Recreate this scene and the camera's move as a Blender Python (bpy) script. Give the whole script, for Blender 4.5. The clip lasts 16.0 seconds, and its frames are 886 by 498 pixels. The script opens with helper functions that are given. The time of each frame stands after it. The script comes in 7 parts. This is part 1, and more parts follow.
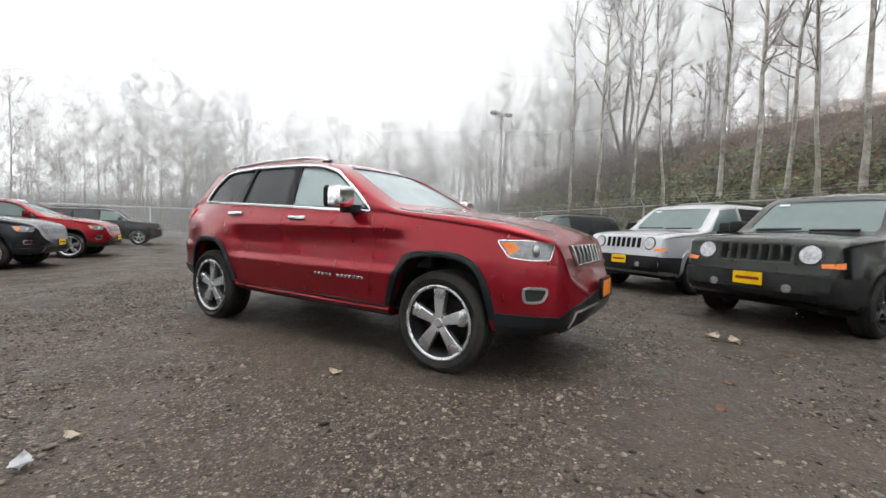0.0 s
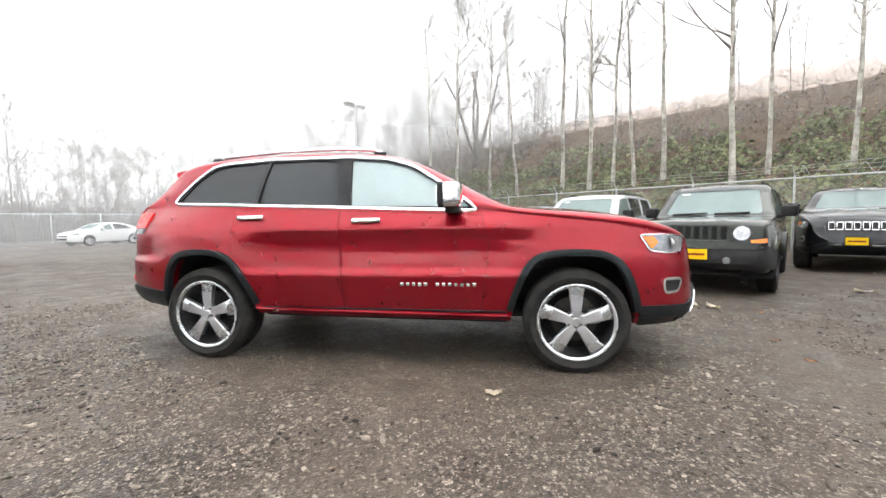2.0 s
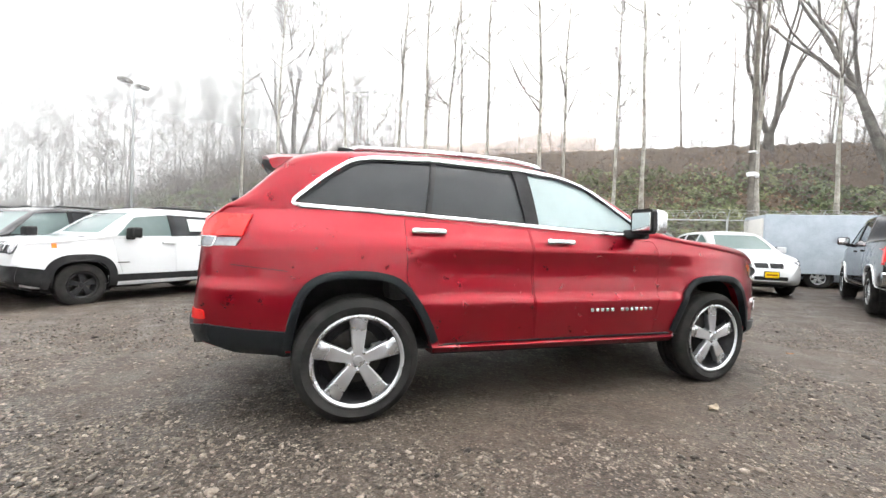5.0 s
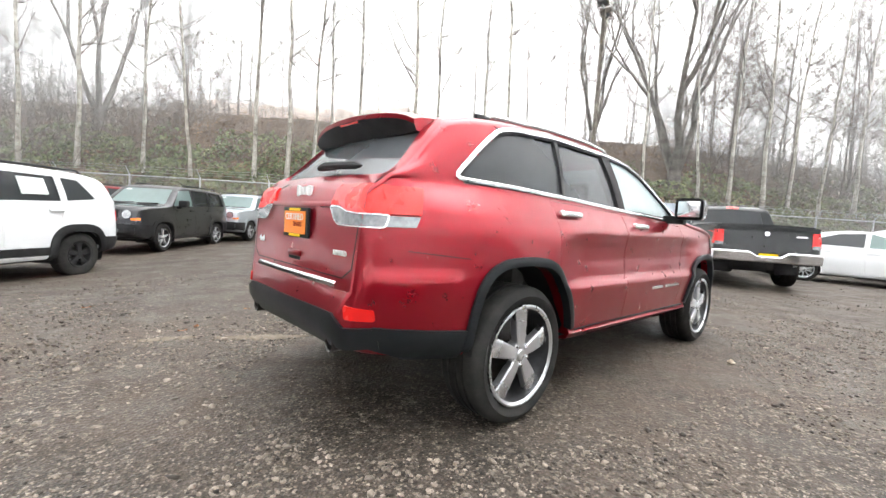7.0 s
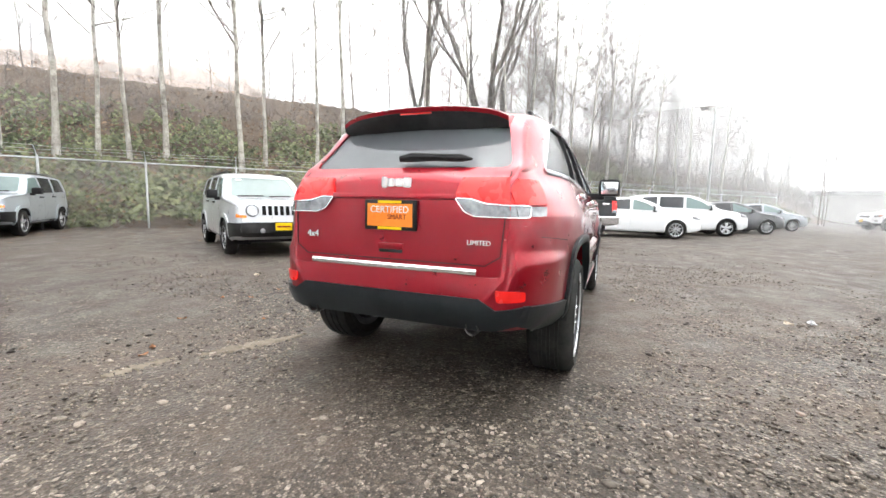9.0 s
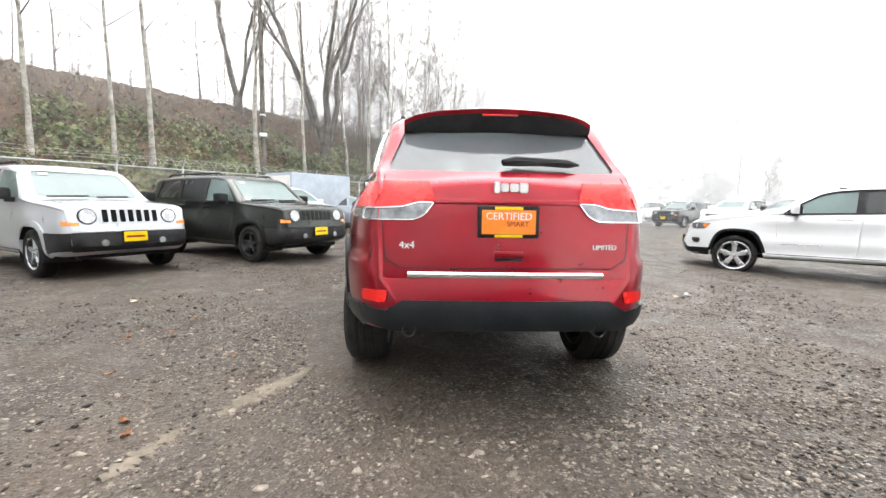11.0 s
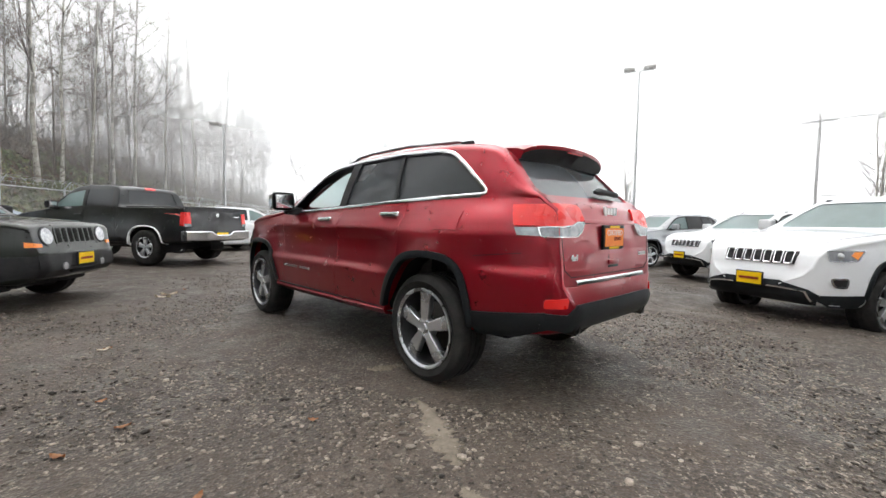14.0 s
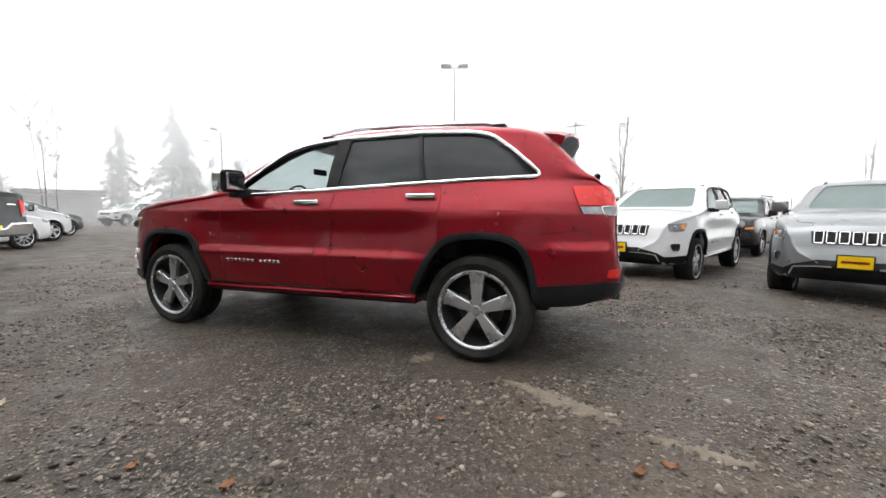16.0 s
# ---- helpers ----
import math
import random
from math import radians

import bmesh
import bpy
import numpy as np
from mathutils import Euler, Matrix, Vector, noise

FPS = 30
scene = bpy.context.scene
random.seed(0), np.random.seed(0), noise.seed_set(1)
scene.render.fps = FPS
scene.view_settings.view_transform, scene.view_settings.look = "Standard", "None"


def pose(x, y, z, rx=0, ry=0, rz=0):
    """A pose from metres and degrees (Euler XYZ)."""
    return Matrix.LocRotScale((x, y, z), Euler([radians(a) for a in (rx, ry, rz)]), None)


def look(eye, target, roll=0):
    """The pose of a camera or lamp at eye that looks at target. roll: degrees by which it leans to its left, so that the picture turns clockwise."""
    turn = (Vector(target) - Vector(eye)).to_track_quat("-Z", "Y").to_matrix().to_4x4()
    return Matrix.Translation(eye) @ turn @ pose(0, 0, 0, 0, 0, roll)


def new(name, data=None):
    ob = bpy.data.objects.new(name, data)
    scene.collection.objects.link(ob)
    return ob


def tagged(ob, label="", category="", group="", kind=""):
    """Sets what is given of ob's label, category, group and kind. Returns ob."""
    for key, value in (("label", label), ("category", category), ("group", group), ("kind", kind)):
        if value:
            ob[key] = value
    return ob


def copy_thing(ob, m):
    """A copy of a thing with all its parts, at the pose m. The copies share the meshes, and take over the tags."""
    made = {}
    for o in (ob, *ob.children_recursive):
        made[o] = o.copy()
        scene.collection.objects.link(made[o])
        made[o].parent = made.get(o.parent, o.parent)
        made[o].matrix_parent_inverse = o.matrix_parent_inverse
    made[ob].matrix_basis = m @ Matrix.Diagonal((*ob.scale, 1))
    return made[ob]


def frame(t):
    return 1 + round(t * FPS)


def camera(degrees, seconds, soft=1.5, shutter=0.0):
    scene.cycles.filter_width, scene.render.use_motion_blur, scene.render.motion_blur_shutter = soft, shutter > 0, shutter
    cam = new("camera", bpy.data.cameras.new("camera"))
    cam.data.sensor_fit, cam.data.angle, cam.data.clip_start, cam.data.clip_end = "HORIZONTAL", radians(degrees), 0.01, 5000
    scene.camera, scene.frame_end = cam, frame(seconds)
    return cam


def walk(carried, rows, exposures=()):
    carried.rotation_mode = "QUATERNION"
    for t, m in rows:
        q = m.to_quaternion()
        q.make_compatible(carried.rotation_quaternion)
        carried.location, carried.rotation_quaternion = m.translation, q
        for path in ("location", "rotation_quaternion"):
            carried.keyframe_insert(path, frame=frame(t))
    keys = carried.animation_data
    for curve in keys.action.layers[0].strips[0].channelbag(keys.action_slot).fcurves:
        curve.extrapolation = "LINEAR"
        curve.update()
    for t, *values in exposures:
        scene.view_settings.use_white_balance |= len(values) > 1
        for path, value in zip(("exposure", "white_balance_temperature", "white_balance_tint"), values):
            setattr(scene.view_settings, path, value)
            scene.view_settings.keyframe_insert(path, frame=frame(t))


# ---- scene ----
cam = camera(93.3, 16.0)
PATH = [
    (0, (3.04, -3.444, 1.06), (1.997, -1.741, 0.952), 1.5),
    (0.5, (2.518, -3.628, 1.063), (1.626, -1.845, 0.903), -1.0),
    (1, (1.995, -3.796, 1.067), (1.3, -1.928, 0.901), 0.9),
    (1.5, (1.479, -3.868, 1.087), (0.949, -1.946, 0.927), -2.0),
    (2, (1.009, -3.925, 1.098), (0.684, -1.956, 0.961), -0.9),
    (2.5, (0.515, -3.948, 1.118), (0.365, -1.958, 0.974), -2.9),
    (3, (0.031, -3.888, 1.121), (-0.058, -1.892, 1.028), -2.6),
    (3.5, (-0.463, -3.869, 1.102), (-0.304, -1.879, 0.989), -3.6),
    (4, (-0.94, -3.755, 1.071), (-0.644, -1.78, 0.955), -3.4),
    (4.2, (-1.115, -3.688, 1.087), (-0.752, -1.723, 1.01), -1.7),
    (6.3, (-2.924, -2.616, 1.059), (-1.77, -0.988, 0.913), 0.5),
    (6.5, (-3.034, -2.485, 1.045), (-1.838, -0.892, 0.87), 0.6),
    (7, (-3.288, -2.224, 1.054), (-1.938, -0.754, 0.924), 3.4),
    (7.5, (-3.612, -2.007, 1.073), (-2.098, -0.714, 0.88), 0.5),
    (8, (-3.843, -1.712, 1.052), (-2.236, -0.54, 0.846), -1.7),
    (8.5, (-4.091, -1.417, 1.059), (-2.378, -0.399, 0.89), -0.6),
    (8.7, (-4.209, -1.301, 1.072), (-2.438, -0.39, 0.882), 0.4),
    (10.8, (-4.436, 0.259, 1.059), (-2.448, 0.274, 0.846), 0.3),
    (11, (-4.42, 0.405, 1.082), (-2.433, 0.323, 0.876), 0.9),
    (11.5, (-4.462, 0.839, 1.095), (-2.523, 0.383, 0.912), -0.1),
    (12, (-4.376, 1.241, 1.086), (-2.509, 0.55, 0.904), -1.1),
    (12.5, (-4.246, 1.635, 1.09), (-2.454, 0.754, 0.983), 1.1),
    (13, (-4.102, 2.064, 1.099), (-2.41, 1.007, 0.958), 1.8),
    (13.5, (-3.846, 2.42, 1.077), (-2.251, 1.224, 0.914), -0.4),
    (14, (-3.587, 2.765, 1.074), (-2.144, 1.385, 0.956), 0.9),
    (14.5, (-3.318, 3.057, 1.062), (-2.07, 1.505, 0.879), 1.9),
    (15, (-2.977, 3.277, 1.04), (-1.793, 1.685, 0.786), 2.1),
    (15.5, (-2.617, 3.473, 1.036), (-1.688, 1.711, 0.852), 1.9),
    (16, (-2.235, 3.608, 1.035), (-1.534, 1.743, 0.856), -0.0),
]
EXPOSURES = ((0.0, 0.24), (1.0, 0.78), (2.5, 1.14), (4.2, 1.12), (6.5, 1.19), (8.5, 1.26), (11.0, 1.25), (12.0, 0.90), (13.5, 0.55), (16.0, 0.42))
walk(cam, [(t, look(e, g, r)) for t, e, g, r in PATH], EXPOSURES)


# ---- world and light ----
world = bpy.data.worlds.new("overcast_sky")
scene.world = world
world.use_nodes = True
wn, wl = world.node_tree.nodes, world.node_tree.links
sky = wn.new("ShaderNodeTexSky")
sky.sky_type, sky.sun_disc = "NISHITA", False
sky.sun_elevation, sky.sun_rotation = radians(66), radians(107)
sky.air_density, sky.dust_density, sky.ozone_density = 1.0, 6.0, 1.0
grey = wn.new("ShaderNodeHueSaturation")
grey.inputs["Saturation"].default_value = 0.10
cloud = wn.new("ShaderNodeMix")
cloud.data_type = "RGBA"
cloud.inputs[0].default_value = 0.8
cloud.inputs[7].default_value = (12.6, 12.75, 12.85, 1)
wl.new(sky.outputs[0], grey.inputs["Color"])
wl.new(grey.outputs[0], cloud.inputs[6])
wl.new(cloud.outputs[2], wn["Background"].inputs[0])
wn["Background"].inputs[1].default_value = 0.15
sun_data = bpy.data.lights.new("sun", "SUN")
sun_data.energy, sun_data.angle, sun_data.color = 0.7, radians(50), (1.0, 0.98, 0.95)
sun = new("sun", sun_data)
sun.matrix_world = look((0, 0, 40), (-16, 5, 0))


# ---- materials ----
def nodes_of(name):
    m = bpy.data.materials.new(name)
    m.use_nodes = True
    nt = m.node_tree
    return m, nt, nt.nodes["Principled BSDF"]


def noise_node(nt, scale, detail=4.0, rough=0.6, coord="Object", kind="ShaderNodeTexNoise"):
    tc = nt.nodes.new("ShaderNodeTexCoord")
    n = nt.nodes.new(kind)
    n.inputs["Scale"].default_value = scale
    if kind == "ShaderNodeTexNoise":
        n.inputs["Detail"].default_value, n.inputs["Roughness"].default_value = detail, rough
    nt.links.new(tc.outputs[coord], n.inputs["Vector"])
    return n


def ramp_node(nt, fac, stops):
    r = nt.nodes.new("ShaderNodeValToRGB")
    while len(r.color_ramp.elements) < len(stops):
        r.color_ramp.elements.new(0.5)
    for e, (p, c) in zip(r.color_ramp.elements, stops):
        e.position, e.color = p, (*c, 1)
    nt.links.new(fac, r.inputs[0])
    return r


def mix_node(nt, fac, a, b, mode="MIX"):
    m = nt.nodes.new("ShaderNodeMix")
    m.data_type, m.blend_type = "RGBA", mode
    for slot, v in ((0, fac), (6, a), (7, b)):
        if isinstance(v, (int, float)):
            m.inputs[slot].default_value = v
        elif isinstance(v, tuple):
            m.inputs[slot].default_value = (*v, 1)
        else:
            nt.links.new(v, m.inputs[slot])
    return m.outputs[2]


def bump_node(nt, bsdf, height, strength, dist, before=None):
    b = nt.nodes.new("ShaderNodeBump")
    b.inputs["Strength"].default_value, b.inputs["Distance"].default_value = strength, dist
    nt.links.new(height, b.inputs["Height"])
    if before is not None:
        nt.links.new(before.outputs[0], b.inputs["Normal"])
    nt.links.new(b.outputs[0], bsdf.inputs["Normal"])
    return b


def surface(name, dark, light, rough, metal=0.0, scale=6.0, fine=60.0, bump=0.15, bump_dist=0.002, random=0.0, coat=0.0, coord="Object"):
    """Two scales of variation between a dark and a light tone, with a fine relief."""
    m, nt, b = nodes_of(name)
    big, small = noise_node(nt, scale, 5, 0.65, coord), noise_node(nt, fine, 3, 0.6, coord)
    mixf = nt.nodes.new("ShaderNodeMath")
    mixf.operation = "MULTIPLY_ADD"
    nt.links.new(small.outputs[0], mixf.inputs[0])
    mixf.inputs[1].default_value = 0.4
    sub = nt.nodes.new("ShaderNodeMath")
    sub.operation = "SUBTRACT"
    nt.links.new(big.outputs[0], sub.inputs[0])
    sub.inputs[1].default_value = 0.2
    nt.links.new(sub.outputs[0], mixf.inputs[2])
    col = ramp_node(nt, mixf.outputs[0], [(0.3, dark), (0.7, light)]).outputs[0]
    if random:
        oi = nt.nodes.new("ShaderNodeNewGeometry")
        v = ramp_node(nt, oi.outputs["Random Per Island"], [(0, (1 - random,) * 3), (1, (1 + random,) * 3)])
        col = mix_node(nt, 1.0, col, v.outputs[0], "MULTIPLY")
    nt.links.new(col, b.inputs["Base Color"])
    rr = ramp_node(nt, small.outputs[0], [(0.3, (max(rough - 0.08, 0.02),) * 3), (0.7, (min(rough + 0.08, 1),) * 3)])
    nt.links.new(rr.outputs[0], b.inputs["Roughness"])
    b.inputs["Metallic"].default_value = metal
    b.inputs["Coat Weight"].default_value = coat
    b.inputs["Specular IOR Level"].default_value = 0.25 if rough > 0.3 else 0.5
    if bump:
        bump_node(nt, b, small.outputs[0], bump, bump_dist)
    return m


def gravel_material(name):
    """Crushed stone pressed into wet earth: bare stony stretches, and worn ones where the fines have come up."""
    m, nt, b = nodes_of(name)
    v1 = noise_node(nt, 48.0, kind="ShaderNodeTexVoronoi")
    v2 = noise_node(nt, 105.0, kind="ShaderNodeTexVoronoi")
    grain = noise_node(nt, 320.0, 2, 0.6)
    patch = noise_node(nt, 0.42, 6, 0.66)
    track = noise_node(nt, 2.3, 6, 0.7)
    damp = noise_node(nt, 0.16, 4, 0.6)
    sep1, sep2 = nt.nodes.new("ShaderNodeSeparateColor"), nt.nodes.new("ShaderNodeSeparateColor")
    nt.links.new(v1.outputs["Color"], sep1.inputs[0])
    nt.links.new(v2.outputs["Color"], sep2.inputs[0])
    stones = ramp_node(nt, sep1.outputs[0], [(0.0, (0.013, 0.010, 0.008)), (0.48, (0.048, 0.038, 0.030)), (0.82, (0.105, 0.087, 0.071)), (0.98, (0.44, 0.39, 0.335))]).outputs[0]
    grit = ramp_node(nt, sep2.outputs[1], [(0.0, (0.012, 0.009, 0.007)), (0.58, (0.045, 0.035, 0.027)), (0.90, (0.12, 0.099, 0.079)), (1.0, (0.50, 0.445, 0.38))]).outputs[0]
    # gaps between stones are darkened: wet mud, plus crevice shade put into the colour
    gap = ramp_node(nt, v2.outputs["Distance"], [(0.25, (1.15, 1.15, 1.15)), (0.72, (0.30, 0.28, 0.26))]).outputs[0]
    col = mix_node(nt, 1.0, mix_node(nt, 0.55, stones, grit), gap, "MULTIPLY")
    earth = ramp_node(nt, track.outputs[0], [(0.28, (0.040, 0.031, 0.024)), (0.72, (0.100, 0.079, 0.062))]).outputs[0]
    fine = ramp_node(nt, grain.outputs[0], [(0.3, (0.70,) * 3), (0.7, (1.35,) * 3)]).outputs[0]
    earth = mix_node(nt, 1.0, earth, fine, "MULTIPLY")
    pf = ramp_node(nt, patch.outputs[0], [(0.40, (0, 0, 0)), (0.60, (0.85, 0.85, 0.85))]).outputs[0]
    breakup = ramp_node(nt, sep1.outputs[2], [(0.55, (1, 1, 1)), (0.95, (0.25, 0.25, 0.25))]).outputs[0]
    pf = mix_node(nt, 1.0, pf, breakup, "MULTIPLY")
    col = mix_node(nt, pf, col, earth)
    tone = ramp_node(nt, damp.outputs[0], [(0.35, (0.86, 0.84, 0.81)), (0.65, (1.28, 1.25, 1.21))]).outputs[0]
    nt.links.new(mix_node(nt, 1.0, col, tone, "MULTIPLY"), b.inputs["Base Color"])
    b.inputs["Specular IOR Level"].default_value = 0.45
    rg = ramp_node(nt, track.outputs[0], [(0.35, (0.42,) * 3), (0.65, (0.80,) * 3)])
    nt.links.new(rg.outputs[0], b.inputs["Roughness"])
    b1 = bump_node(nt, b, v1.outputs["Distance"], 0.6, 0.012)
    b2 = bump_node(nt, b, v2.outputs["Distance"], 0.5, 0.006, b1)
    return m


def paint_material(name, base=None, metal=0.7, rough=0.30):
    """Metallic car paint under clear lacquer; with no base it takes the thing's own colour."""
    m, nt, b = nodes_of(name)
    flake = noise_node(nt, 900.0, 2, 0.5)
    film = noise_node(nt, 3.0, 4, 0.6)
    grime = noise_node(nt, 9.0, 5, 0.7)
    if base is None:
        src = nt.nodes.new("ShaderNodeObjectInfo").outputs["Color"]
    else:
        rgb = nt.nodes.new("ShaderNodeRGB")
        rgb.outputs[0].default_value = (*base, 1)
        src = rgb.outputs[0]
    tone = ramp_node(nt, flake.outputs[0], [(0.3, (0.85,) * 3), (0.7, (1.12,) * 3)]).outputs[0]
    nt.links.new(mix_node(nt, 1.0, src, tone, "MULTIPLY"), b.inputs["Base Color"])
    # pale solid colours carry no flake
    bw, mr = nt.nodes.new("ShaderNodeRGBToBW"), nt.nodes.new("ShaderNodeMapRange")
    nt.links.new(src, bw.inputs[0])
    nt.links.new(bw.outputs[0], mr.inputs[0])
    for slot, v in ((1, 0.40), (2, 0.60), (3, metal), (4, 0.0)):
        mr.inputs[slot].default_value = v
    nt.links.new(mr.outputs[0], b.inputs["Metallic"])
    nt.links.new(ramp_node(nt, grime.outputs[0], [(0.3, (rough - 0.04,) * 3), (0.75, (rough + 0.06,) * 3)]).outputs[0], b.inputs["Roughness"])
    b.inputs["Coat Weight"].default_value = 1.0
    b.inputs["Coat IOR"].default_value = 1.42
    b.inputs["Specular IOR Level"].default_value = 0.3
    nt.links.new(ramp_node(nt, film.outputs[0], [(0.35, (0.05,) * 3), (0.7, (0.10,) * 3)]).outputs[0], b.inputs["Coat Roughness"])
    return m


def glass_material(name, tint, haze=0.0, mist=(0.5, 0.58, 0.58), rough=0.02):
    """Clear or tinted glass; haze is a pale film: condensation and fine drops, and on GLASS_GREEN and REARGLASS also
    painted-in sky reflection.
    """
    m, nt, b = nodes_of(name)
    nt.nodes.remove(b)
    tr, gl, fr, mx = (nt.nodes.new("ShaderNode" + k) for k in ("BsdfTransparent", "BsdfGlossy", "LayerWeight", "MixShader"))
    tr.inputs[0].default_value = (*tint, 1)
    gl.inputs["Roughness"].default_value = rough
    fr.inputs["Blend"].default_value = 0.5
    pw, ma = nt.nodes.new("ShaderNodeMath"), nt.nodes.new("ShaderNodeMath")
    pw.operation, ma.operation = "POWER", "MULTIPLY_ADD"
    pw.inputs[1].default_value = 4.0
    ma.inputs[1].default_value, ma.inputs[2].default_value = 0.85, 0.055
    nt.links.new(fr.outputs["Facing"], pw.inputs[0])
    nt.links.new(pw.outputs[0], ma.inputs[0])
    nt.links.new(ma.outputs[0], mx.inputs[0])
    df, tl, both, film = (nt.nodes.new("ShaderNode" + k) for k in ("BsdfDiffuse", "BsdfTranslucent", "MixShader", "MixShader"))
    df.inputs[0].default_value = tl.inputs[0].default_value = (*mist, 1)
    both.inputs[0].default_value = 0.45
    n = noise_node(nt, 5.0, 4, 0.6)
    nt.links.new(ramp_node(nt, n.outputs[0], [(0.3, (haze * 0.95,) * 3), (0.7, (min(haze * 1.05, 1),) * 3)]).outputs[0], film.inputs[0])
    nt.links.new(df.outputs[0], both.inputs[1])
    nt.links.new(tl.outputs[0], both.inputs[2])
    nt.links.new(tr.outputs[0], film.inputs[1])
    nt.links.new(both.outputs[0], film.inputs[2])
    nt.links.new(film.outputs[0], mx.inputs[1])
    nt.links.new(gl.outputs[0], mx.inputs[2])
    nt.links.new(mx.outputs[0], nt.nodes["Material Output"].inputs[0])
    return m


def mist_material(name, thick):
    m, nt, b = nodes_of(name)
    nt.nodes.remove(b)
    tr, df, tl, half, mx = (nt.nodes.new("ShaderNode" + k) for k in ("BsdfTransparent", "BsdfDiffuse", "BsdfTranslucent", "AddShader", "MixShader"))
    df.inputs[0].default_value = tl.inputs[0].default_value = (0.78, 0.785, 0.79, 1)
    # fog scatters the light of the whole sky, whichever way its sheet faces
    for node, z in ((df, 1.0), (tl, -1.0)):
        up = nt.nodes.new("ShaderNodeCombineXYZ")
        up.inputs[2].default_value = z
        nt.links.new(up.outputs[0], node.inputs["Normal"])
    n = noise_node(nt, 0.05, 3, 0.5)
    r = ramp_node(nt, n.outputs[0], [(0.25, (thick * 0.75,) * 3), (0.75, (thick * 1.2,) * 3)])
    nt.links.new(df.outputs[0], half.inputs[0])
    nt.links.new(tl.outputs[0], half.inputs[1])
    # haze put into the sheet: denser higher up, so treetops fade more
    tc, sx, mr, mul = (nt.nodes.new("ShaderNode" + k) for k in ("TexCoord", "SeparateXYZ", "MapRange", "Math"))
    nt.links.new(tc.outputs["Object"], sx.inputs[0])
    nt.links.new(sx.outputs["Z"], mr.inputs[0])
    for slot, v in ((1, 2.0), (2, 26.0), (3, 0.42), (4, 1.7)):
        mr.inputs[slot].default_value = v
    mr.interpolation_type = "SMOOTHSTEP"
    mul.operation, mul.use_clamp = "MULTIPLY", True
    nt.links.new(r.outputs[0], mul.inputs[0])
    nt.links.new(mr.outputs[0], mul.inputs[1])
    nt.links.new(mul.outputs[0], mx.inputs[0])
    nt.links.new(tr.outputs[0], mx.inputs[1])
    nt.links.new(half.outputs[0], mx.inputs[2])
    nt.links.new(mx.outputs[0], nt.nodes["Material Output"].inputs[0])
    return m


GRAVEL = gravel_material("wet_gravel")
SOIL = surface("bank_soil", (0.070, 0.048, 0.034), (0.14, 0.105, 0.075), 0.9, scale=0.8, fine=14, bump=0.5, bump_dist=0.05)
STONE = surface("stone_chips", (0.062, 0.050, 0.040), (0.25, 0.215, 0.18), 0.45, scale=14, fine=120, random=0.85)
PAINT = paint_material("car_paint")
TRIM = surface("black_plastic", (0.012, 0.012, 0.013), (0.028, 0.028, 0.03), 0.55, scale=8, fine=300, bump=0.2, bump_dist=0.0006)
CLADDING = surface("grey_black_cladding", (0.008, 0.010, 0.012), (0.017, 0.020, 0.023), 0.38, scale=5, fine=300, bump=0.15, bump_dist=0.0006)
RUBBER = surface("tyre_rubber", (0.010, 0.010, 0.010), (0.035, 0.033, 0.031), 0.8, scale=9, fine=120, bump=0.3, bump_dist=0.001)
CHROME = surface("chrome", (0.75, 0.76, 0.78), (0.88, 0.88, 0.9), 0.13, 1.0, bump=0)
ALLOY = surface("machined_alloy", (0.55, 0.56, 0.58), (0.66, 0.67, 0.69), 0.30, 0.88, scale=2, fine=6, bump=0)
ALLOY_DARK = surface("dark_alloy", (0.045, 0.045, 0.048), (0.09, 0.09, 0.095), 0.38, 0.7, bump=0)
STEEL = surface("brake_steel", (0.05, 0.047, 0.044), (0.11, 0.105, 0.10), 0.4, 0.9, bump=0)
GLASS = glass_material("misted_glass", (0.74, 0.82, 0.80), 0.84, (0.68, 0.83, 0.84))
# the teal film also puts sky reflection into the pane's colour
GLASS_GREEN = glass_material("green_windscreen_glass", (0.50, 0.60, 0.58), 0.60, (0.37, 0.50, 0.49))
TINT = glass_material("privacy_glass", (0.045, 0.05, 0.055), 0.32, (0.14, 0.155, 0.17))
# grey film stands in for the sky reflected in the sloping rear pane
REARGLASS = glass_material("rear_tinted_glass", (0.36, 0.38, 0.39), 0.42, (0.40, 0.43, 0.46))
GRILLE = surface("grille_black", (0.002, 0.002, 0.002), (0.005, 0.005, 0.005), 0.9, bump=0)
CABIN = surface("cabin_black", (0.012, 0.012, 0.013), (0.03, 0.03, 0.032), 0.8, bump=0)
SEAT = surface("seat_leather", (0.05, 0.048, 0.045), (0.10, 0.095, 0.09), 0.6, bump=0)
LAMP_RED = surface("red_lens", (0.64, 0.006, 0.006), (0.80, 0.014, 0.010), 0.28, scale=2, fine=5, coat=0.35, bump=0)
LAMP_CLEAR = surface("clear_lens", (0.13, 0.135, 0.145), (0.36, 0.37, 0.39), 0.12, 0.4, scale=12, fine=30, coat=1.0, bump=0.4, bump_dist=0.004)
LAMP_BRIGHT = surface("bright_reflector_lens", (0.26, 0.27, 0.29), (0.66, 0.67, 0.69), 0.14, 0.55, scale=14, fine=40, coat=1.0, bump=0.2, bump_dist=0.003)
LAMP_AMBER = surface("amber_lens", (0.75, 0.16, 0.01), (0.9, 0.26, 0.02), 0.15, coat=1.0, bump=0)
YELLOW = surface("yellow_plate", (0.80, 0.50, 0.005), (0.90, 0.60, 0.01), 0.4, bump=0)
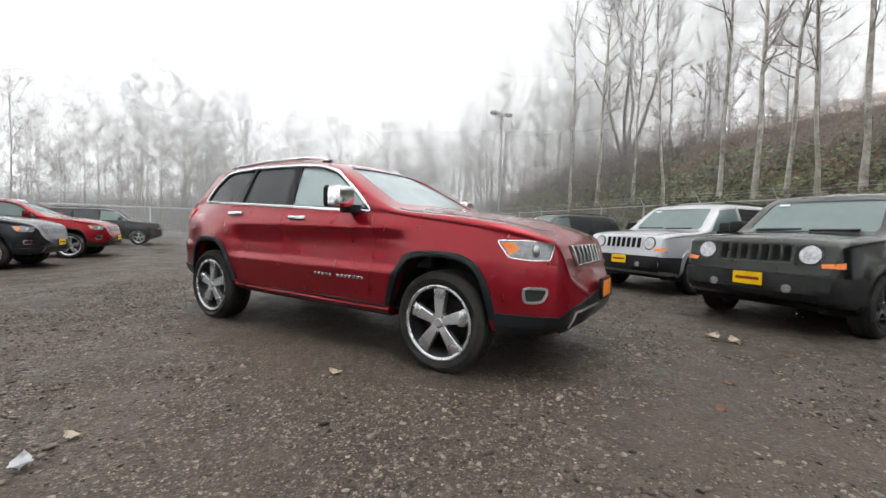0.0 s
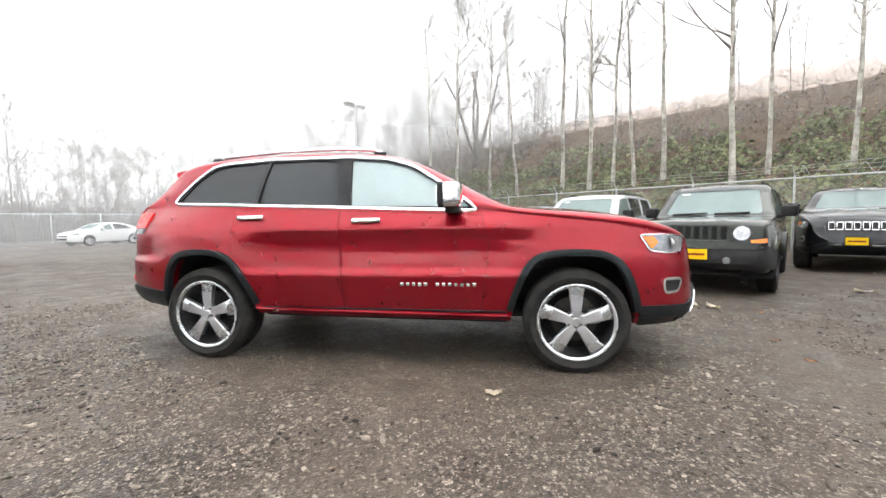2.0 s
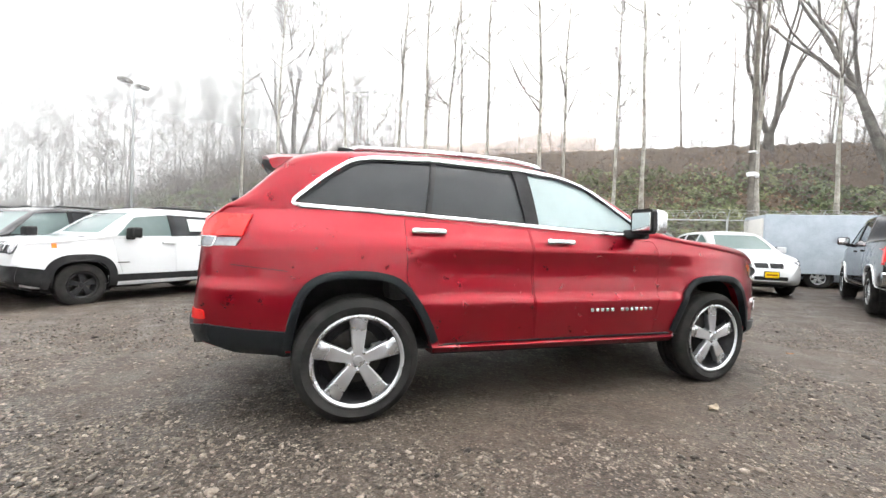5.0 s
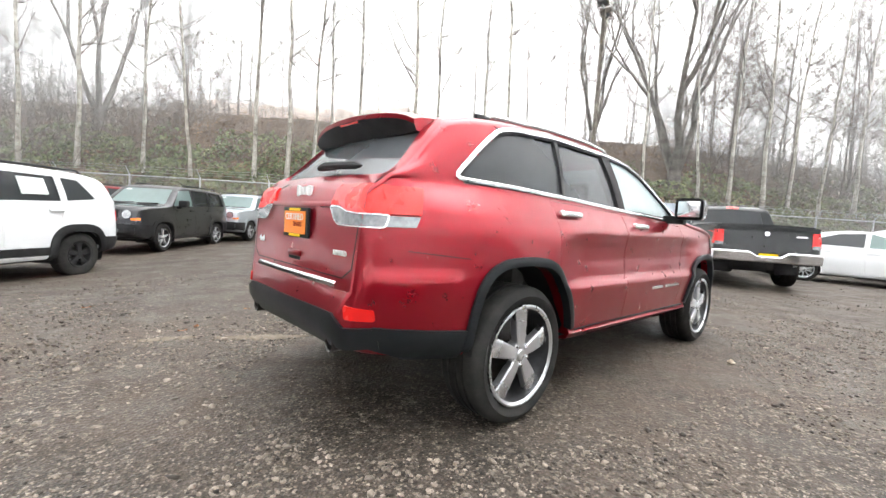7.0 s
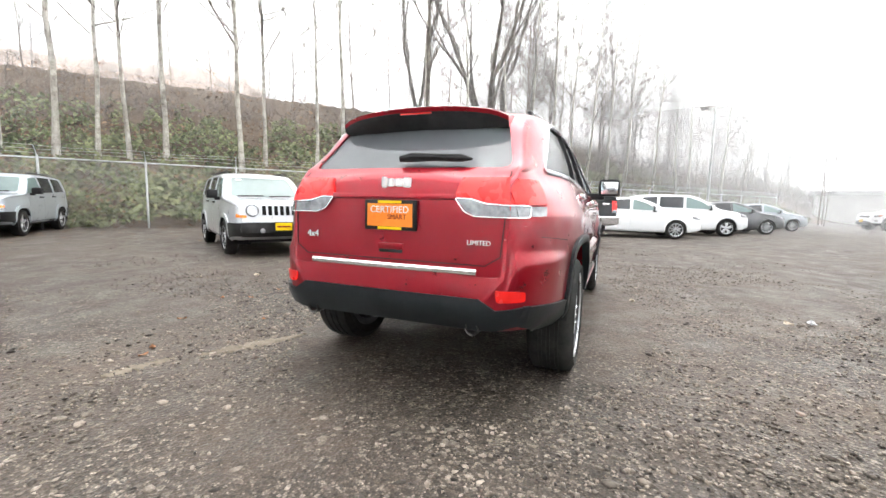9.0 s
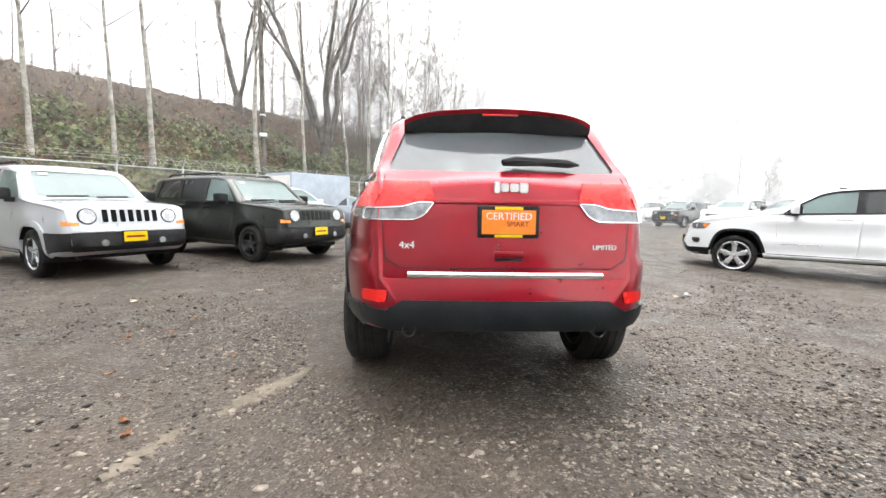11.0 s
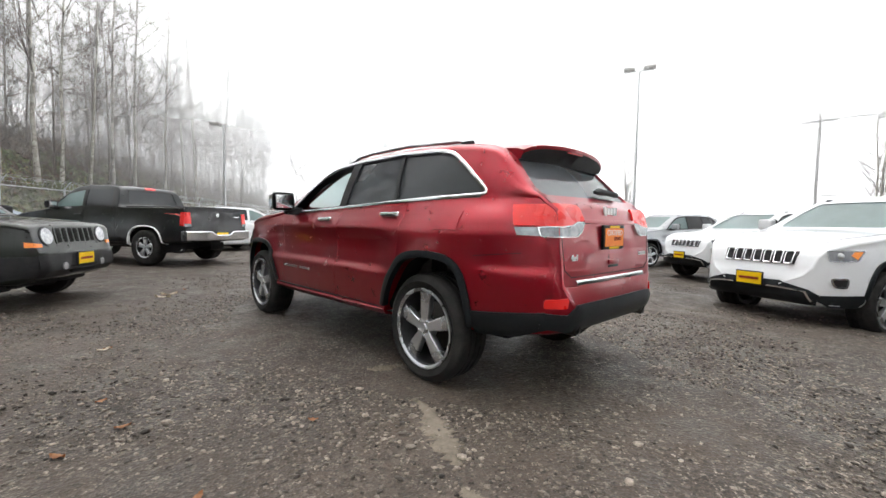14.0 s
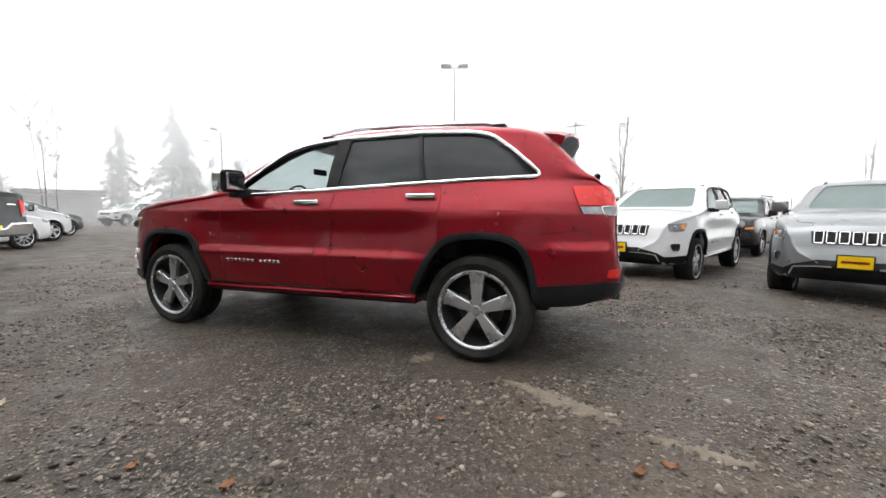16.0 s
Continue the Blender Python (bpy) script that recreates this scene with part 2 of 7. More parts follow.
ORANGE = surface("orange_plate", (0.80, 0.20, 0.02), (0.88, 0.27, 0.04), 0.4, bump=0)
WHITE = surface("white_enamel", (0.74, 0.74, 0.74), (0.82, 0.82, 0.82), 0.4, bump=0)
DARKRED = surface("dark_red_ink", (0.20, 0.02, 0.01), (0.28, 0.03, 0.02), 0.5, bump=0)
GALV = surface("galvanised_steel", (0.34, 0.35, 0.35), (0.56, 0.57, 0.57), 0.45, 0.75, scale=20, fine=90, bump=0.05)
BIRCH = surface("birch_bark", (0.17, 0.15, 0.125), (0.58, 0.55, 0.49), 0.85, scale=3.0, fine=26, bump=0.4, bump_dist=0.01)
BARK = surface("grey_bark", (0.08, 0.07, 0.060), (0.21, 0.19, 0.165), 0.9, scale=3.0, fine=30, bump=0.5, bump_dist=0.015)
FARTWIG = surface("misty_twig_bark", (0.085, 0.068, 0.056), (0.18, 0.150, 0.125), 0.9, bump=0)
TWIG = surface("twig_bark", (0.095, 0.078, 0.068), (0.21, 0.18, 0.16), 0.9, bump=0)
LEAF = surface("bramble_leaf", (0.07, 0.092, 0.04), (0.21, 0.22, 0.105), 0.55, scale=0.7, fine=9, bump=0, random=0.55)
LEAFDRY = surface("dry_bramble_leaf", (0.10, 0.062, 0.036), (0.24, 0.155, 0.095), 0.75, scale=0.7, fine=9, bump=0, random=0.5)
FALLEN = surface("fallen_leaf", (0.24, 0.09, 0.04), (0.42, 0.22, 0.11), 0.6, bump=0.2, random=0.2)
PALELEAF = surface("bleached_leaf", (0.50, 0.42, 0.32), (0.72, 0.66, 0.55), 0.6, bump=0.2)
PAPER = surface("wet_paper", (0.62, 0.64, 0.66), (0.80, 0.82, 0.84), 0.5, bump=0.2)
SAND = surface("fine_sand", (0.13, 0.11, 0.085), (0.24, 0.205, 0.165), 0.9, scale=9, fine=70, bump=0.4, bump_dist=0.004)
CONIFER = surface("conifer_needles", (0.03, 0.045, 0.03), (0.07, 0.085, 0.06), 0.8, scale=2, fine=9, bump=0, random=0.4)
WALLPAINT = surface("pale_siding", (0.66, 0.65, 0.62), (0.76, 0.74, 0.71), 0.8, scale=0.5, fine=7, bump=0.2)
ROOFING = surface("grey_roofing", (0.30, 0.30, 0.30), (0.42, 0.42, 0.42), 0.8, scale=0.6, fine=9, bump=0.2)
REDEARTH = surface("pale_red_earth", (0.42, 0.31, 0.25), (0.55, 0.42, 0.34), 0.85, scale=0.4, fine=6, bump=0.2)
TRAILER = surface("trailer_panel", (0.34, 0.39, 0.44), (0.46, 0.51, 0.56), 0.5, scale=2, fine=30, bump=0)
STICKER = surface("window_sticker", (0.62, 0.66, 0.64), (0.80, 0.83, 0.82), 0.5, scale=14, bump=0)


# ---- mesh helpers ----
def mesh_from(name, verts, faces, mat, smooth=True):
    me = bpy.data.meshes.new(name)
    me.from_pydata([tuple(map(float, v)) for v in verts], [], [tuple(map(int, f)) for f in faces])
    if mat:
        me.materials.append(mat)
    if smooth:
        me.polygons.foreach_set("use_smooth", [True] * len(me.polygons))
    me.update()
    return me


def part_mesh(name, me, parent=None, label="", at=None):
    ob = new(name, me)
    if parent is not None:
        ob.parent = parent
    if at is not None:
        ob.matrix_basis = at
    if label:
        tagged(ob, label)
    return ob


def part(name, bm, mat, parent=None, label="", smooth=True, angle=35):
    me = bpy.data.meshes.new(name)
    bmesh.ops.recalc_face_normals(bm, faces=bm.faces)
    bm.to_mesh(me)
    bm.free()
    if mat:
        me.materials.append(mat)
    if smooth:
        me.polygons.foreach_set("use_smooth", [True] * len(me.polygons))
        me.set_sharp_from_angle(angle=radians(angle))
    return part_mesh(name, me, parent, label)


def joined(name, chunks, mat, parent=None, smooth=True):
    """One mesh from many (verts, faces) arrays; the faces of a chunk all have the same number of corners."""
    vs, loops, sizes, off = [], [], [], 0
    for v, f in chunks:
        v, f = np.asarray(v, dtype=np.float32), np.asarray(f, dtype=np.int32)
        vs.append(v)
        loops.append((f + off).ravel())
        sizes.append(np.full(len(f), f.shape[1], dtype=np.int32))
        off += len(v)
    vs, loops, sizes = np.concatenate(vs), np.concatenate(loops), np.concatenate(sizes)
    me = bpy.data.meshes.new(name)
    me.vertices.add(len(vs))
    me.vertices.foreach_set("co", vs.ravel())
    me.loops.add(len(loops))
    me.loops.foreach_set("vertex_index", loops)
    me.polygons.add(len(sizes))
    me.polygons.foreach_set("loop_start", np.concatenate(([0], np.cumsum(sizes)[:-1])).astype(np.int32))
    me.polygons.foreach_set("loop_total", sizes)
    me.update(calc_edges=True)
    me.validate()
    if smooth:
        me.polygons.foreach_set("use_smooth", [True] * len(me.polygons))
    me.materials.append(mat)
    return part_mesh(name, me, parent)


def tube(points, radii, sides=6):
    """A tapered tube along points, as arrays of vertices and quads."""
    p, r = np.asarray(points, float), np.asarray(radii, float)
    d = np.gradient(p, axis=0)
    d /= np.linalg.norm(d, axis=1)[:, None] + 1e-9
    ref = np.where(np.abs(d[:, 2:3]) > 0.9, [[1.0, 0, 0]], [[0, 0, 1.0]])
    a = np.cross(d, ref)
    a /= np.linalg.norm(a, axis=1)[:, None] + 1e-9
    b = np.cross(d, a)
    t = np.linspace(0, 2 * np.pi, sides, endpoint=False)
    v = p[:, None] + r[:, None, None] * (np.cos(t)[None, :, None] * a[:, None] + np.sin(t)[None, :, None] * b[:, None])
    i, j = np.meshgrid(np.arange(len(p) - 1), np.arange(sides), indexing="ij")
    k = (j + 1) % sides
    f = np.stack([i * sides + j, i * sides + k, (i + 1) * sides + k, (i + 1) * sides + j], -1).reshape(-1, 4)
    return v.reshape(-1, 3), f


def strip(points, width, rng):
    """A flat thin twig along three points, for growth far off."""
    p = np.asarray(points, float)
    a = np.cross(p[-1] - p[0], rng.normal(0, 1, 3))
    a *= width / (np.linalg.norm(a) + 1e-9)
    w = np.linspace(1, 0.4, len(p))[:, None]
    v = np.concatenate([p - a * w, p + a * w])
    n = len(p)
    if n == 2:
        return np.array([p[0] - a, p[0] + a, p[1]]), np.array([(0, 1, 2)])
    return v, np.array([(i, i + 1, n + i + 1, n + i) for i in range(n - 1)])


def box(bm, x0, x1, y0, y1, z0, z1, bevel=0.0, seg=2):
    made = bmesh.ops.create_cube(bm, size=1.0)["verts"]
    for v in made:
        v.co = Vector(((x0 + x1) / 2 + v.co.x * (x1 - x0), (y0 + y1) / 2 + v.co.y * (y1 - y0), (z0 + z1) / 2 + v.co.z * (z1 - z0)))
    if bevel:
        edges = list({e for v in made for e in v.link_edges})
        bmesh.ops.bevel(bm, geom=edges, offset=bevel, segments=seg, affect="EDGES", profile=0.6)
    return bm


def lathe(profile, n=40, axis="y"):
    """Turns a profile of (radius, along) round an axis; open at its ends."""
    pr = np.asarray(profile, float)
    t = np.linspace(0, 2 * np.pi, n, endpoint=False)
    c, s = np.cos(t), np.sin(t)
    v = np.stack([pr[:, 0:1] * c, np.repeat(pr[:, 1:2], n, 1), pr[:, 0:1] * s], -1)
    if axis == "z":
        v = v[..., [0, 2, 1]]
    if axis == "x":
        v = v[..., [1, 0, 2]]
    m = len(pr)
    i, j = np.meshgrid(np.arange(m - 1), np.arange(n), indexing="ij")
    k = (j + 1) % n
    f = np.stack([i * n + j, i * n + k, (i + 1) * n + k, (i + 1) * n + j], -1).reshape(-1, 4)
    return v.reshape(-1, 3), f


def lathe_part(name, profile, mat, parent=None, label="", n=40, axis="y"):
    v, f = lathe(profile, n, axis)
    bm = bmesh.new()
    vs = [bm.verts.new(c) for c in v]
    for q in f:
        bm.faces.new([vs[i] for i in q])
    return part(name, bm, mat, parent, label)


def smoothstep(a, b, x):
    t = np.clip((np.asarray(x, float) - a) / (b - a), 0, 1)
    return t * t * (3 - 2 * t)


# ---- the lie of the land ----
FENCE_N, FENCE_U, FENCE_C = np.array([0.63, 0.777]), np.array([-0.777, 0.63]), 13.75


def along(x, y):
    """Distance behind the fence line and along it."""
    return FENCE_N[0] * x + FENCE_N[1] * y - FENCE_C, FENCE_U[0] * x + FENCE_U[1] * y


def fence_xy(s, d=0.0):
    return FENCE_N * (FENCE_C + d) + FENCE_U * s


def ground_z(x, y):
    x, y = np.asarray(x, float), np.asarray(y, float)
    r = np.hypot(x, y)
    toward = (0.9 * x + 0.43 * y) / np.maximum(r, 0.1)
    z = -0.16 * smoothstep(4, 8, r) * (1 - smoothstep(-0.1, 0.6, toward))
    d, s = along(x, y)
    bank = np.interp(d, [0.3, 1.0, 3.6, 10.0, 13.0, 70.0, 300.0], [0.0, 0.35, 2.55, 7.0, 7.25, 9.0, 9.0])
    bank = bank * (1 - 0.55 * smoothstep(24, 46, s)) * (1 - 0.3 * smoothstep(14, 45, -s)) * (1 - smoothstep(60, 90, -s))
    return z * (1 - smoothstep(-1, 1, d)) + bank


# ---- ground ----
def graded(near, far, step, growth):
    out, x, h = [0.0], 0.0, step
    while x < far:
        if x > near:
            h *= growth
        x += h
        out.append(x)
    a = np.array(out)
    return np.concatenate((-a[:0:-1], a))


def build_ground():
    ax = graded(26, 900, 0.30, 1.16)
    X, Y = np.meshgrid(ax, ax, indexing="ij")
    Z = ground_z(X, Y)
    rng = np.random.default_rng(3)
    near = 1 - smoothstep(14, 30, np.hypot(X, Y))
    d, s = along(X, Y)
    Z += near * (0.012 * np.sin(X * 1.7 + 0.6 * Y) * np.sin(Y * 1.3 - 0.4 * X) + rng.normal(0, 0.004, X.shape)) * smoothstep(0.6, 2.2, np.hypot(np.abs(X) - 1.46, np.abs(Y) - 0.85))
    Z += smoothstep(0.8, 3, d) * rng.normal(0, 0.05, X.shape)
    n = len(ax)
    v = np.stack([X, Y, Z], -1).reshape(-1, 3)
    i, j = np.meshgrid(np.arange(n - 1), np.arange(n - 1), indexing="ij")
    f = np.stack([i * n + j, (i + 1) * n + j, (i + 1) * n + j + 1, i * n + j + 1], -1).reshape(-1, 4)
    ob = joined("ground", [(v, f)], GRAVEL)
    ob.data.materials.append(SOIL)
    c = v[f].mean(1)
    dd, _ = along(c[:, 0], c[:, 1])
    ob.data.polygons.foreach_set("material_index", (dd > 0.35).astype(np.int32))
    tagged(ob, "wet brown gravel lot rising into an overgrown earth bank", "ground", kind="structure")


build_ground()

ICO = bmesh.new()
bmesh.ops.create_icosphere(ICO, subdivisions=1, radius=1.0)
ICO_V = np.array([v.co[:] for v in ICO.verts])
ICO_F = np.array([[v.index for v in f.verts] for f in ICO.faces])
ICO.free()


def stone_field(name, count, size, spread, seed, squash=0.55):
    """Loose stones scattered over the lot where the walk passes, denser near its line."""
    rng = np.random.default_rng(seed)
    a = rng.uniform(0, 2 * np.pi, count * 4)
    r = np.abs(rng.normal(0, spread, count * 4)) + 0.2
    # a ring round the parked car
    bx, by = 2.4 * np.cos(a), 1.3 * np.sin(a)
    x, y = bx + r * np.cos(a), by + r * np.sin(a)
    d, s = along(x, y)
    # thick where the stone lies bare, thin where wheels have pressed it in
    worn = np.array([noise.noise((0.5 * a, 0.5 * b, 3.0)) + 0.5 * noise.noise((1.6 * a, 1.6 * b, 9.0)) for a, b in zip(x, y)]) + 0.45 * smoothstep(0.6, 2.8, x) + 0.30 * smoothstep(1.2, 2.6, y) * smoothstep(-2.6, -1.2, x)
    keep = (d < -0.2) & (rng.uniform(0, 1, len(x)) < np.clip(0.80 - 0.65 * worn, 0.25, 1.0))
    x, y = x[keep][:count], y[keep][:count]
    n = len(x)
    sc = size * np.exp(np.clip(rng.normal(0, 0.45, n), -0.9, 0.75))
    verts = ICO_V[None] * rng.uniform(0.65, 1.25, (n, len(ICO_V), 1))
    ang = rng.uniform(0, 2 * np.pi, n)
    stretch = rng.uniform(0.7, 1.5, (n, 1, 1))
    verts = verts * np.concatenate([stretch, 1 / stretch, np.full((n, 1, 1), squash)], 2) * sc[:, None, None]
    c, sn = np.cos(ang)[:, None], np.sin(ang)[:, None]
    px, py = verts[..., 0] * c - verts[..., 1] * sn, verts[..., 0] * sn + verts[..., 1] * c
    P = np.stack([px + x[:, None], py + y[:, None], verts[..., 2] + (ground_z(x, y) + sc * 0.12)[:, None]], -1)
    F = ICO_F[None] + (np.arange(n) * len(ICO_V))[:, None, None]
    ob = joined(name, [(P.reshape(-1, 3), F.reshape(-1, 3))], STONE, smooth=False)
    tagged(ob, "loose grey and brown crushed stones over the lot", "gravel", kind="stuff")


stone_field("gravel_stones", 42000, 0.0072, 2.5, 5)
stone_field("pebbles", 3600, 0.0125, 3.4, 6)


# ---- fence along the foot of the bank ----
def chain_fence(a, b, spacing, height, label, coil=False, arms=True, weave=0.09):
    a, b = np.array(a, float), np.array(b, float)
    L = np.linalg.norm(b - a)
    u = (b - a) / L
    nrm = np.array([-u[1], u[0]])
    root = tagged(new("chain_link_fence"), label, "fence")
    place = lambda s, z, off=0.0: np.array([*(a + u * s + nrm * off), z + float(ground_z(*(a + u * s))) * 1.0])
    post_me = None
    k = int(L / spacing) + 1
    for i in range(k):
        p = place(i * spacing, 0)
        v, f = tube([(0, 0, -0.1), (0, 0, height), (0, 0, height + 0.06)], [0.034, 0.034, 0.02], 10)
        if post_me is None:
            bm = bmesh.new()
            vs = [bm.verts.new(c) for c in v]
            for q in f:
                bm.faces.new([vs[j] for j in q])
            bmesh.ops.contextual_create(bm, geom=vs[-10:])
            if arms:
                v, f = tube([(0, 0, height - 0.02), (0.10 * nrm[0], 0.10 * nrm[1], height + 0.13), (0.26 * nrm[0], 0.26 * nrm[1], height + 0.32)], [0.016, 0.016, 0.012], 6)
                vs = [bm.verts.new(c) for c in v]
                for q in f:
                    bm.faces.new([vs[j] for j in q])
            post = part("post", bm, GALV, root)
            post_me = post.data
        else:
            post = part_mesh("post", post_me, root)
        post.location = p
    n = int(L / 1.2)
    rail = [place(s, height - 0.03) for s in np.linspace(0, L, n)]
    joined("top_rail", [tube(rail, [0.022] * n, 8)], GALV, root)
    chunks = []
    for j, (o, h) in enumerate(((0.09, 0.12), (0.17, 0.22), (0.25, 0.31))):
        w = [place(s, height + h + (0.02 * math.sin(s * 2.1 + j)), o) for s in np.linspace(0, L, n * 3)]
        chunks.append(tube(w, [0.004] * len(w), 4))
    if arms:
        joined("barbed_wire", chunks, GALV, root)
    if coil:
        t = np.linspace(0, L, int(L * 16))
        ph = t * 2 * np.pi / 0.42
        pts = np.array([place(s, height + 0.14 + 0.16 * math.sin(q), 0.10 + 0.16 * math.cos(q)) for s, q in zip(t, ph)])
        joined("razor_coil", [tube(pts, [0.006] * len(pts), 4)], GALV, root)
    # woven wires, two families of slanting lines
    segs, w = [], 0.0032
    for sgn in (1, -1):
        s0 = np.arange(-height, L + height, weave)
        for s in s0:
            e0, e1 = (s, s + height) if sgn > 0 else (s + height, s)
            t0, t1 = max(0.0, -e0 / (e1 - e0)) if e1 != e0 else 0, 1.0
            lo, hi = 0.0, 1.0
            for bound in (0.0, L):
                if (e0 < bound) != (e1 < bound):
                    q = (bound - e0) / (e1 - e0)
                    if (e0 < 0 and bound == 0.0) or (e0 > L and bound == L):
                        lo = max(lo, q)
                    else:
                        hi = min(hi, q)
            if max(e0, e1) < 0 or min(e0, e1) > L or hi - lo < 0.02:
                continue
            segs.append((e0 + (e1 - e0) * lo, height * lo, e0 + (e1 - e0) * hi, height * hi))
    S = np.array(segs)
    P0 = np.concatenate([a + u * S[:, 0:1], S[:, 1:2] * 0.97 + 0.03], 1)
    P1 = np.concatenate([a + u * S[:, 2:3], S[:, 3:4] * 0.97 + 0.03], 1)
    for P in (P0, P1):
        P[:, 2] += ground_z(P[:, 0], P[:, 1])
    side = np.array([u[0], u[1], 0]) * w
    V = np.stack([P0 - side, P0 + side, P1 + side, P1 - side], 1).reshape(-1, 3)
    joined("wire_mesh", [(V, np.arange(len(V)).reshape(-1, 4))], GALV, root, smooth=False)
    return root


chain_fence(fence_xy(-38.1, 0), fence_xy(-0.84, 0), 2.72, 2.22, "galvanised chain-link fence with barbed wire below the bank", coil=True)
chain_fence(fence_xy(-0.84, 0), fence_xy(44, 0), 2.72, 2.22, "galvanised chain-link fence with barbed wire before green brambles")
chain_fence(fence_xy(44, 0), (-50.0, -22.0), 3.0, 2.2, "distant chain-link fence before bare woods", arms=False, weave=0.16)


# ---- brambles on the bank ----
def leaf_bank(name, count, s0, s1, d0, d1, mat, seed, lift, size):
    rng = np.random.default_rng(seed)
    n = count * 2
    s, d = rng.uniform(s0, s1, n), d0 + (d1 - d0) * rng.beta(1.1, 1.5, n)
    xy = FENCE_N[None] * (FENCE_C + d)[:, None] + FENCE_U[None] * s[:, None]
    clump = np.array([noise.noise((0.55 * a, 0.55 * b, seed)) + 0.6 * noise.noise((1.7 * a, 1.7 * b, seed + 7)) for a, b in zip(s, d)])
    keep = (clump > -0.62 + (0.20 if mat is LEAF else 0.08) * np.maximum(d - 3.8, 0)) & (rng.uniform(0, 1, n) < 0.9)
    s, d, xy, clump = s[keep][:count], d[keep][:count], xy[keep][:count], clump[keep][:count]
    n = len(s)
    h = np.clip(0.32 + 0.75 * clump, 0.10, 1.0) * lift * rng.uniform(0.45, 1.0, n) ** 0.6
    z = ground_z(xy[:, 0], xy[:, 1]) + h
    c = np.column_stack([xy, z])
    # leaves face up and out of the slope
    nr = np.column_stack([-FENCE_N[0] * np.ones(n), -FENCE_N[1] * np.ones(n), np.full(n, 0.9)]) + rng.normal(0, 0.75, (n, 3))
    nr /= np.linalg.norm(nr, axis=1)[:, None]
    t = np.cross(nr, rng.normal(0, 1, (n, 3)))
    t /= np.linalg.norm(t, axis=1)[:, None]
    b = np.cross(nr, t)
    sz = size * np.exp(rng.normal(0, 0.3, n))[:, None]
    shape = ((-1.0, 0, 0), (0.1, 0.62, 0.13), (1.1, 0, -0.13), (0.1, -0.62, 0.13))
    V = np.stack([c + sz * (p * t + q * b + w * nr) for p, q, w in shape], 1).reshape(-1, 3)
    F = np.arange(n * 4).reshape(-1, 4)
    ob = joined(name, [(V, F)], mat, smooth=False)
    return ob


tagged(leaf_bank("bramble_leaves", 78000, -46, 34, 0.25, 7.4, LEAF, 11, 0.85, 0.082), "green bramble and ivy leaves covering the bank", "brambles", kind="stuff")
tagged(leaf_bank("dry_bramble_leaves", 32000, -46, 40, 0.3, 10.4, LEAFDRY, 12, 0.75, 0.055), "brown dry bramble leaves on the upper bank", "brambles", kind="stuff")


def brush(name, count, s0, s1, d0, d1, height, seed, mat, label, fat=1.0):
    """Bare arching stems and twigs of undergrowth."""
    rng = np.random.default_rng(seed)
    chunks = []
    for _ in range(count):
        s, d = rng.uniform(s0, s1), rng.uniform(d0, d1)
        x, y = fence_xy(s, d)
        z = float(ground_z(x, y)) - 0.05
        lean = rng.normal(0, 0.55, 2)
        h = height * rng.uniform(0.4, 1.2)
        t = np.linspace(0, 1, 5)
        p = np.column_stack([x + lean[0] * h * t ** 1.7, y + lean[1] * h * t ** 1.7, z + h * (t - 0.25 * t ** 3)])
        p[1:] += rng.normal(0, 0.04 * h, (4, 3))
        chunks.append(tube(p, fat * np.linspace(0.011, 0.004, 5), 3))
        for _ in range(3):
            k = rng.integers(2, 5)
            dv = rng.normal(0, 0.25 * h, 3) + (0, 0, 0.2 * h)
            chunks.append(strip([p[k], p[k] + dv * 0.5 + rng.normal(0, 0.02, 3), p[k] + dv], 0.005 * fat, rng))
    ob = joined(name, chunks, mat)
    tagged(ob, label, "undergrowth", kind="stuff")


brush("far_edge_brush", 4200, 45, 62, -48.0, 6.0, 4.4, 25, FARTWIG, "bare grey-brown thicket behind the far fence", 3.0)
brush("crest_brush", 3000, -40, 34, 6.5, 12.0, 1.1, 21, TWIG, "bare brown brush along the crest of the bank")
brush("bank_stems", 900, -44, 34, 0.3, 7.0, 1.3, 22, TWIG, "thin bare bramble stems among the leaves")
brush("wood_edge_brush", 2000, -60, -14, 2.5, 12.0, 2.6, 23, FARTWIG, "bare brown thicket beneath misty trees", 1.8)
brush("far_left_brush", 1700, 14, 50, 3.0, 14.0, 2.6, 24, FARTWIG, "bare brown thicket beneath misty trees", 2.0)


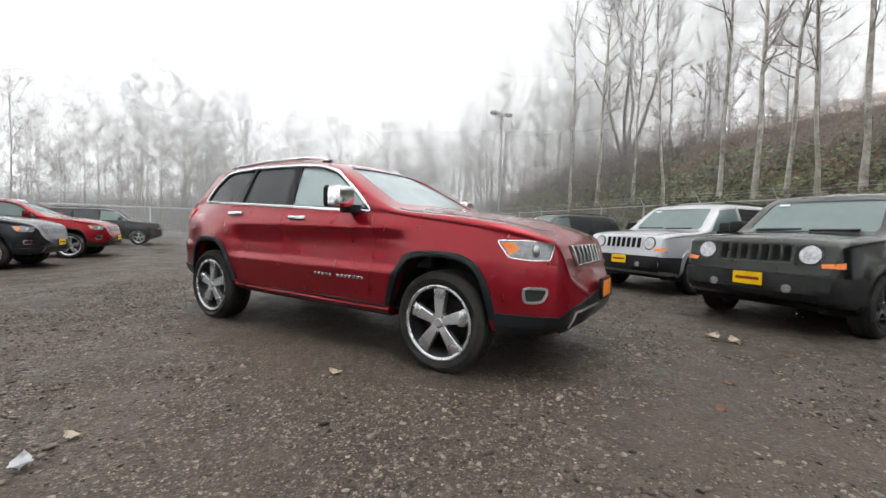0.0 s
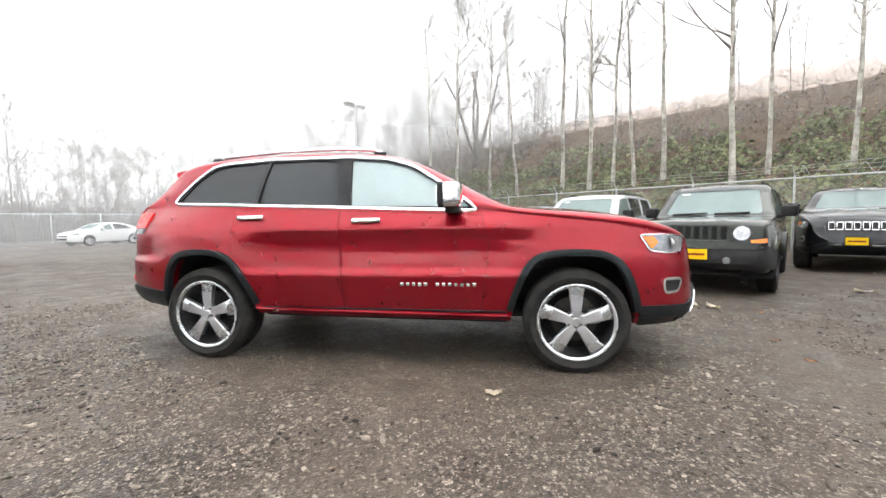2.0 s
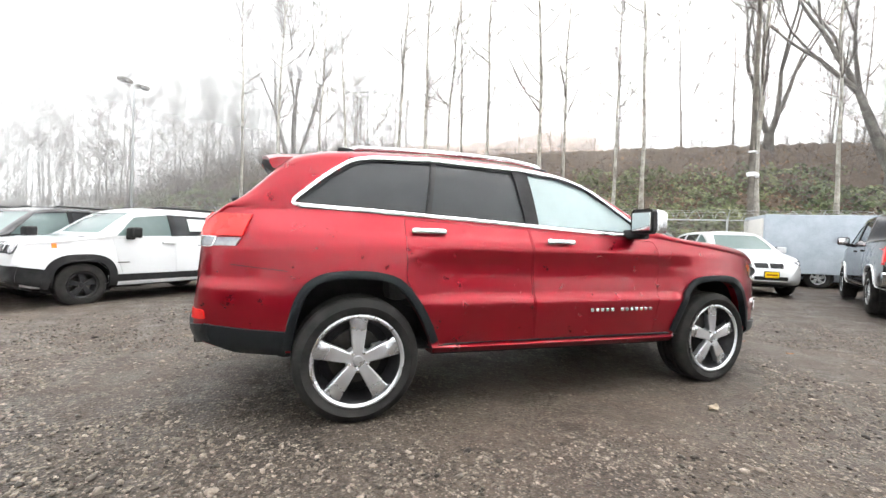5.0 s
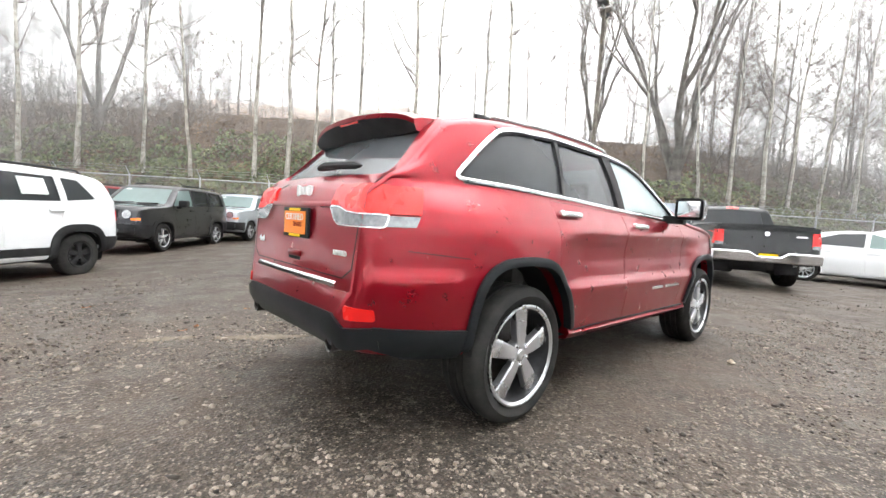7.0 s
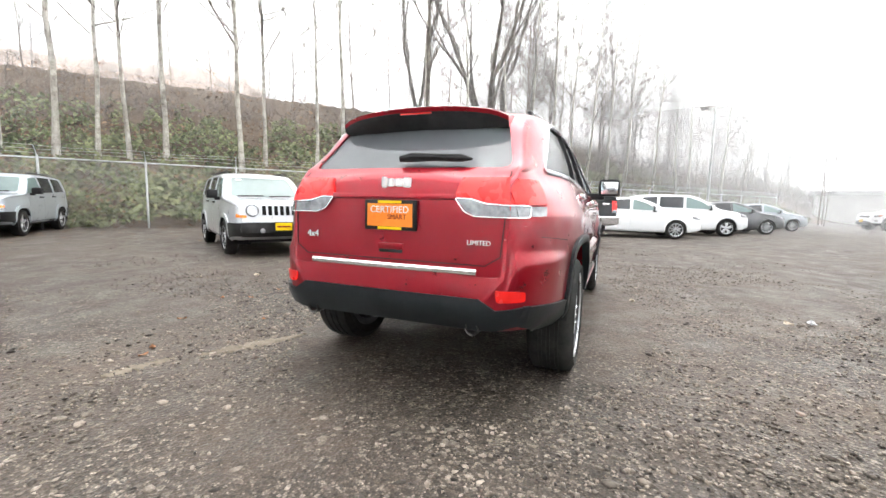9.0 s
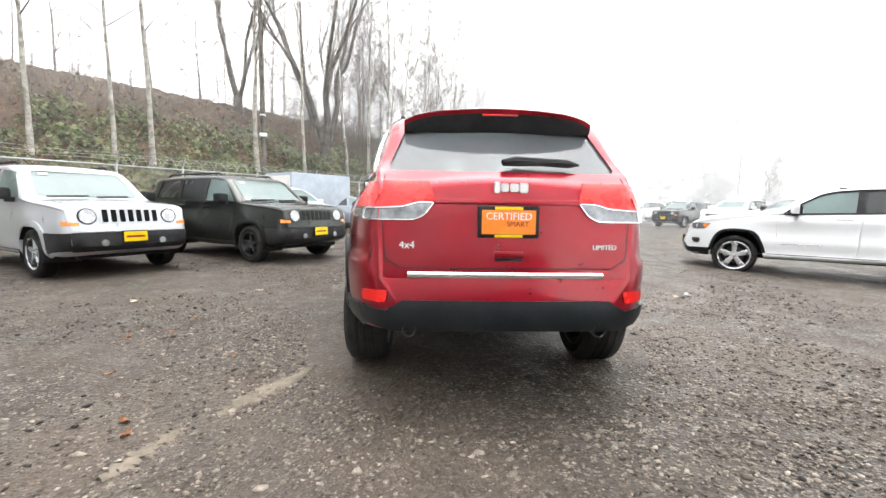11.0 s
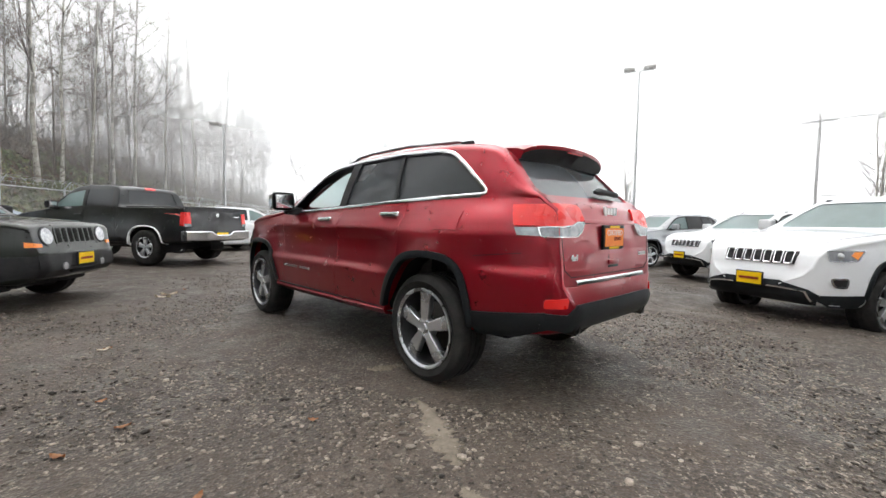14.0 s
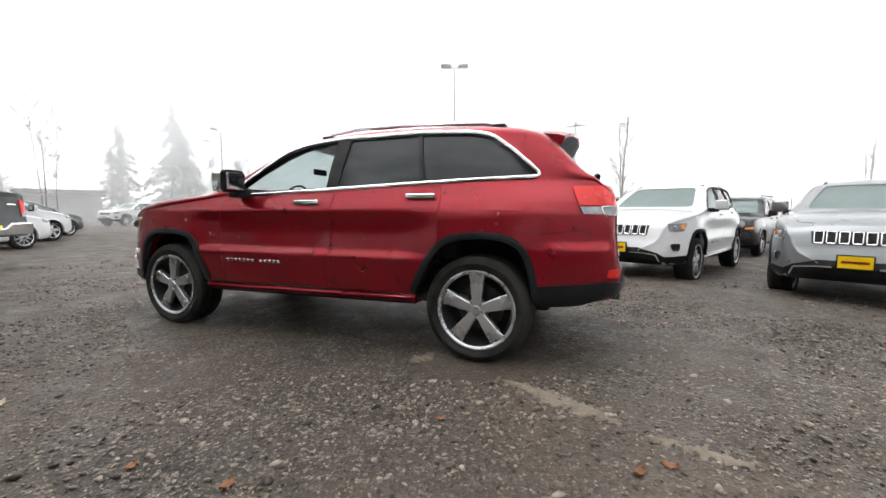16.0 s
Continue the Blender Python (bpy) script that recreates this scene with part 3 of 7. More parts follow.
# ---- trees ----
def grow(rng, base, height, r0, lean, limbs, limb_from, limb_len, rise, twigs, sides=7, wobble=0.012, far=False, thick=0.009):
    """A tapered trunk with limbs and twigs: (trunk, limb) chunks."""
    n = 8 if far else 12
    t = np.linspace(0, 1, n)
    p = np.column_stack([lean[0] * t ** 1.4 * height, lean[1] * t ** 1.4 * height, t * height])
    p[1:, :2] += np.cumsum(rng.normal(0, wobble * height / 4, (n - 1, 2)), 0)
    p += base
    r = r0 * (1 - 0.9 * t ** 0.85)
    r[0] *= 1.25
    trunk = [tube(p, r, sides)]
    out = []
    for _ in range(limbs):
        f = limb_from + (0.97 - limb_from) * rng.uniform(0, 1) ** 0.8
        q = np.array([np.interp(f, t, p[:, i]) for i in range(3)])
        rr = np.interp(f, t, r)
        a = rng.uniform(0, 2 * np.pi)
        ln = limb_len * height * (1.15 - f) * rng.uniform(0.5, 1.2)
        up = rise * rng.uniform(0.5, 1.4)
        dv = np.array([math.cos(a), math.sin(a), up])
        dv /= np.linalg.norm(dv)
        tt = np.linspace(0, 1, 5)
        lp = q + ln * tt[:, None] * dv + np.column_stack([np.zeros(5), np.zeros(5), 0.22 * ln * tt ** 2])
        lp[1:] += np.cumsum(rng.normal(0, 0.016 * ln, (4, 3)), 0)
        if far:
            lp = lp[::2]
        out.append(tube(lp, np.linspace(min(rr * 0.55, thick * ln + 0.007), 0.006, len(lp)), 3 if far else 4))
        for _ in range(twigs):
            g = rng.integers(1, len(lp))
            w = rng.normal(0, 0.5, 3) + dv * 0.6 + (0, 0, 0.35)
            e = lp[g] + w * ln * rng.uniform(0.2, 0.42)
            m = (lp[g] + e) / 2 + rng.normal(0, 0.03 * ln, 3)
            e2 = m + rng.normal(0, 0.16 * ln, 3) + (0, 0, 0.06 * ln)
            if far:
                out.append(strip([lp[g], e], 0.015, rng))
                out.append(strip([m, e2], 0.013, rng))
            else:
                out.append(tube([lp[g], m, e], [0.010, 0.008, 0.004], 3))
                out.append(tube([m, (m + e2) / 2, e2], [0.008, 0.006, 0.003], 3))
    return trunk, out


def birch(seed, height, lean):
    rng = np.random.default_rng(seed)
    root = tagged(new("birch_tree"), "slender bare birch with a pale trunk on the bank", "tree", "bare birches on the bank")
    tr, lm = grow(rng, np.zeros(3), height, 0.105, lean, 46, 0.26, 0.18, 0.7, 6, thick=0.008)
    joined("trunk", tr, BIRCH, root)
    joined("crown", lm, TWIG, root)
    return root


def limb_tree(rng, p, d, length, r, depth, out):
    """A limb that forks again and again, reaching up and outwards."""
    n = 4
    t = np.linspace(0, 1, n)
    bend = rng.normal(0, 0.10, 3) + (0, 0, 0.10)
    pts = p + length * (t[:, None] * d + (t ** 2)[:, None] * bend)
    pts[1:-1] += rng.normal(0, 0.012 * length, (n - 2, 3))
    out.append(tube(pts, np.maximum(np.linspace(r, r * 0.66, n), 0.006), 8 if r > 0.08 else (5 if r > 0.02 else 3)))
    if depth == 0:
        return
    for k in range(2 if depth > 3 else 3):
        side = rng.normal(0, 1, 3)
        side -= d * side.dot(d)
        side /= np.linalg.norm(side)
        w = d + side * (rng.uniform(0.28, 0.62) if k else 0.15) + (0, 0, 0.12)
        w /= np.linalg.norm(w)
        q = 1.0 if k < 2 else rng.uniform(0.4, 0.9)
        at = p + length * (q * d + q * q * bend)
        limb_tree(rng, at, w, length * rng.uniform(0.62, 0.88), r * (0.64 if k else 0.56), depth - 1, out)


def maple(seed, xy, height, r0, stems, label, levels=5):
    rng = np.random.default_rng(seed)
    root = tagged(new("maple_tree"), label, "tree")
    out = []
    for i in range(stems):
        a = 2 * np.pi * i / stems + rng.uniform(-0.3, 0.3)
        d = np.array([0.36 * math.cos(a), 0.36 * math.sin(a), 1.0])
        limb_tree(rng, np.array([0.16 * math.cos(a), 0.16 * math.sin(a), 0.9]), d / np.linalg.norm(d), height * 0.25 * rng.uniform(0.85, 1.15), r0 * rng.uniform(0.5, 0.68), levels, out)
    joined("trunk", [tube([(0, 0, -0.3), (0, 0, 0.3), (0.02, 0, 1.15)], [r0 * 1.4, r0 * 1.1, r0 * 0.95], 12)], BARK, root)
    joined("crown", out, BARK, root)
    root.location = (*xy, float(ground_z(*xy)))
    return root


birches = [birch(31 + i, h, l) for i, (h, l) in enumerate(((19, (0.02, 0.01)), (17, (-0.05, 0.02)), (20, (0.04, -0.03)), (16, (0.06, 0.03))))]
BIRCH_S = (20.0, 17.7, 14.6, 12.2, 9.3, 7.7, 6.5, 5.5, 4.3, 1.5, 0.5, -1.8, -3.0, -7.4, -10.2, -13.4, -15.0, -16.9, -18.2, -19.6, -22.1, -24.2, -27.0, -30.2, -32.3, -36.0)
rng_b = np.random.default_rng(9)
for i, s in enumerate(BIRCH_S):
    d = 3.6 + rng_b.normal(0, 0.25)
    x, y = fence_xy(s, d)
    m = pose(x, y, float(ground_z(x, y)) - 0.1, 0, 0, rng_b.uniform(0, 360)) @ Matrix.Scale(rng_b.uniform(0.85, 1.15), 4)
    if i < 4:
        birches[i].matrix_basis = m
    else:
        copy_thing(birches[i % 4], pose(x, y, float(ground_z(x, y)) - 0.1, 0, 0, rng_b.uniform(0, 360)))
maple(51, fence_xy(-13.0, 5.4), 15, 0.34, 5, "large bare multi-stemmed maple on the bank", 6)
maple(52, fence_xy(19.4, 7.5), 12.5, 0.26, 4, "bare spreading maple among the brush", 6)
maple(53, fence_xy(-9.8, 9.5), 11, 0.22, 4, "bare spreading maple behind the crest")


def wood(name, rows, seed, height, label, spread=0.2, limbs=26):
    """Far bare trees, a stand of them as one thing."""
    rng = np.random.default_rng(seed)
    kinds = []
    for i in range(5):
        tr, lm = grow(np.random.default_rng(seed + i), np.zeros(3), 1.0 * height, 0.06, rng.normal(0, 0.03, 2), limbs, 0.10, spread * 1.25, 0.8, 14, 5, far=True, thick=0.011)
        vs, fs, off = [], [], 0
        for v, f in tr + lm:
            vs.append(v)
            if f.shape[1] == 4:
                f = np.concatenate([f[:, :3], f[:, [0, 2, 3]]])
            fs.append(f + off)
            off += len(v)
        kinds.append((np.concatenate(vs), np.concatenate(fs)))
    chunks = []
    for x, y in rows:
        v, f = kinds[rng.integers(0, 5)]
        a, sc = rng.uniform(0, 6.28), rng.uniform(0.65, 1.2)
        c, s = math.cos(a), math.sin(a)
        chunks.append((np.column_stack([v[:, 0] * c - v[:, 1] * s, v[:, 0] * s + v[:, 1] * c, v[:, 2]]) * sc + (x, y, float(ground_z(x, y)) - 0.2), f))
    tagged(joined(name, chunks, FARTWIG), label, "woods", kind="stuff")


rw = np.random.default_rng(77)
wood("crest_trees", [fence_xy(rw.uniform(-34, 30), rw.uniform(11, 28)) for _ in range(90)], 61, 11, "bare misty trees behind the crest of the bank")
wood("woods", [fence_xy(rw.uniform(-62, -15), rw.uniform(4.5, 18)) for _ in range(105)], 66, 13, "bare misty woods beyond the fence")
far_a, far_b = fence_xy(44, 0), np.array([-50.0, -22.0])
fu = (far_b - far_a) / np.linalg.norm(far_b - far_a)
fn = np.array([fu[1], -fu[0]])
fn = fn if fn[0] < 0 else -fn
wood("woods", [far_a + fu * rw.uniform(-14, 62) + fn * rw.uniform(1.5, 18) for _ in range(330)], 71, 13.5, "dense bare misty woods behind the far fence", 0.24, 20)
wood("woods", [fence_xy(rw.uniform(26, 58), rw.uniform(2, 22)) for _ in range(120)], 76, 14, "bare misty trees at the corner of the lot")


def mist_sheet(name, points, z0, z1, thick):
    """A thin upright pale sheet that stands in for the haze of fog between the trees."""
    p = np.asarray(points, float)
    n = len(p)
    v = np.concatenate([np.column_stack([p, np.full(n, z0)]), np.column_stack([p, np.full(n, z1)])])
    f = [(i, i + 1, n + i + 1, n + i) for i in range(n - 1)]
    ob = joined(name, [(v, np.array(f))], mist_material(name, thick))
    tagged(ob, "pale see-through sheet standing in for fog haze between the trees", "fog", kind="structure")


def arc(r, a0, a1, n=40, c=(0.0, 0.0)):
    t = np.radians(np.linspace(a0, a1, n))
    return np.column_stack([c[0] + r * np.cos(t), c[1] + r * np.sin(t)])


# rings of see-through sheets stand in for fog haze, mostly denser farther out
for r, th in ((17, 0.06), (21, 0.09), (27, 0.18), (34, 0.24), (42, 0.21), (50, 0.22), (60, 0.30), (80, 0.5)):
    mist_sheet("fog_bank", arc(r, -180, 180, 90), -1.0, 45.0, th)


# ---- vehicles: a lofted shell, cut and dressed ----
from mathutils.bvhtree import BVHTree


def curve_of(pts):
    """A smooth monotone curve through (x, value) points."""
    p = np.array(sorted(pts), float)
    x, y = p[:, 0], p[:, 1]
    h, dl = np.diff(x), np.diff(y) / np.diff(x)
    m = np.zeros(len(x))
    m[0], m[-1] = dl[0], dl[-1]
    for i in range(1, len(x) - 1):
        if dl[i - 1] * dl[i] > 0:
            w1, w2 = 2 * h[i] + h[i - 1], h[i] + 2 * h[i - 1]
            m[i] = (w1 + w2) / (w1 / dl[i - 1] + w2 / dl[i])

    def at(q):
        q = np.clip(q, x[0], x[-1])
        i = np.clip(np.searchsorted(x, q) - 1, 0, len(x) - 2)
        t = (q - x[i]) / h[i]
        return (2 * t ** 3 - 3 * t ** 2 + 1) * y[i] + (t ** 3 - 2 * t ** 2 + t) * h[i] * m[i] + (3 * t ** 2 - 2 * t ** 3) * y[i + 1] + (t ** 3 - t ** 2) * h[i] * m[i + 1]
    return at


def loft(spec, inset=0.0):
    x0, x1 = spec["top"][0][0], spec["top"][-1][0]
    T, B, W, S = (curve_of(spec[k]) for k in ("top", "bot", "wid", "belt"))
    fine = spec.get("fine", False) and not inset
    t = np.linspace(0, 1, 150 if fine else (36 if inset else 46))
    ends = np.concatenate((np.linspace(0, 0.2, 34 if fine else 15), np.linspace(0.8, 1, 30 if fine else 15))) if not inset else np.array([0.02, 0.05, 0.95, 0.98])
    xs = x0 + (x1 - x0) * np.unique(np.concatenate((t, ends, [k for k in spec.get("stations", ())])))
    if inset:
        xs = np.clip(xs, x0 + inset * 1.5, x1 - inset * 1.5)
        xs = np.unique(xs)
    tum, crown = curve_of(spec.get("tum", [(x0, spec.get("tumble", 0.3)), (x1, spec.get("tumble", 0.3))])), spec.get("crown", 0.03)
    rows = []
    for x in xs:
        tumble = float(tum(x))
        w, tz, b = float(W(x)) - inset, float(T(x)) - inset, float(B(x)) + inset
        s = min(float(S(x)) - inset * 0.3, tz - 0.05)
        s = max(s, b + 0.06)
        g = max(tz - s, 0.02)
        pts = [(0, b), (0.5 * w, b), (0.86 * w, b), (0.95 * w, b + 0.02), (0.985 * w, b + 0.06)]
        z = np.linspace(b + 0.06, s, 44 if fine else (7 if inset else 13))[1:]
        for q in z:
            f = (q - b) / max(s - b, 0.05)
            y = w * (0.985 + 0.015 * math.sin(math.pi * min(f * 1.3, 1))) - 0.028 * max(f - 0.72, 0) / 0.28 * w
            if "side" in spec:
                y += min(spec["side"](x, q), 0.0) - 0.03 if inset else spec["side"](x, q)
            pts.append((max(y, 0.02), q))
        yb = pts[-1][0]
        rr = min(spec.get("round", 0.08), 0.5 * g)
        yr = max(yb - tumble * (g - rr), 0.35 * w)
        for q in np.linspace(0, 1, 9 if fine else 6)[1:]:
            bow = spec.get("bow", 0.012) * math.sin(math.pi * q)
            pts.append((yb + (yr - yb) * q + bow, s + (g - rr) * q))
        ax = min(0.16, 0.35 * yr)
        for q in np.linspace(0, math.pi / 2, 6)[1:]:
            pts.append((yr - ax * (1 - math.cos(q)), tz - rr + (rr - crown) * math.sin(q)))
        ye = yr - ax
        for q in np.linspace(1, 0, 7)[1:]:
            pts.append((ye * q, tz - crown * q * q))
        rows.append([(x, y, z) for y, z in pts])
    P = np.array(rows)
    n, k = P.shape[:2]
    M = P[:, 1:-1][:, ::-1] * (1, -1, 1)
    R = np.concatenate([P, M], 1)
    kk = R.shape[1]
    i, j = np.meshgrid(np.arange(n - 1), np.arange(kk), indexing="ij")
    j2 = (j + 1) % kk
    f = np.stack([i * kk + j, (i + 1) * kk + j, (i + 1) * kk + j2, i * kk + j2], -1).reshape(-1, 4)
    faces = [tuple(q) for q in f] + [tuple(range(kk)), tuple(reversed(range((n - 1) * kk, n * kk)))]
    return R.reshape(-1, 3), faces


def shell_mesh(spec):
    v, f = loft(spec)
    bm = bmesh.new()
    vs = [bm.verts.new(c) for c in v]
    for q in f:
        bm.faces.new([vs[i] for i in q])
    bmesh.ops.recalc_face_normals(bm, faces=bm.faces)
    tree = BVHTree.FromBMesh(bm)
    v, f = loft(spec, 0.045)
    inner = [bm.verts.new(c) for c in v]
    nf = [bm.faces.new([inner[i] for i in q]) for q in f]
    bmesh.ops.recalc_face_normals(bm, faces=nf)
    bmesh.ops.reverse_faces(bm, faces=nf)
    me = bpy.data.meshes.new("shell")
    bm.to_mesh(me)
    bm.free()
    return me, tree


def prism(poly, axis, lo, hi):
    bm = bmesh.new()
    spot = {"y": lambda a, b, c: (a, c, b), "x": lambda a, b, c: (c, a, b), "z": lambda a, b, c: (a, b, c)}[axis]
    r0 = [bm.verts.new(spot(a, b, lo)) for a, b in poly]
    r1 = [bm.verts.new(spot(a, b, hi)) for a, b in poly]
    bm.faces.new(r0)
    bm.faces.new(r1[::-1])
    for i in range(len(poly)):
        j = (i + 1) % len(poly)
        bm.faces.new((r0[i], r1[i], r1[j], r0[j]))
    bmesh.ops.recalc_face_normals(bm, faces=bm.faces)
    return bm


def merged(bms, name="cutter"):
    me = bpy.data.meshes.new(name)
    out = bmesh.new()
    for b in bms:
        t = bpy.data.meshes.new("t")
        b.to_mesh(t)
        out.from_mesh(t)
        b.free()
        bpy.data.meshes.remove(t)
    out.to_mesh(me)
    out.free()
    return me


def boolean(me, cutter, op):
    a, b = bpy.data.objects.new("a", me), bpy.data.objects.new("b", cutter)
    scene.collection.objects.link(a)
    scene.collection.objects.link(b)
    mod = a.modifiers.new("cut", "BOOLEAN")
    mod.object, mod.operation, mod.solver = b, op, "EXACT"
    deps = bpy.context.evaluated_depsgraph_get()
    res = bpy.data.meshes.new_from_object(a.evaluated_get(deps))
    bpy.data.objects.remove(a)
    bpy.data.objects.remove(b)
    # slivers left along the cut are drawn together
    bm = bmesh.new()
    bm.from_mesh(res)
    bmesh.ops.dissolve_degenerate(bm, dist=0.0004, edges=bm.edges)
    bm.to_mesh(res)
    bm.free()
    return res


def rounded(poly, r=0.05, n=4):
    """The polygon with its corners rounded."""
    out, P = [], [Vector(p) for p in poly]
    for i, p in enumerate(P):
        a, b = P[i - 1] - p, P[(i + 1) % len(P)] - p
        q = min(r, a.length * 0.45, b.length * 0.45)
        a, b = p + a.normalized() * q, p + b.normalized() * q
        for t in np.linspace(0, 1, n):
            out.append(tuple((1 - t) ** 2 * a + 2 * t * (1 - t) * p + t * t * b))
    return out


def grown(poly, k):
    """The polygon pushed out by k metres (in, where k is negative)."""
    P = [Vector(p) for p in poly]
    area = sum(P[i - 1].x * P[i].y - P[i].x * P[i - 1].y for i in range(len(P)))
    sg = 1 if area > 0 else -1
    out = []
    for i, p in enumerate(P):
        e0, e1 = (p - P[i - 1]), (P[(i + 1) % len(P)] - p)
        n0, n1 = Vector((e0.y, -e0.x)), Vector((e1.y, -e1.x))
        n0 = n0.normalized() if n0.length else n0
        n1 = n1.normalized() if n1.length else n1
        n = n0 + n1
        n = n.normalized() if n.length > 1e-6 else n0
        out.append(tuple(p + n * k * sg / max(n.dot(n1), 0.5)))
    return out


RAYS = {"left": lambda a, b: ((a, 3, b), (0, -1, 0)), "right": lambda a, b: ((a, -3, b), (0, 1, 0)), "front": lambda a, b: ((6, a, b), (-1, 0, 0)),
        "rear": lambda a, b: ((-6, a, b), (1, 0, 0)), "top": lambda a, b: ((a, b, 4), (0, 0, -1)),
        "front_right": lambda a, b: ((0.7071 * a + 2.83, 0.7071 * a - 2.83, b), (-0.7071, 0.7071, 0)), "front_left": lambda a, b: ((0.7071 * a + 2.83, -0.7071 * a + 2.83, b), (-0.7071, -0.7071, 0))}


def onto(tree, side, a, b, off):
    o, d = RAYS[side](a, b)
    hit, nrm, _, _ = tree.ray_cast(Vector(o), Vector(d))
    if hit is None:
        q = Vector(o)
        far = {"left": (a, 0.8, b), "right": (a, -0.8, b), "front": (1.9, a, b), "rear": (-1.9, a, b), "top": (a, b, 1.0), "front_right": (1.9, -0.7, b), "front_left": (1.9, 0.7, b)}[side]
        hit, nrm, _, _ = tree.find_nearest(Vector(far))
    if nrm.dot(Vector(d)) > 0:
        nrm = -nrm
    return hit + nrm * off, nrm


def panel(tree, side, poly, off, depth=0.012, step=0.05):
    """A sheet of the polygon's outline that follows the shell, off metres proud of it, with its rim turned in."""
    bm = bmesh.new()
    vs = [bm.verts.new((a, b, 0)) for a, b in poly]
    bm.faces.new(vs)
    A = np.array(poly)
    for k in (0, 1):
        for c in np.arange(A[:, k].min() + step, A[:, k].max(), step):
            co, no = [0, 0, 0], [0, 0, 0]
            co[k], no[k] = c, 1
            bmesh.ops.bisect_plane(bm, geom=bm.verts[:] + bm.edges[:] + bm.faces[:], plane_co=co, plane_no=no)
    bmesh.ops.triangulate(bm, faces=[f for f in bm.faces if len(f.verts) > 4])
    rim = [e for e in bm.edges if e.is_boundary]
    if depth:
        ex = bmesh.ops.extrude_edge_only(bm, edges=rim)["geom"]
        low = {v for v in ex if isinstance(v, bmesh.types.BMVert)}
    else:
        low = set()
    cache = {}
    for v in bm.verts:
        a, b = v.co.x, v.co.y
        key = (round(a, 5), round(b, 5))
        if key not in cache:
            cache[key] = onto(tree, side, a, b, 0)
        p, n = cache[key]
        v.co = p + n * (off - depth if v in low else off)
    return bm


def ribbon(tree, side, path, width, off, depth=0.012, closed=False, bms=None, mid=0.0):
    """A band along a path on the shell; mid raises its middle."""
    P = [Vector(p) for p in path]
    bm = bms or bmesh.new()
    n, rows = len(P), []
    for i, p in enumerate(P):
        a = P[i - 1] if (closed or i) else p
        b = P[(i + 1) % n] if (closed or i < n - 1) else p
        t = (b - a).normalized()
        q = Vector((-t.y, t.x)) * width / 2
        c0, n0 = onto(tree, side, *(p - q), 0)
        c1, n1 = onto(tree, side, *(p + q), 0)
        nn = (n0 + n1).normalized()
        ring = [c0 - nn * depth, c0 + nn * off, (c0 + c1) / 2 + nn * (off + mid), c1 + nn * off, c1 - nn * depth]
        rows.append([bm.verts.new(c) for c in ring])
    for i in range(n if closed else n - 1):
        r0, r1 = rows[i], rows[(i + 1) % n]
        for k in range(4):
            bm.faces.new((r0[k], r0[k + 1], r1[k + 1], r1[k]))
    if not closed:
        bm.faces.new(rows[0])
        bm.faces.new(rows[-1][::-1])
    return bm


def dense(path, step=0.05, closed=False):
    P = [Vector(p) for p in path] + ([Vector(path[0])] if closed else [])
    out = []
    for a, b in zip(P, P[1:]):
        k = max(1, int((b - a).length / step))
        out += [tuple(a.lerp(b, i / k)) for i in range(k)]
    return out if closed else out + [tuple(P[-1])]


def arc_path(cx, cz, r, a0, a1, n=28, flat=0.0):
    """An arch; flat squares it off towards a trapezoid."""
    out = []
    for a in np.radians(np.linspace(a0, a1, n)):
        c, s = math.cos(a), math.sin(a)
        k = 1 + flat * (abs(math.sin(2 * a)) ** 2) * 0.12
        out.append((cx + r * k * c, cz + r * k * s))
    return out


def hexagon_text(name, body, size, depth, mat, parent, at, label=""):
    cu = bpy.data.curves.new(name, "FONT")
    cu.body, cu.size, cu.extrude, cu.align_x, cu.align_y = body, size, depth, "CENTER", "CENTER"
    tmp = bpy.data.objects.new(name, cu)
    scene.collection.objects.link(tmp)
    me = bpy.data.meshes.new_from_object(tmp.evaluated_get(bpy.context.evaluated_depsgraph_get()))
    bpy.data.objects.remove(tmp)
    me.materials.clear()
    me.materials.append(mat)
    return part_mesh(name, me, parent, label, at)


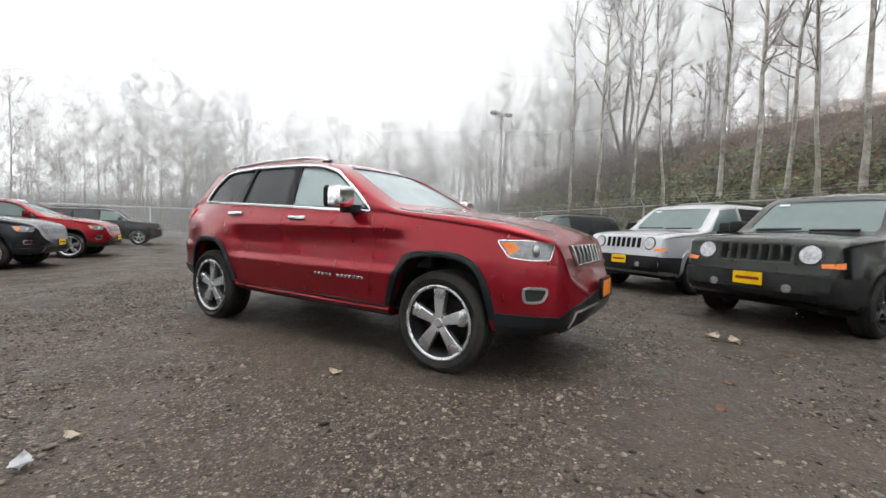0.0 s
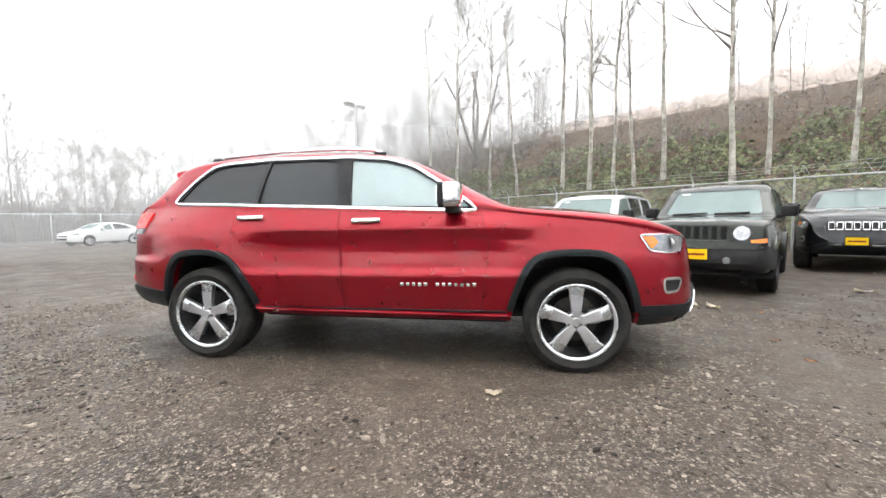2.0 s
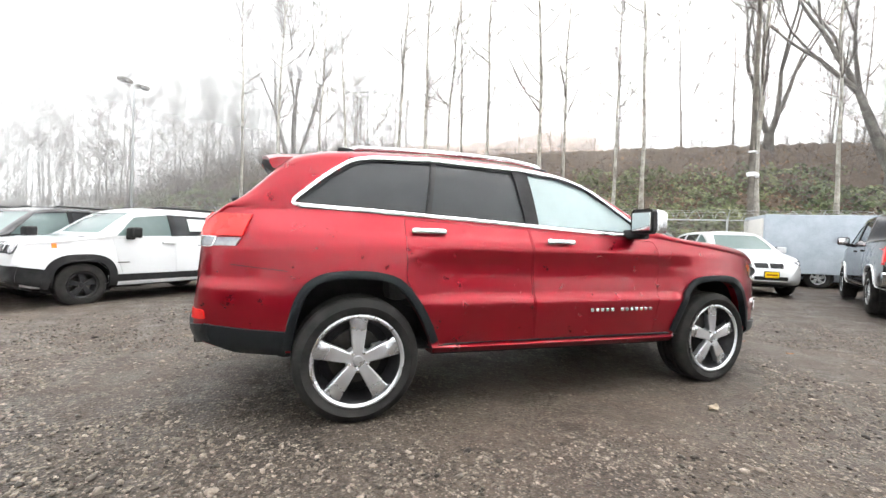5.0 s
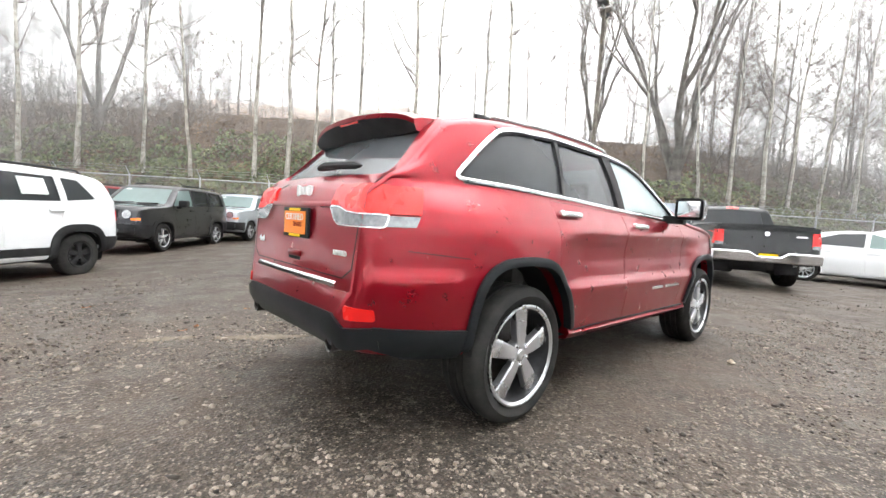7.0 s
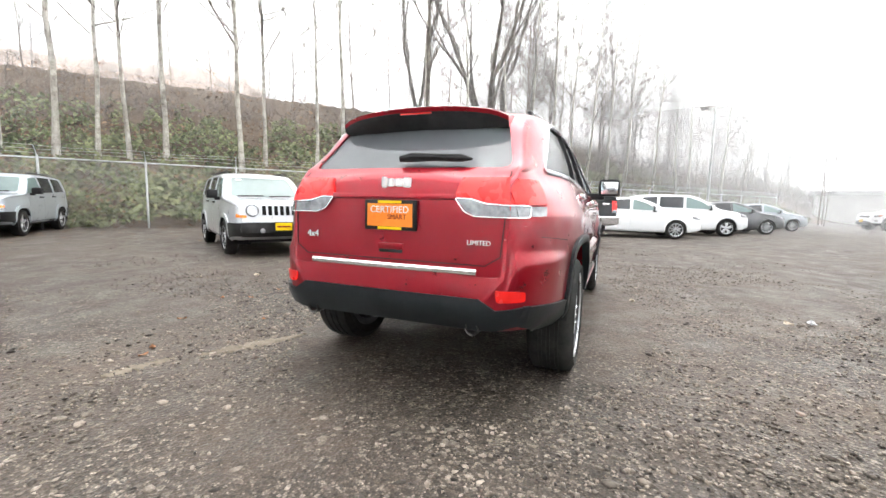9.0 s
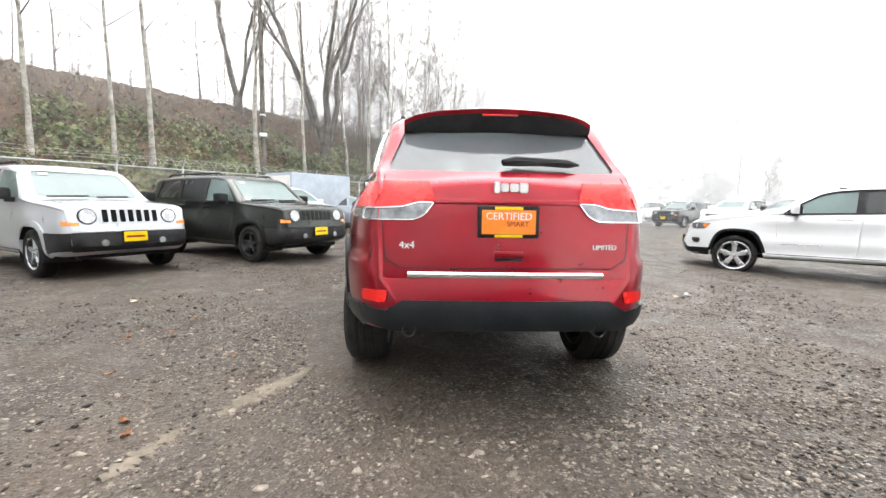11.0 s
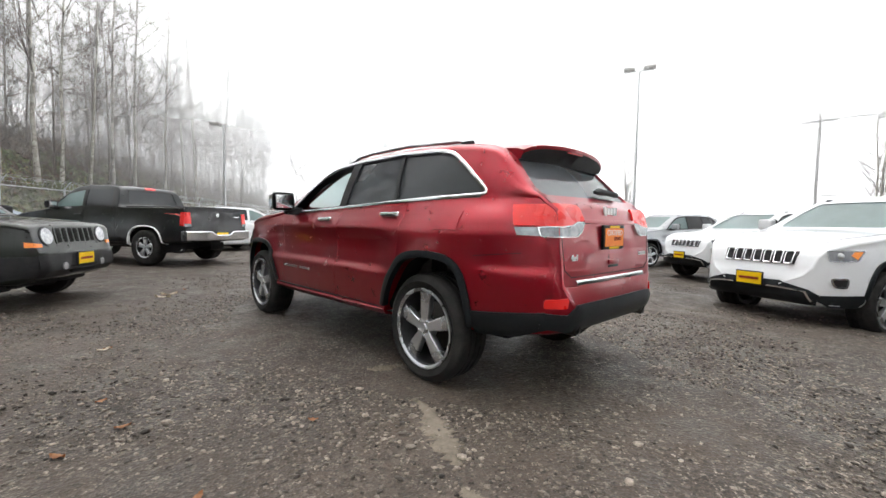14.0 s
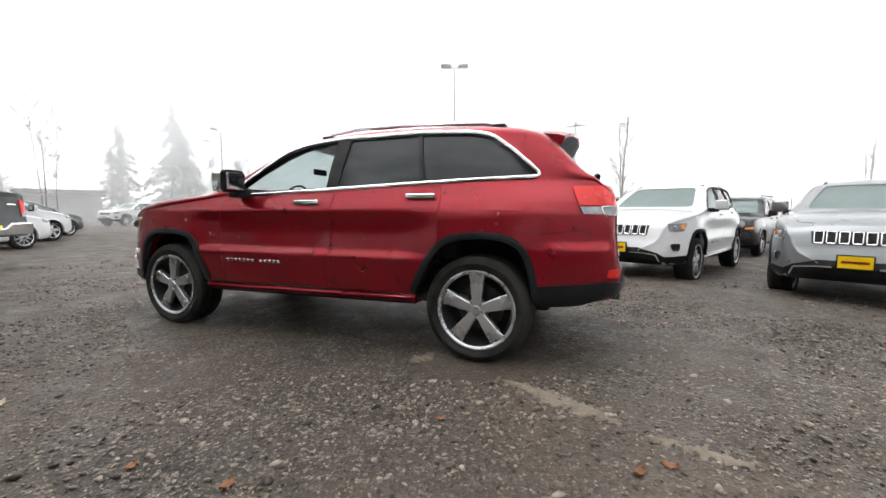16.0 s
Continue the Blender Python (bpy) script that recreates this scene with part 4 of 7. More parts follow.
def make_wheel(parent, x, y, z, R, rim_r, width, style, mat, steer=0.0, n=32):
    """Tyre, rim, five spokes, hub, nuts and brake disc; the outside faces +y before it is turned."""
    out = 1 if y > 0 else -1
    w = width / 2
    prof = [(rim_r - 0.004, w - 0.020), (rim_r + 0.004, w - 0.004), (rim_r - 0.006, w - 0.002), (rim_r - 0.020, w - 0.012), (rim_r - 0.026, w - 0.06), (rim_r - 0.05, w - 0.10), (rim_r - 0.05, -w + 0.03), (rim_r - 0.004, -w + 0.02)]
    wh = lathe_part("wheel", prof, mat, parent, n=n)
    # barrel inside the lip is darkened for the shade between the spokes
    wh.data.materials.append(ALLOY_DARK)
    for p in wh.data.polygons:
        p.material_index = int(math.hypot(p.center.x, p.center.z) < rim_r - 0.022)
    wh.matrix_basis = Matrix.Translation((x, y - out * (w - 0.012), z)) @ (Matrix.Identity(4) if out > 0 else pose(0, 0, 0, 0, 0, 180)) @ pose(0, 0, 0, 0, 0, steer * out)
    tw = [(rim_r + 0.002, w - 0.020), (rim_r + 0.018, w - 0.003), ((rim_r + R) / 2, w + 0.006), (R - 0.045, w - 0.002), (R - 0.016, w - 0.016), (R - 0.004, w - 0.034), (R, w - 0.06)]
    for g in (0.55, 0.0, -0.55):
        c = g * (w - 0.05)
        tw += [(R, c + 0.012), (R - 0.009, c + 0.009), (R - 0.009, c - 0.009), (R, c - 0.012)]
    tw += [(R, -w + 0.06), (R - 0.006, -w + 0.03), (R - 0.05, -w + 0.002), (rim_r, -w + 0.02)]
    lathe_part("tyre", tw, RUBBER, wh, n=n)
    n = 5 if style != "ten" else 10
    hub_y = w - 0.035
    bm = bmesh.new()
    spoke_prof = {"five": ((0.040, 0.030, 0.002), (0.075, 0.033, 0.006), (0.13, 0.041, 0.004), (rim_r - 0.06, 0.049, 0.0), (rim_r - 0.028, 0.058, -0.002), (rim_r - 0.010, 0.082, -0.006)),
                  "split": ((0.045, 0.030, 0.0), (0.11, 0.022, 0.0), (0.16, 0.018, 0.002), (rim_r - 0.03, 0.020, 0.0), (rim_r - 0.012, 0.03, -0.006)),
                  "ten": ((0.045, 0.016, 0.0), (0.11, 0.014, 0.0), (0.15, 0.013, 0.002), (rim_r - 0.03, 0.016, 0.0), (rim_r - 0.012, 0.024, -0.006))}[style]
    rows = []
    for r, hw, dy in spoke_prof:
        yy = hub_y + dy + 0.010
        rows.append([bm.verts.new(c) for c in ((-hw, yy - 0.045, r), (-hw, yy - 0.006, r), (-hw * 0.82, yy, r), (hw * 0.82, yy, r), (hw, yy - 0.006, r), (hw, yy - 0.045, r))])
    for r0, r1 in zip(rows, rows[1:]):
        for k in range(6):
            bm.faces.new((r0[k], r0[(k + 1) % 6], r1[(k + 1) % 6], r1[k]))
    bm.faces.new(rows[0])
    bm.faces.new(rows[-1][::-1])
    sp = part("spoke", bm, mat, wh)
    for i in range(n):
        o = sp if i == 0 else part_mesh("spoke", sp.data, wh)
        o.matrix_basis = pose(0, 0, 0, 0, 360 * i / n + 0.0, 0)
    lathe_part("hub", [(0.0, hub_y + 0.020), (0.026, hub_y + 0.020), (0.032, hub_y + 0.012), (0.072, hub_y + 0.008), (0.080, hub_y - 0.04), (0.0, hub_y - 0.04)], mat, wh, n=24)
    lathe_part("brake_disc", [(0.05, 0.0), (0.165, 0.0), (0.165, -0.025), (0.05, -0.025)], STEEL, wh, n=32)
    # black disc added behind the spokes stands in for the shaded void
    lathe_part("wheel_back", [(0.0, -0.03), (rim_r - 0.045, -0.03), (rim_r - 0.045, -0.05), (0.0, -0.05)], CABIN, wh, n=24)
    bm = bmesh.new()
    box(bm, -0.055, 0.055, -0.03, 0.035, 0.10, 0.175, 0.018)
    part("brake_calliper", bm, GALV, wh).matrix_basis = pose(0, 0, 0, 0, 80 * out, 0)
    nut = lathe_part("wheel_nut", [(0.0, 0.014), (0.008, 0.013), (0.011, 0.0), (0.011, -0.012)], CHROME, wh, n=6)
    for i in range(5):
        o = nut if i == 0 else part_mesh("wheel_nut", nut.data, wh)
        a = radians(72 * i + 36)
        o.matrix_basis = Matrix.Translation((0.055 * math.sin(a), hub_y + 0.012, 0.055 * math.cos(a)))
    return wh


def seats(root, xs, zf, zt, w=0.5):
    for x, yy in xs:
        bm = bmesh.new()
        box(bm, x - 0.25, x + 0.28, yy - w / 2, yy + w / 2, zf, zf + 0.18, 0.06)
        box(bm, x - 0.38, x - 0.22, yy - w / 2, yy + w / 2, zf + 0.05, zt - 0.2, 0.06)
        box(bm, x - 0.40, x - 0.30, yy - 0.13, yy + 0.13, zt - 0.17, zt, 0.04)
        part("seat", bm, SEAT, root)


def inside(x, z, poly):
    hit = False
    for (a, b), (c, d) in zip(poly, poly[1:] + poly[:1]):
        if (b > z) != (d > z) and x < (c - a) * (z - b) / (d - b) + a:
            hit = not hit
    return hit


def vehicle(name, spec, colour, label, category):
    """A car, pickup or van out of its numbers; forward is +x, the ground z = 0."""
    root = tagged(new(name), label, category)
    me, tree = shell_mesh(spec)
    R, rim = spec["tyre"], spec["rim"]
    arch = spec.get("arch", R + 0.075)
    cutters = []
    for poly in spec["windows"]:
        cutters.append(prism(poly[1], "y", -2, 2))
    ends = [prism(rounded(spec["shield"][0], 0.06), "x", *spec["shield"][1])]
    if spec.get("backlight"):
        ends.append(prism(rounded(spec["backlight"][0], 0.05), "x", *spec["backlight"][1]))
    def arch_path(k, out):
        """The line of wheel opening k, pushed out by so many metres."""
        if "arch_shape" not in spec:
            return arc_path(spec["axles"][k], spec["wz"], arch + out, *((-8, 188, 36) if out else (-20, 200, 24)), spec.get("flat", 0.6))
        P = np.array(spec["arch_shape"][k], float)
        for _ in range(3):
            q = np.empty((2 * len(P) - 2, 2))
            q[0::2], q[1::2] = 0.75 * P[:-1] + 0.25 * P[1:], 0.25 * P[:-1] + 0.75 * P[1:]
            P = np.concatenate([P[:1], q, P[-1:]])
        d = np.gradient(P, axis=0)
        d /= np.linalg.norm(d, axis=1)[:, None]
        side = np.column_stack([-d[:, 1], d[:, 0]])
        side *= np.sign((side * P).sum())
        P = P + side * out
        return [(spec["axles"][k] + a, spec["wz"] + b) for a, b in P]

    for k in (0, 1):
        for sy in (-1, 1):
            cutters.append(prism(arch_path(k, 0.0), "y", *sorted((sy * 0.5, sy * 1.3))))
    body = boolean(boolean(me, merged(cutters), "DIFFERENCE"), merged(ends), "DIFFERENCE")
    for dn, poly in spec.get("doors", ()):
        hole = merged([prism(poly, "y", 0.55, 1.3), prism(poly, "y", -1.3, -0.55)])
        leaf = grown(poly, -0.0028)
        for sy, nm in ((1, dn), (-1, dn)):
            piece = boolean(body, merged([prism(leaf, "y", *sorted((sy * 0.55, sy * 1.3)))]), "INTERSECT")
            piece.materials.clear()
            piece.materials.append(PAINT)
            piece.polygons.foreach_set("use_smooth", [True] * len(piece.polygons))
            piece.set_sharp_from_angle(angle=radians(38))
            o = part_mesh(nm, piece, root)
            o.color = (*colour, 1)
        body = boolean(body, hole, "DIFFERENCE")
    body.materials.clear()
    body.materials.append(PAINT)
    body.polygons.foreach_set("use_smooth", [True] * len(body.polygons))
    body.set_sharp_from_angle(angle=radians(38))
    shell = part_mesh("body", body, root)
    shell.color = (*colour, 1)
    if spec.get("dlo"):
        # black window frames inside the bright surround
        body.materials.append(TRIM)
        for p in body.polygons:
            if abs(p.center.y) > 0.45 and inside(p.center.x, p.center.z, spec["dlo"]):
                p.material_index = 1

    def paint(o):
        o.color = (*colour, 1)
        return o

    SIDES = ("left", "right")
    for nm, poly, mat in spec["windows"]:
        for sd in SIDES:
            part("side_window", panel(tree, sd, grown(poly, 0.012), -0.012, 0, 0.12), mat, root)
    part("windshield", panel(tree, "front", rounded(grown(spec["shield"][0], 0.015), 0.06), -0.012, 0, 0.12), spec.get("shield_mat", GLASS_GREEN), root)
    if spec.get("backlight"):
        part("rear_window", panel(tree, "rear", rounded(grown(spec["backlight"][0], 0.015), 0.05), -0.012, 0, 0.12), spec.get("backglass", REARGLASS), root)
    if spec.get("pillars"):
        for poly in spec["pillars"]:
            for sd in SIDES:
                part("pillar_trim", panel(tree, sd, poly, 0.003, 0.01, 0.1), TRIM, root, "glossy black window pillar")
    if spec.get("dlo"):
        for sd in SIDES:
            part("window_trim", ribbon(tree, sd, dense(rounded(spec["dlo"], 0.07, 5), 0.05, True), 0.022, 0.008, 0.008, True, mid=0.004), spec.get("dlo_mat", CHROME), root, "bright window surround")
    # wheel wells, arches, sills
    for k, wx in enumerate(spec["axles"]):
        for sd, sy in (("left", 1), ("right", -1)):
            v, f = lathe([(arch + 0.02, 0), (arch + 0.02, 0.42), (0.10, 0.42)], 28)
            bm = bmesh.new()
            vs = [bm.verts.new((float(np.clip(c[0], *spec.get("liner_x", ((-9, 9), (-9, 9)))[k])) + wx, sy * (spec.get("liner_out", 0.88) - c[1]), max(c[2] + spec["wz"], spec.get("liner_low", spec["wz"] - 0.12)))) for c in v]
            for q in f:
                bm.faces.new([vs[i] for i in q])
            part("wheel_arch_liner", bm, CABIN, root)
            path = [p for p in arch_path(k, spec.get("clad", 0.03)) if p[1] > spec.get("clad_low", 0.0)]
            part("arch_cladding", ribbon(tree, sd, path, spec.get("clad_w", 0.07), 0.018, 0.03, mid=0.006), spec.get("clad_mat", CLADDING), root, "dark plastic wheel-arch moulding")
            make_wheel(root, wx, sy * spec["track"], spec["wz"], R, rim, spec.get("tw", 0.235), spec.get("wheel", "five"), spec.get("wheel_mat", ALLOY), n=64 if spec.get("fine") else 32)
    if spec.get("sill"):
        a, b, z0, z1 = spec["sill"]
        for sd in SIDES:
            part("sill", panel(tree, sd, [(a, z0), (b, z0), (b, z1), (a, z1)], 0.012, 0.03, 0.1), TRIM, root, "black lower sill")
    bm = bmesh.new()
    xr, xf = spec["axles"][1], spec["axles"][0]
    zb = spec["bot"][len(spec["bot"]) // 2][1]
    box(bm, xr - 0.45, xf + 0.5, -0.55, 0.55, zb - 0.03, zb + 0.10, 0.03)
    box(bm, xr - 0.09, xr + 0.09, -0.75, 0.75, spec["wz"] - 0.1, spec["wz"] + 0.08, 0.03)
    part("underbody", bm, CABIN, root)
    if spec.get("seats"):
        seats(root, spec["seats"], spec["floor"], spec["seat_top"])
        bm = bmesh.new()
        dx, dz = spec["dash"]
        box(bm, dx - 0.35, dx + 0.3, -0.7, 0.7, dz - 0.4, dz, 0.05)
        part("dashboard", bm, CABIN, root)
        v, f = lathe([(0.185, 0.0), (0.192, 0.012), (0.185, 0.024), (0.172, 0.012), (0.185, 0.0)], 32, "x")
        st = part("steering_wheel", bm_from(v, f), CABIN, root)
        st.matrix_basis = Matrix.Translation((dx - 0.48, 0.38, dz - 0.02)) @ pose(0, 0, 0, 0, -24, 0)
        bm = bmesh.new()
        box(bm, dx - 0.50, dx - 0.48, -0.10, 0.10, spec["seat_top"] - 0.02, spec["seat_top"] + 0.04, 0.012)
        part("rear_view_mirror", bm, CABIN, root)
    # mirrors and handles
    mx, my, mz = spec["mirror"]
    for sy in (1, -1):
        bm = bmesh.new()
        box(bm, mx - 0.07, mx + 0.09, *sorted((sy * my, sy * (my + 0.2))), mz, mz + 0.17, 0.045, 3)
        part("mirror_cap", bm, spec.get("mirror_mat", TRIM), root) if spec.get("mirror_mat") is not PAINT else paint(part("mirror_cap", bm, PAINT, root))
        bm = bmesh.new()
        box(bm, mx - 0.04, mx + 0.06, *sorted((sy * (my - 0.12), sy * (my + 0.06))), mz - 0.04, mz + 0.03, 0.02)
        part("mirror_foot", bm, TRIM, root)
        bm = bmesh.new()
        box(bm, mx - 0.074, mx - 0.02, *sorted((sy * (my - 0.004), sy * (my + 0.204))), mz - 0.004, mz + 0.174, 0.045, 3)
        part("mirror_housing", bm, TRIM, root, "black mirror housing")
        bm = bmesh.new()
        box(bm, mx - 0.078, mx - 0.068, *sorted((sy * (my + 0.02), sy * (my + 0.185))), mz + 0.02, mz + 0.15, 0.004)
        part("mirror_glass", bm, CHROME, root)
    for hx, hz in spec["handles"]:
        for sd, sy in (("left", 1), ("right", -1)):
            c, n = onto(tree, sd, hx, hz, 0)
            bm = bmesh.new()
            box(bm, -0.115, 0.115, -0.006, 0.034, -0.018, 0.018, 0.014, 3)
            o = part("door_handle", bm, spec.get("handle_mat", CHROME), root)
            o.matrix_basis = Matrix.Translation(c) @ (Matrix.Identity(4) if sy > 0 else pose(0, 0, 0, 0, 0, 180))
            if spec.get("handle_mat") is PAINT:
                paint(o)
    for k, args in enumerate(spec.get("panels", ())):
        nm, side, poly, off, mat, lab = args
        for sd in (SIDES if side == "both" else (side,)):
            polys = [poly] if side != "mirror" else []
            o = part(nm, panel(tree, sd, poly, off, 0.02, 0.06), mat, root, lab)
            if mat is PAINT:
                paint(o)
    for nm, side, poly, off, mat, lab in spec.get("pairs", ()):
        for k in (1, -1):
            if side == "corner":
                o = part(nm, panel(tree, "front_left" if k > 0 else "front_right", poly, off, 0.02, 0.05), mat, root, lab)
            else:
                o = part(nm, panel(tree, side, [(a * k, b) for a, b in poly], off, 0.02, 0.05), mat, root, lab)
    for nm, side, path, w, off, mat in spec.get("bands", ()):
        for sd in (SIDES if side == "both" else (side,)):
            o = part(nm, ribbon(tree, sd, dense(path, 0.06), w, off, 0.01, mid=off * 0.25), mat, root)
            if mat is PAINT:
                paint(o)
    if spec.get("plate"):
        side, z, y0 = spec["plate"]
        c, n = onto(tree, side, y0, z, 0)
        sx = 1 if side == "front" else -1
        bm = bmesh.new()
        box(bm, -0.008, 0.010, -0.165, 0.165, -0.085, 0.085, 0.006)
        o = part("plate_frame", bm, TRIM, root)
        o.matrix_basis = Matrix.Translation((c.x + sx * 0.035, y0, z))
        bm = bmesh.new()
        box(bm, -0.002, 0.002, -0.15, 0.15, -0.07, 0.07, 0.0)
        q = part("dealer_plate", bm, spec.get("plate_mat", YELLOW), o, "yellow dealer plate")
        q.location = (sx * 0.013, 0, 0)
        bm = bmesh.new()
        box(bm, -0.001, 0.001, -0.12, 0.12, -0.016, 0.014)
        q = part("lettering_bar", bm, DARKRED, o)
        q.location = (sx * 0.0165, 0, 0)
    for fn in spec.get("extra", ()):
        fn(root, tree, paint)
    return root


def bm_from(v, f):
    bm = bmesh.new()
    vs = [bm.verts.new(c) for c in v]
    for q in f:
        bm.faces.new([vs[i] for i in q])
    return bm


def recolour(root, colour, label="", wheel=None):
    for o in root.children_recursive:
        if o.type == "MESH" and o.data.materials and o.data.materials[0] == PAINT:
            o.color = (*colour, 1)
    return tagged(root, label)


# ---- mid-size five-door estate with a seven-slot grille ----
def gc_side(x, z):
    fl = 0.024 * (math.exp(-((x - 1.46) / 0.42) ** 2) + math.exp(-((x + 1.46) / 0.46) ** 2)) * float(1 - 0.6 * smoothstep(0.85, 1.1, z))
    # shoulder leaning in above the crease, a hollow door below it, a ledge, then a face tucking under
    recess = float(np.interp(z, (0.38, 0.62, 0.690, 0.708, 0.745, 0.86, 0.95, 1.025, 1.045), (0.038, 0.010, 0.0, 0.004, 0.030, 0.036, 0.030, 0.008, 0.0)))
    mid = float(smoothstep(-1.25, -0.85, x) * (1 - smoothstep(0.95, 1.3, x)))
    long = float(smoothstep(-2.3, -1.7, x) * (1 - smoothstep(1.2, 2.0, x)))
    shoulder = float(np.interp(z, (0.9, 1.045, 1.12), (0.0, 0.010, 0.0)))
    lean = float(np.interp(z, (1.03, 1.10, 1.18, 1.28), (0.0, 0.016, 0.048, 0.088))) * (1 - 0.75 * float(smoothstep(0.9, 1.5, x)))
    lean += 0.03 * float(smoothstep(1.1, 1.25, z) * (1 - smoothstep(-1.9, -1.3, x)) * smoothstep(-2.2, -1.95, x))
    # the rear bumper stands out from the panels above it
    shelf = 0.024 * float((1 - smoothstep(0.785, 0.84, z)) * (1 - smoothstep(-2.10, -1.78, x))) * float(np.interp(z, (0.45, 0.7), (0.3, 1.0)))
    return fl - recess * mid + shoulder * long + shelf - lean


GC_DLO = [(-1.87, 1.272), (-1.66, 1.46), (-1.50, 1.575), (-1.37, 1.60), (-0.96, 1.622), (-0.30, 1.616), (0.04, 1.59), (0.25, 1.53), (0.456, 1.40), (0.66, 1.257), (0.775, 1.165), (-0.30, 1.208)]
GC_WIN_F = [(-0.215, 1.222), (0.70, 1.196), (0.63, 1.258), (0.44, 1.387), (0.24, 1.505), (0.02, 1.566), (-0.245, 1.588)]
GC_WIN_R = [(-1.015, 1.252), (-0.318, 1.228), (-0.365, 1.592), (-0.945, 1.598)]
GC_WIN_Q = [(-1.81, 1.288), (-1.045, 1.262), (-0.978, 1.598), (-1.36, 1.580), (-1.48, 1.552), (-1.63, 1.45)]
GC_ARCH = ([(-0.48, -0.12), (-0.465, 0.0), (-0.40, 0.22), (-0.33, 0.37), (-0.25, 0.455), (-0.10, 0.475), (0.08, 0.475), (0.20, 0.455), (0.29, 0.39), (0.35, 0.26), (0.385, 0.12), (0.40, -0.02), (0.40, -0.12)][::-1],
           [(0.49, -0.12), (0.475, 0.0), (0.40, 0.20), (0.29, 0.37), (0.20, 0.46), (0.06, 0.487), (-0.10, 0.487), (-0.22, 0.468), (-0.30, 0.40), (-0.345, 0.27), (-0.37, 0.12), (-0.38, 0.0), (-0.38, -0.12)])
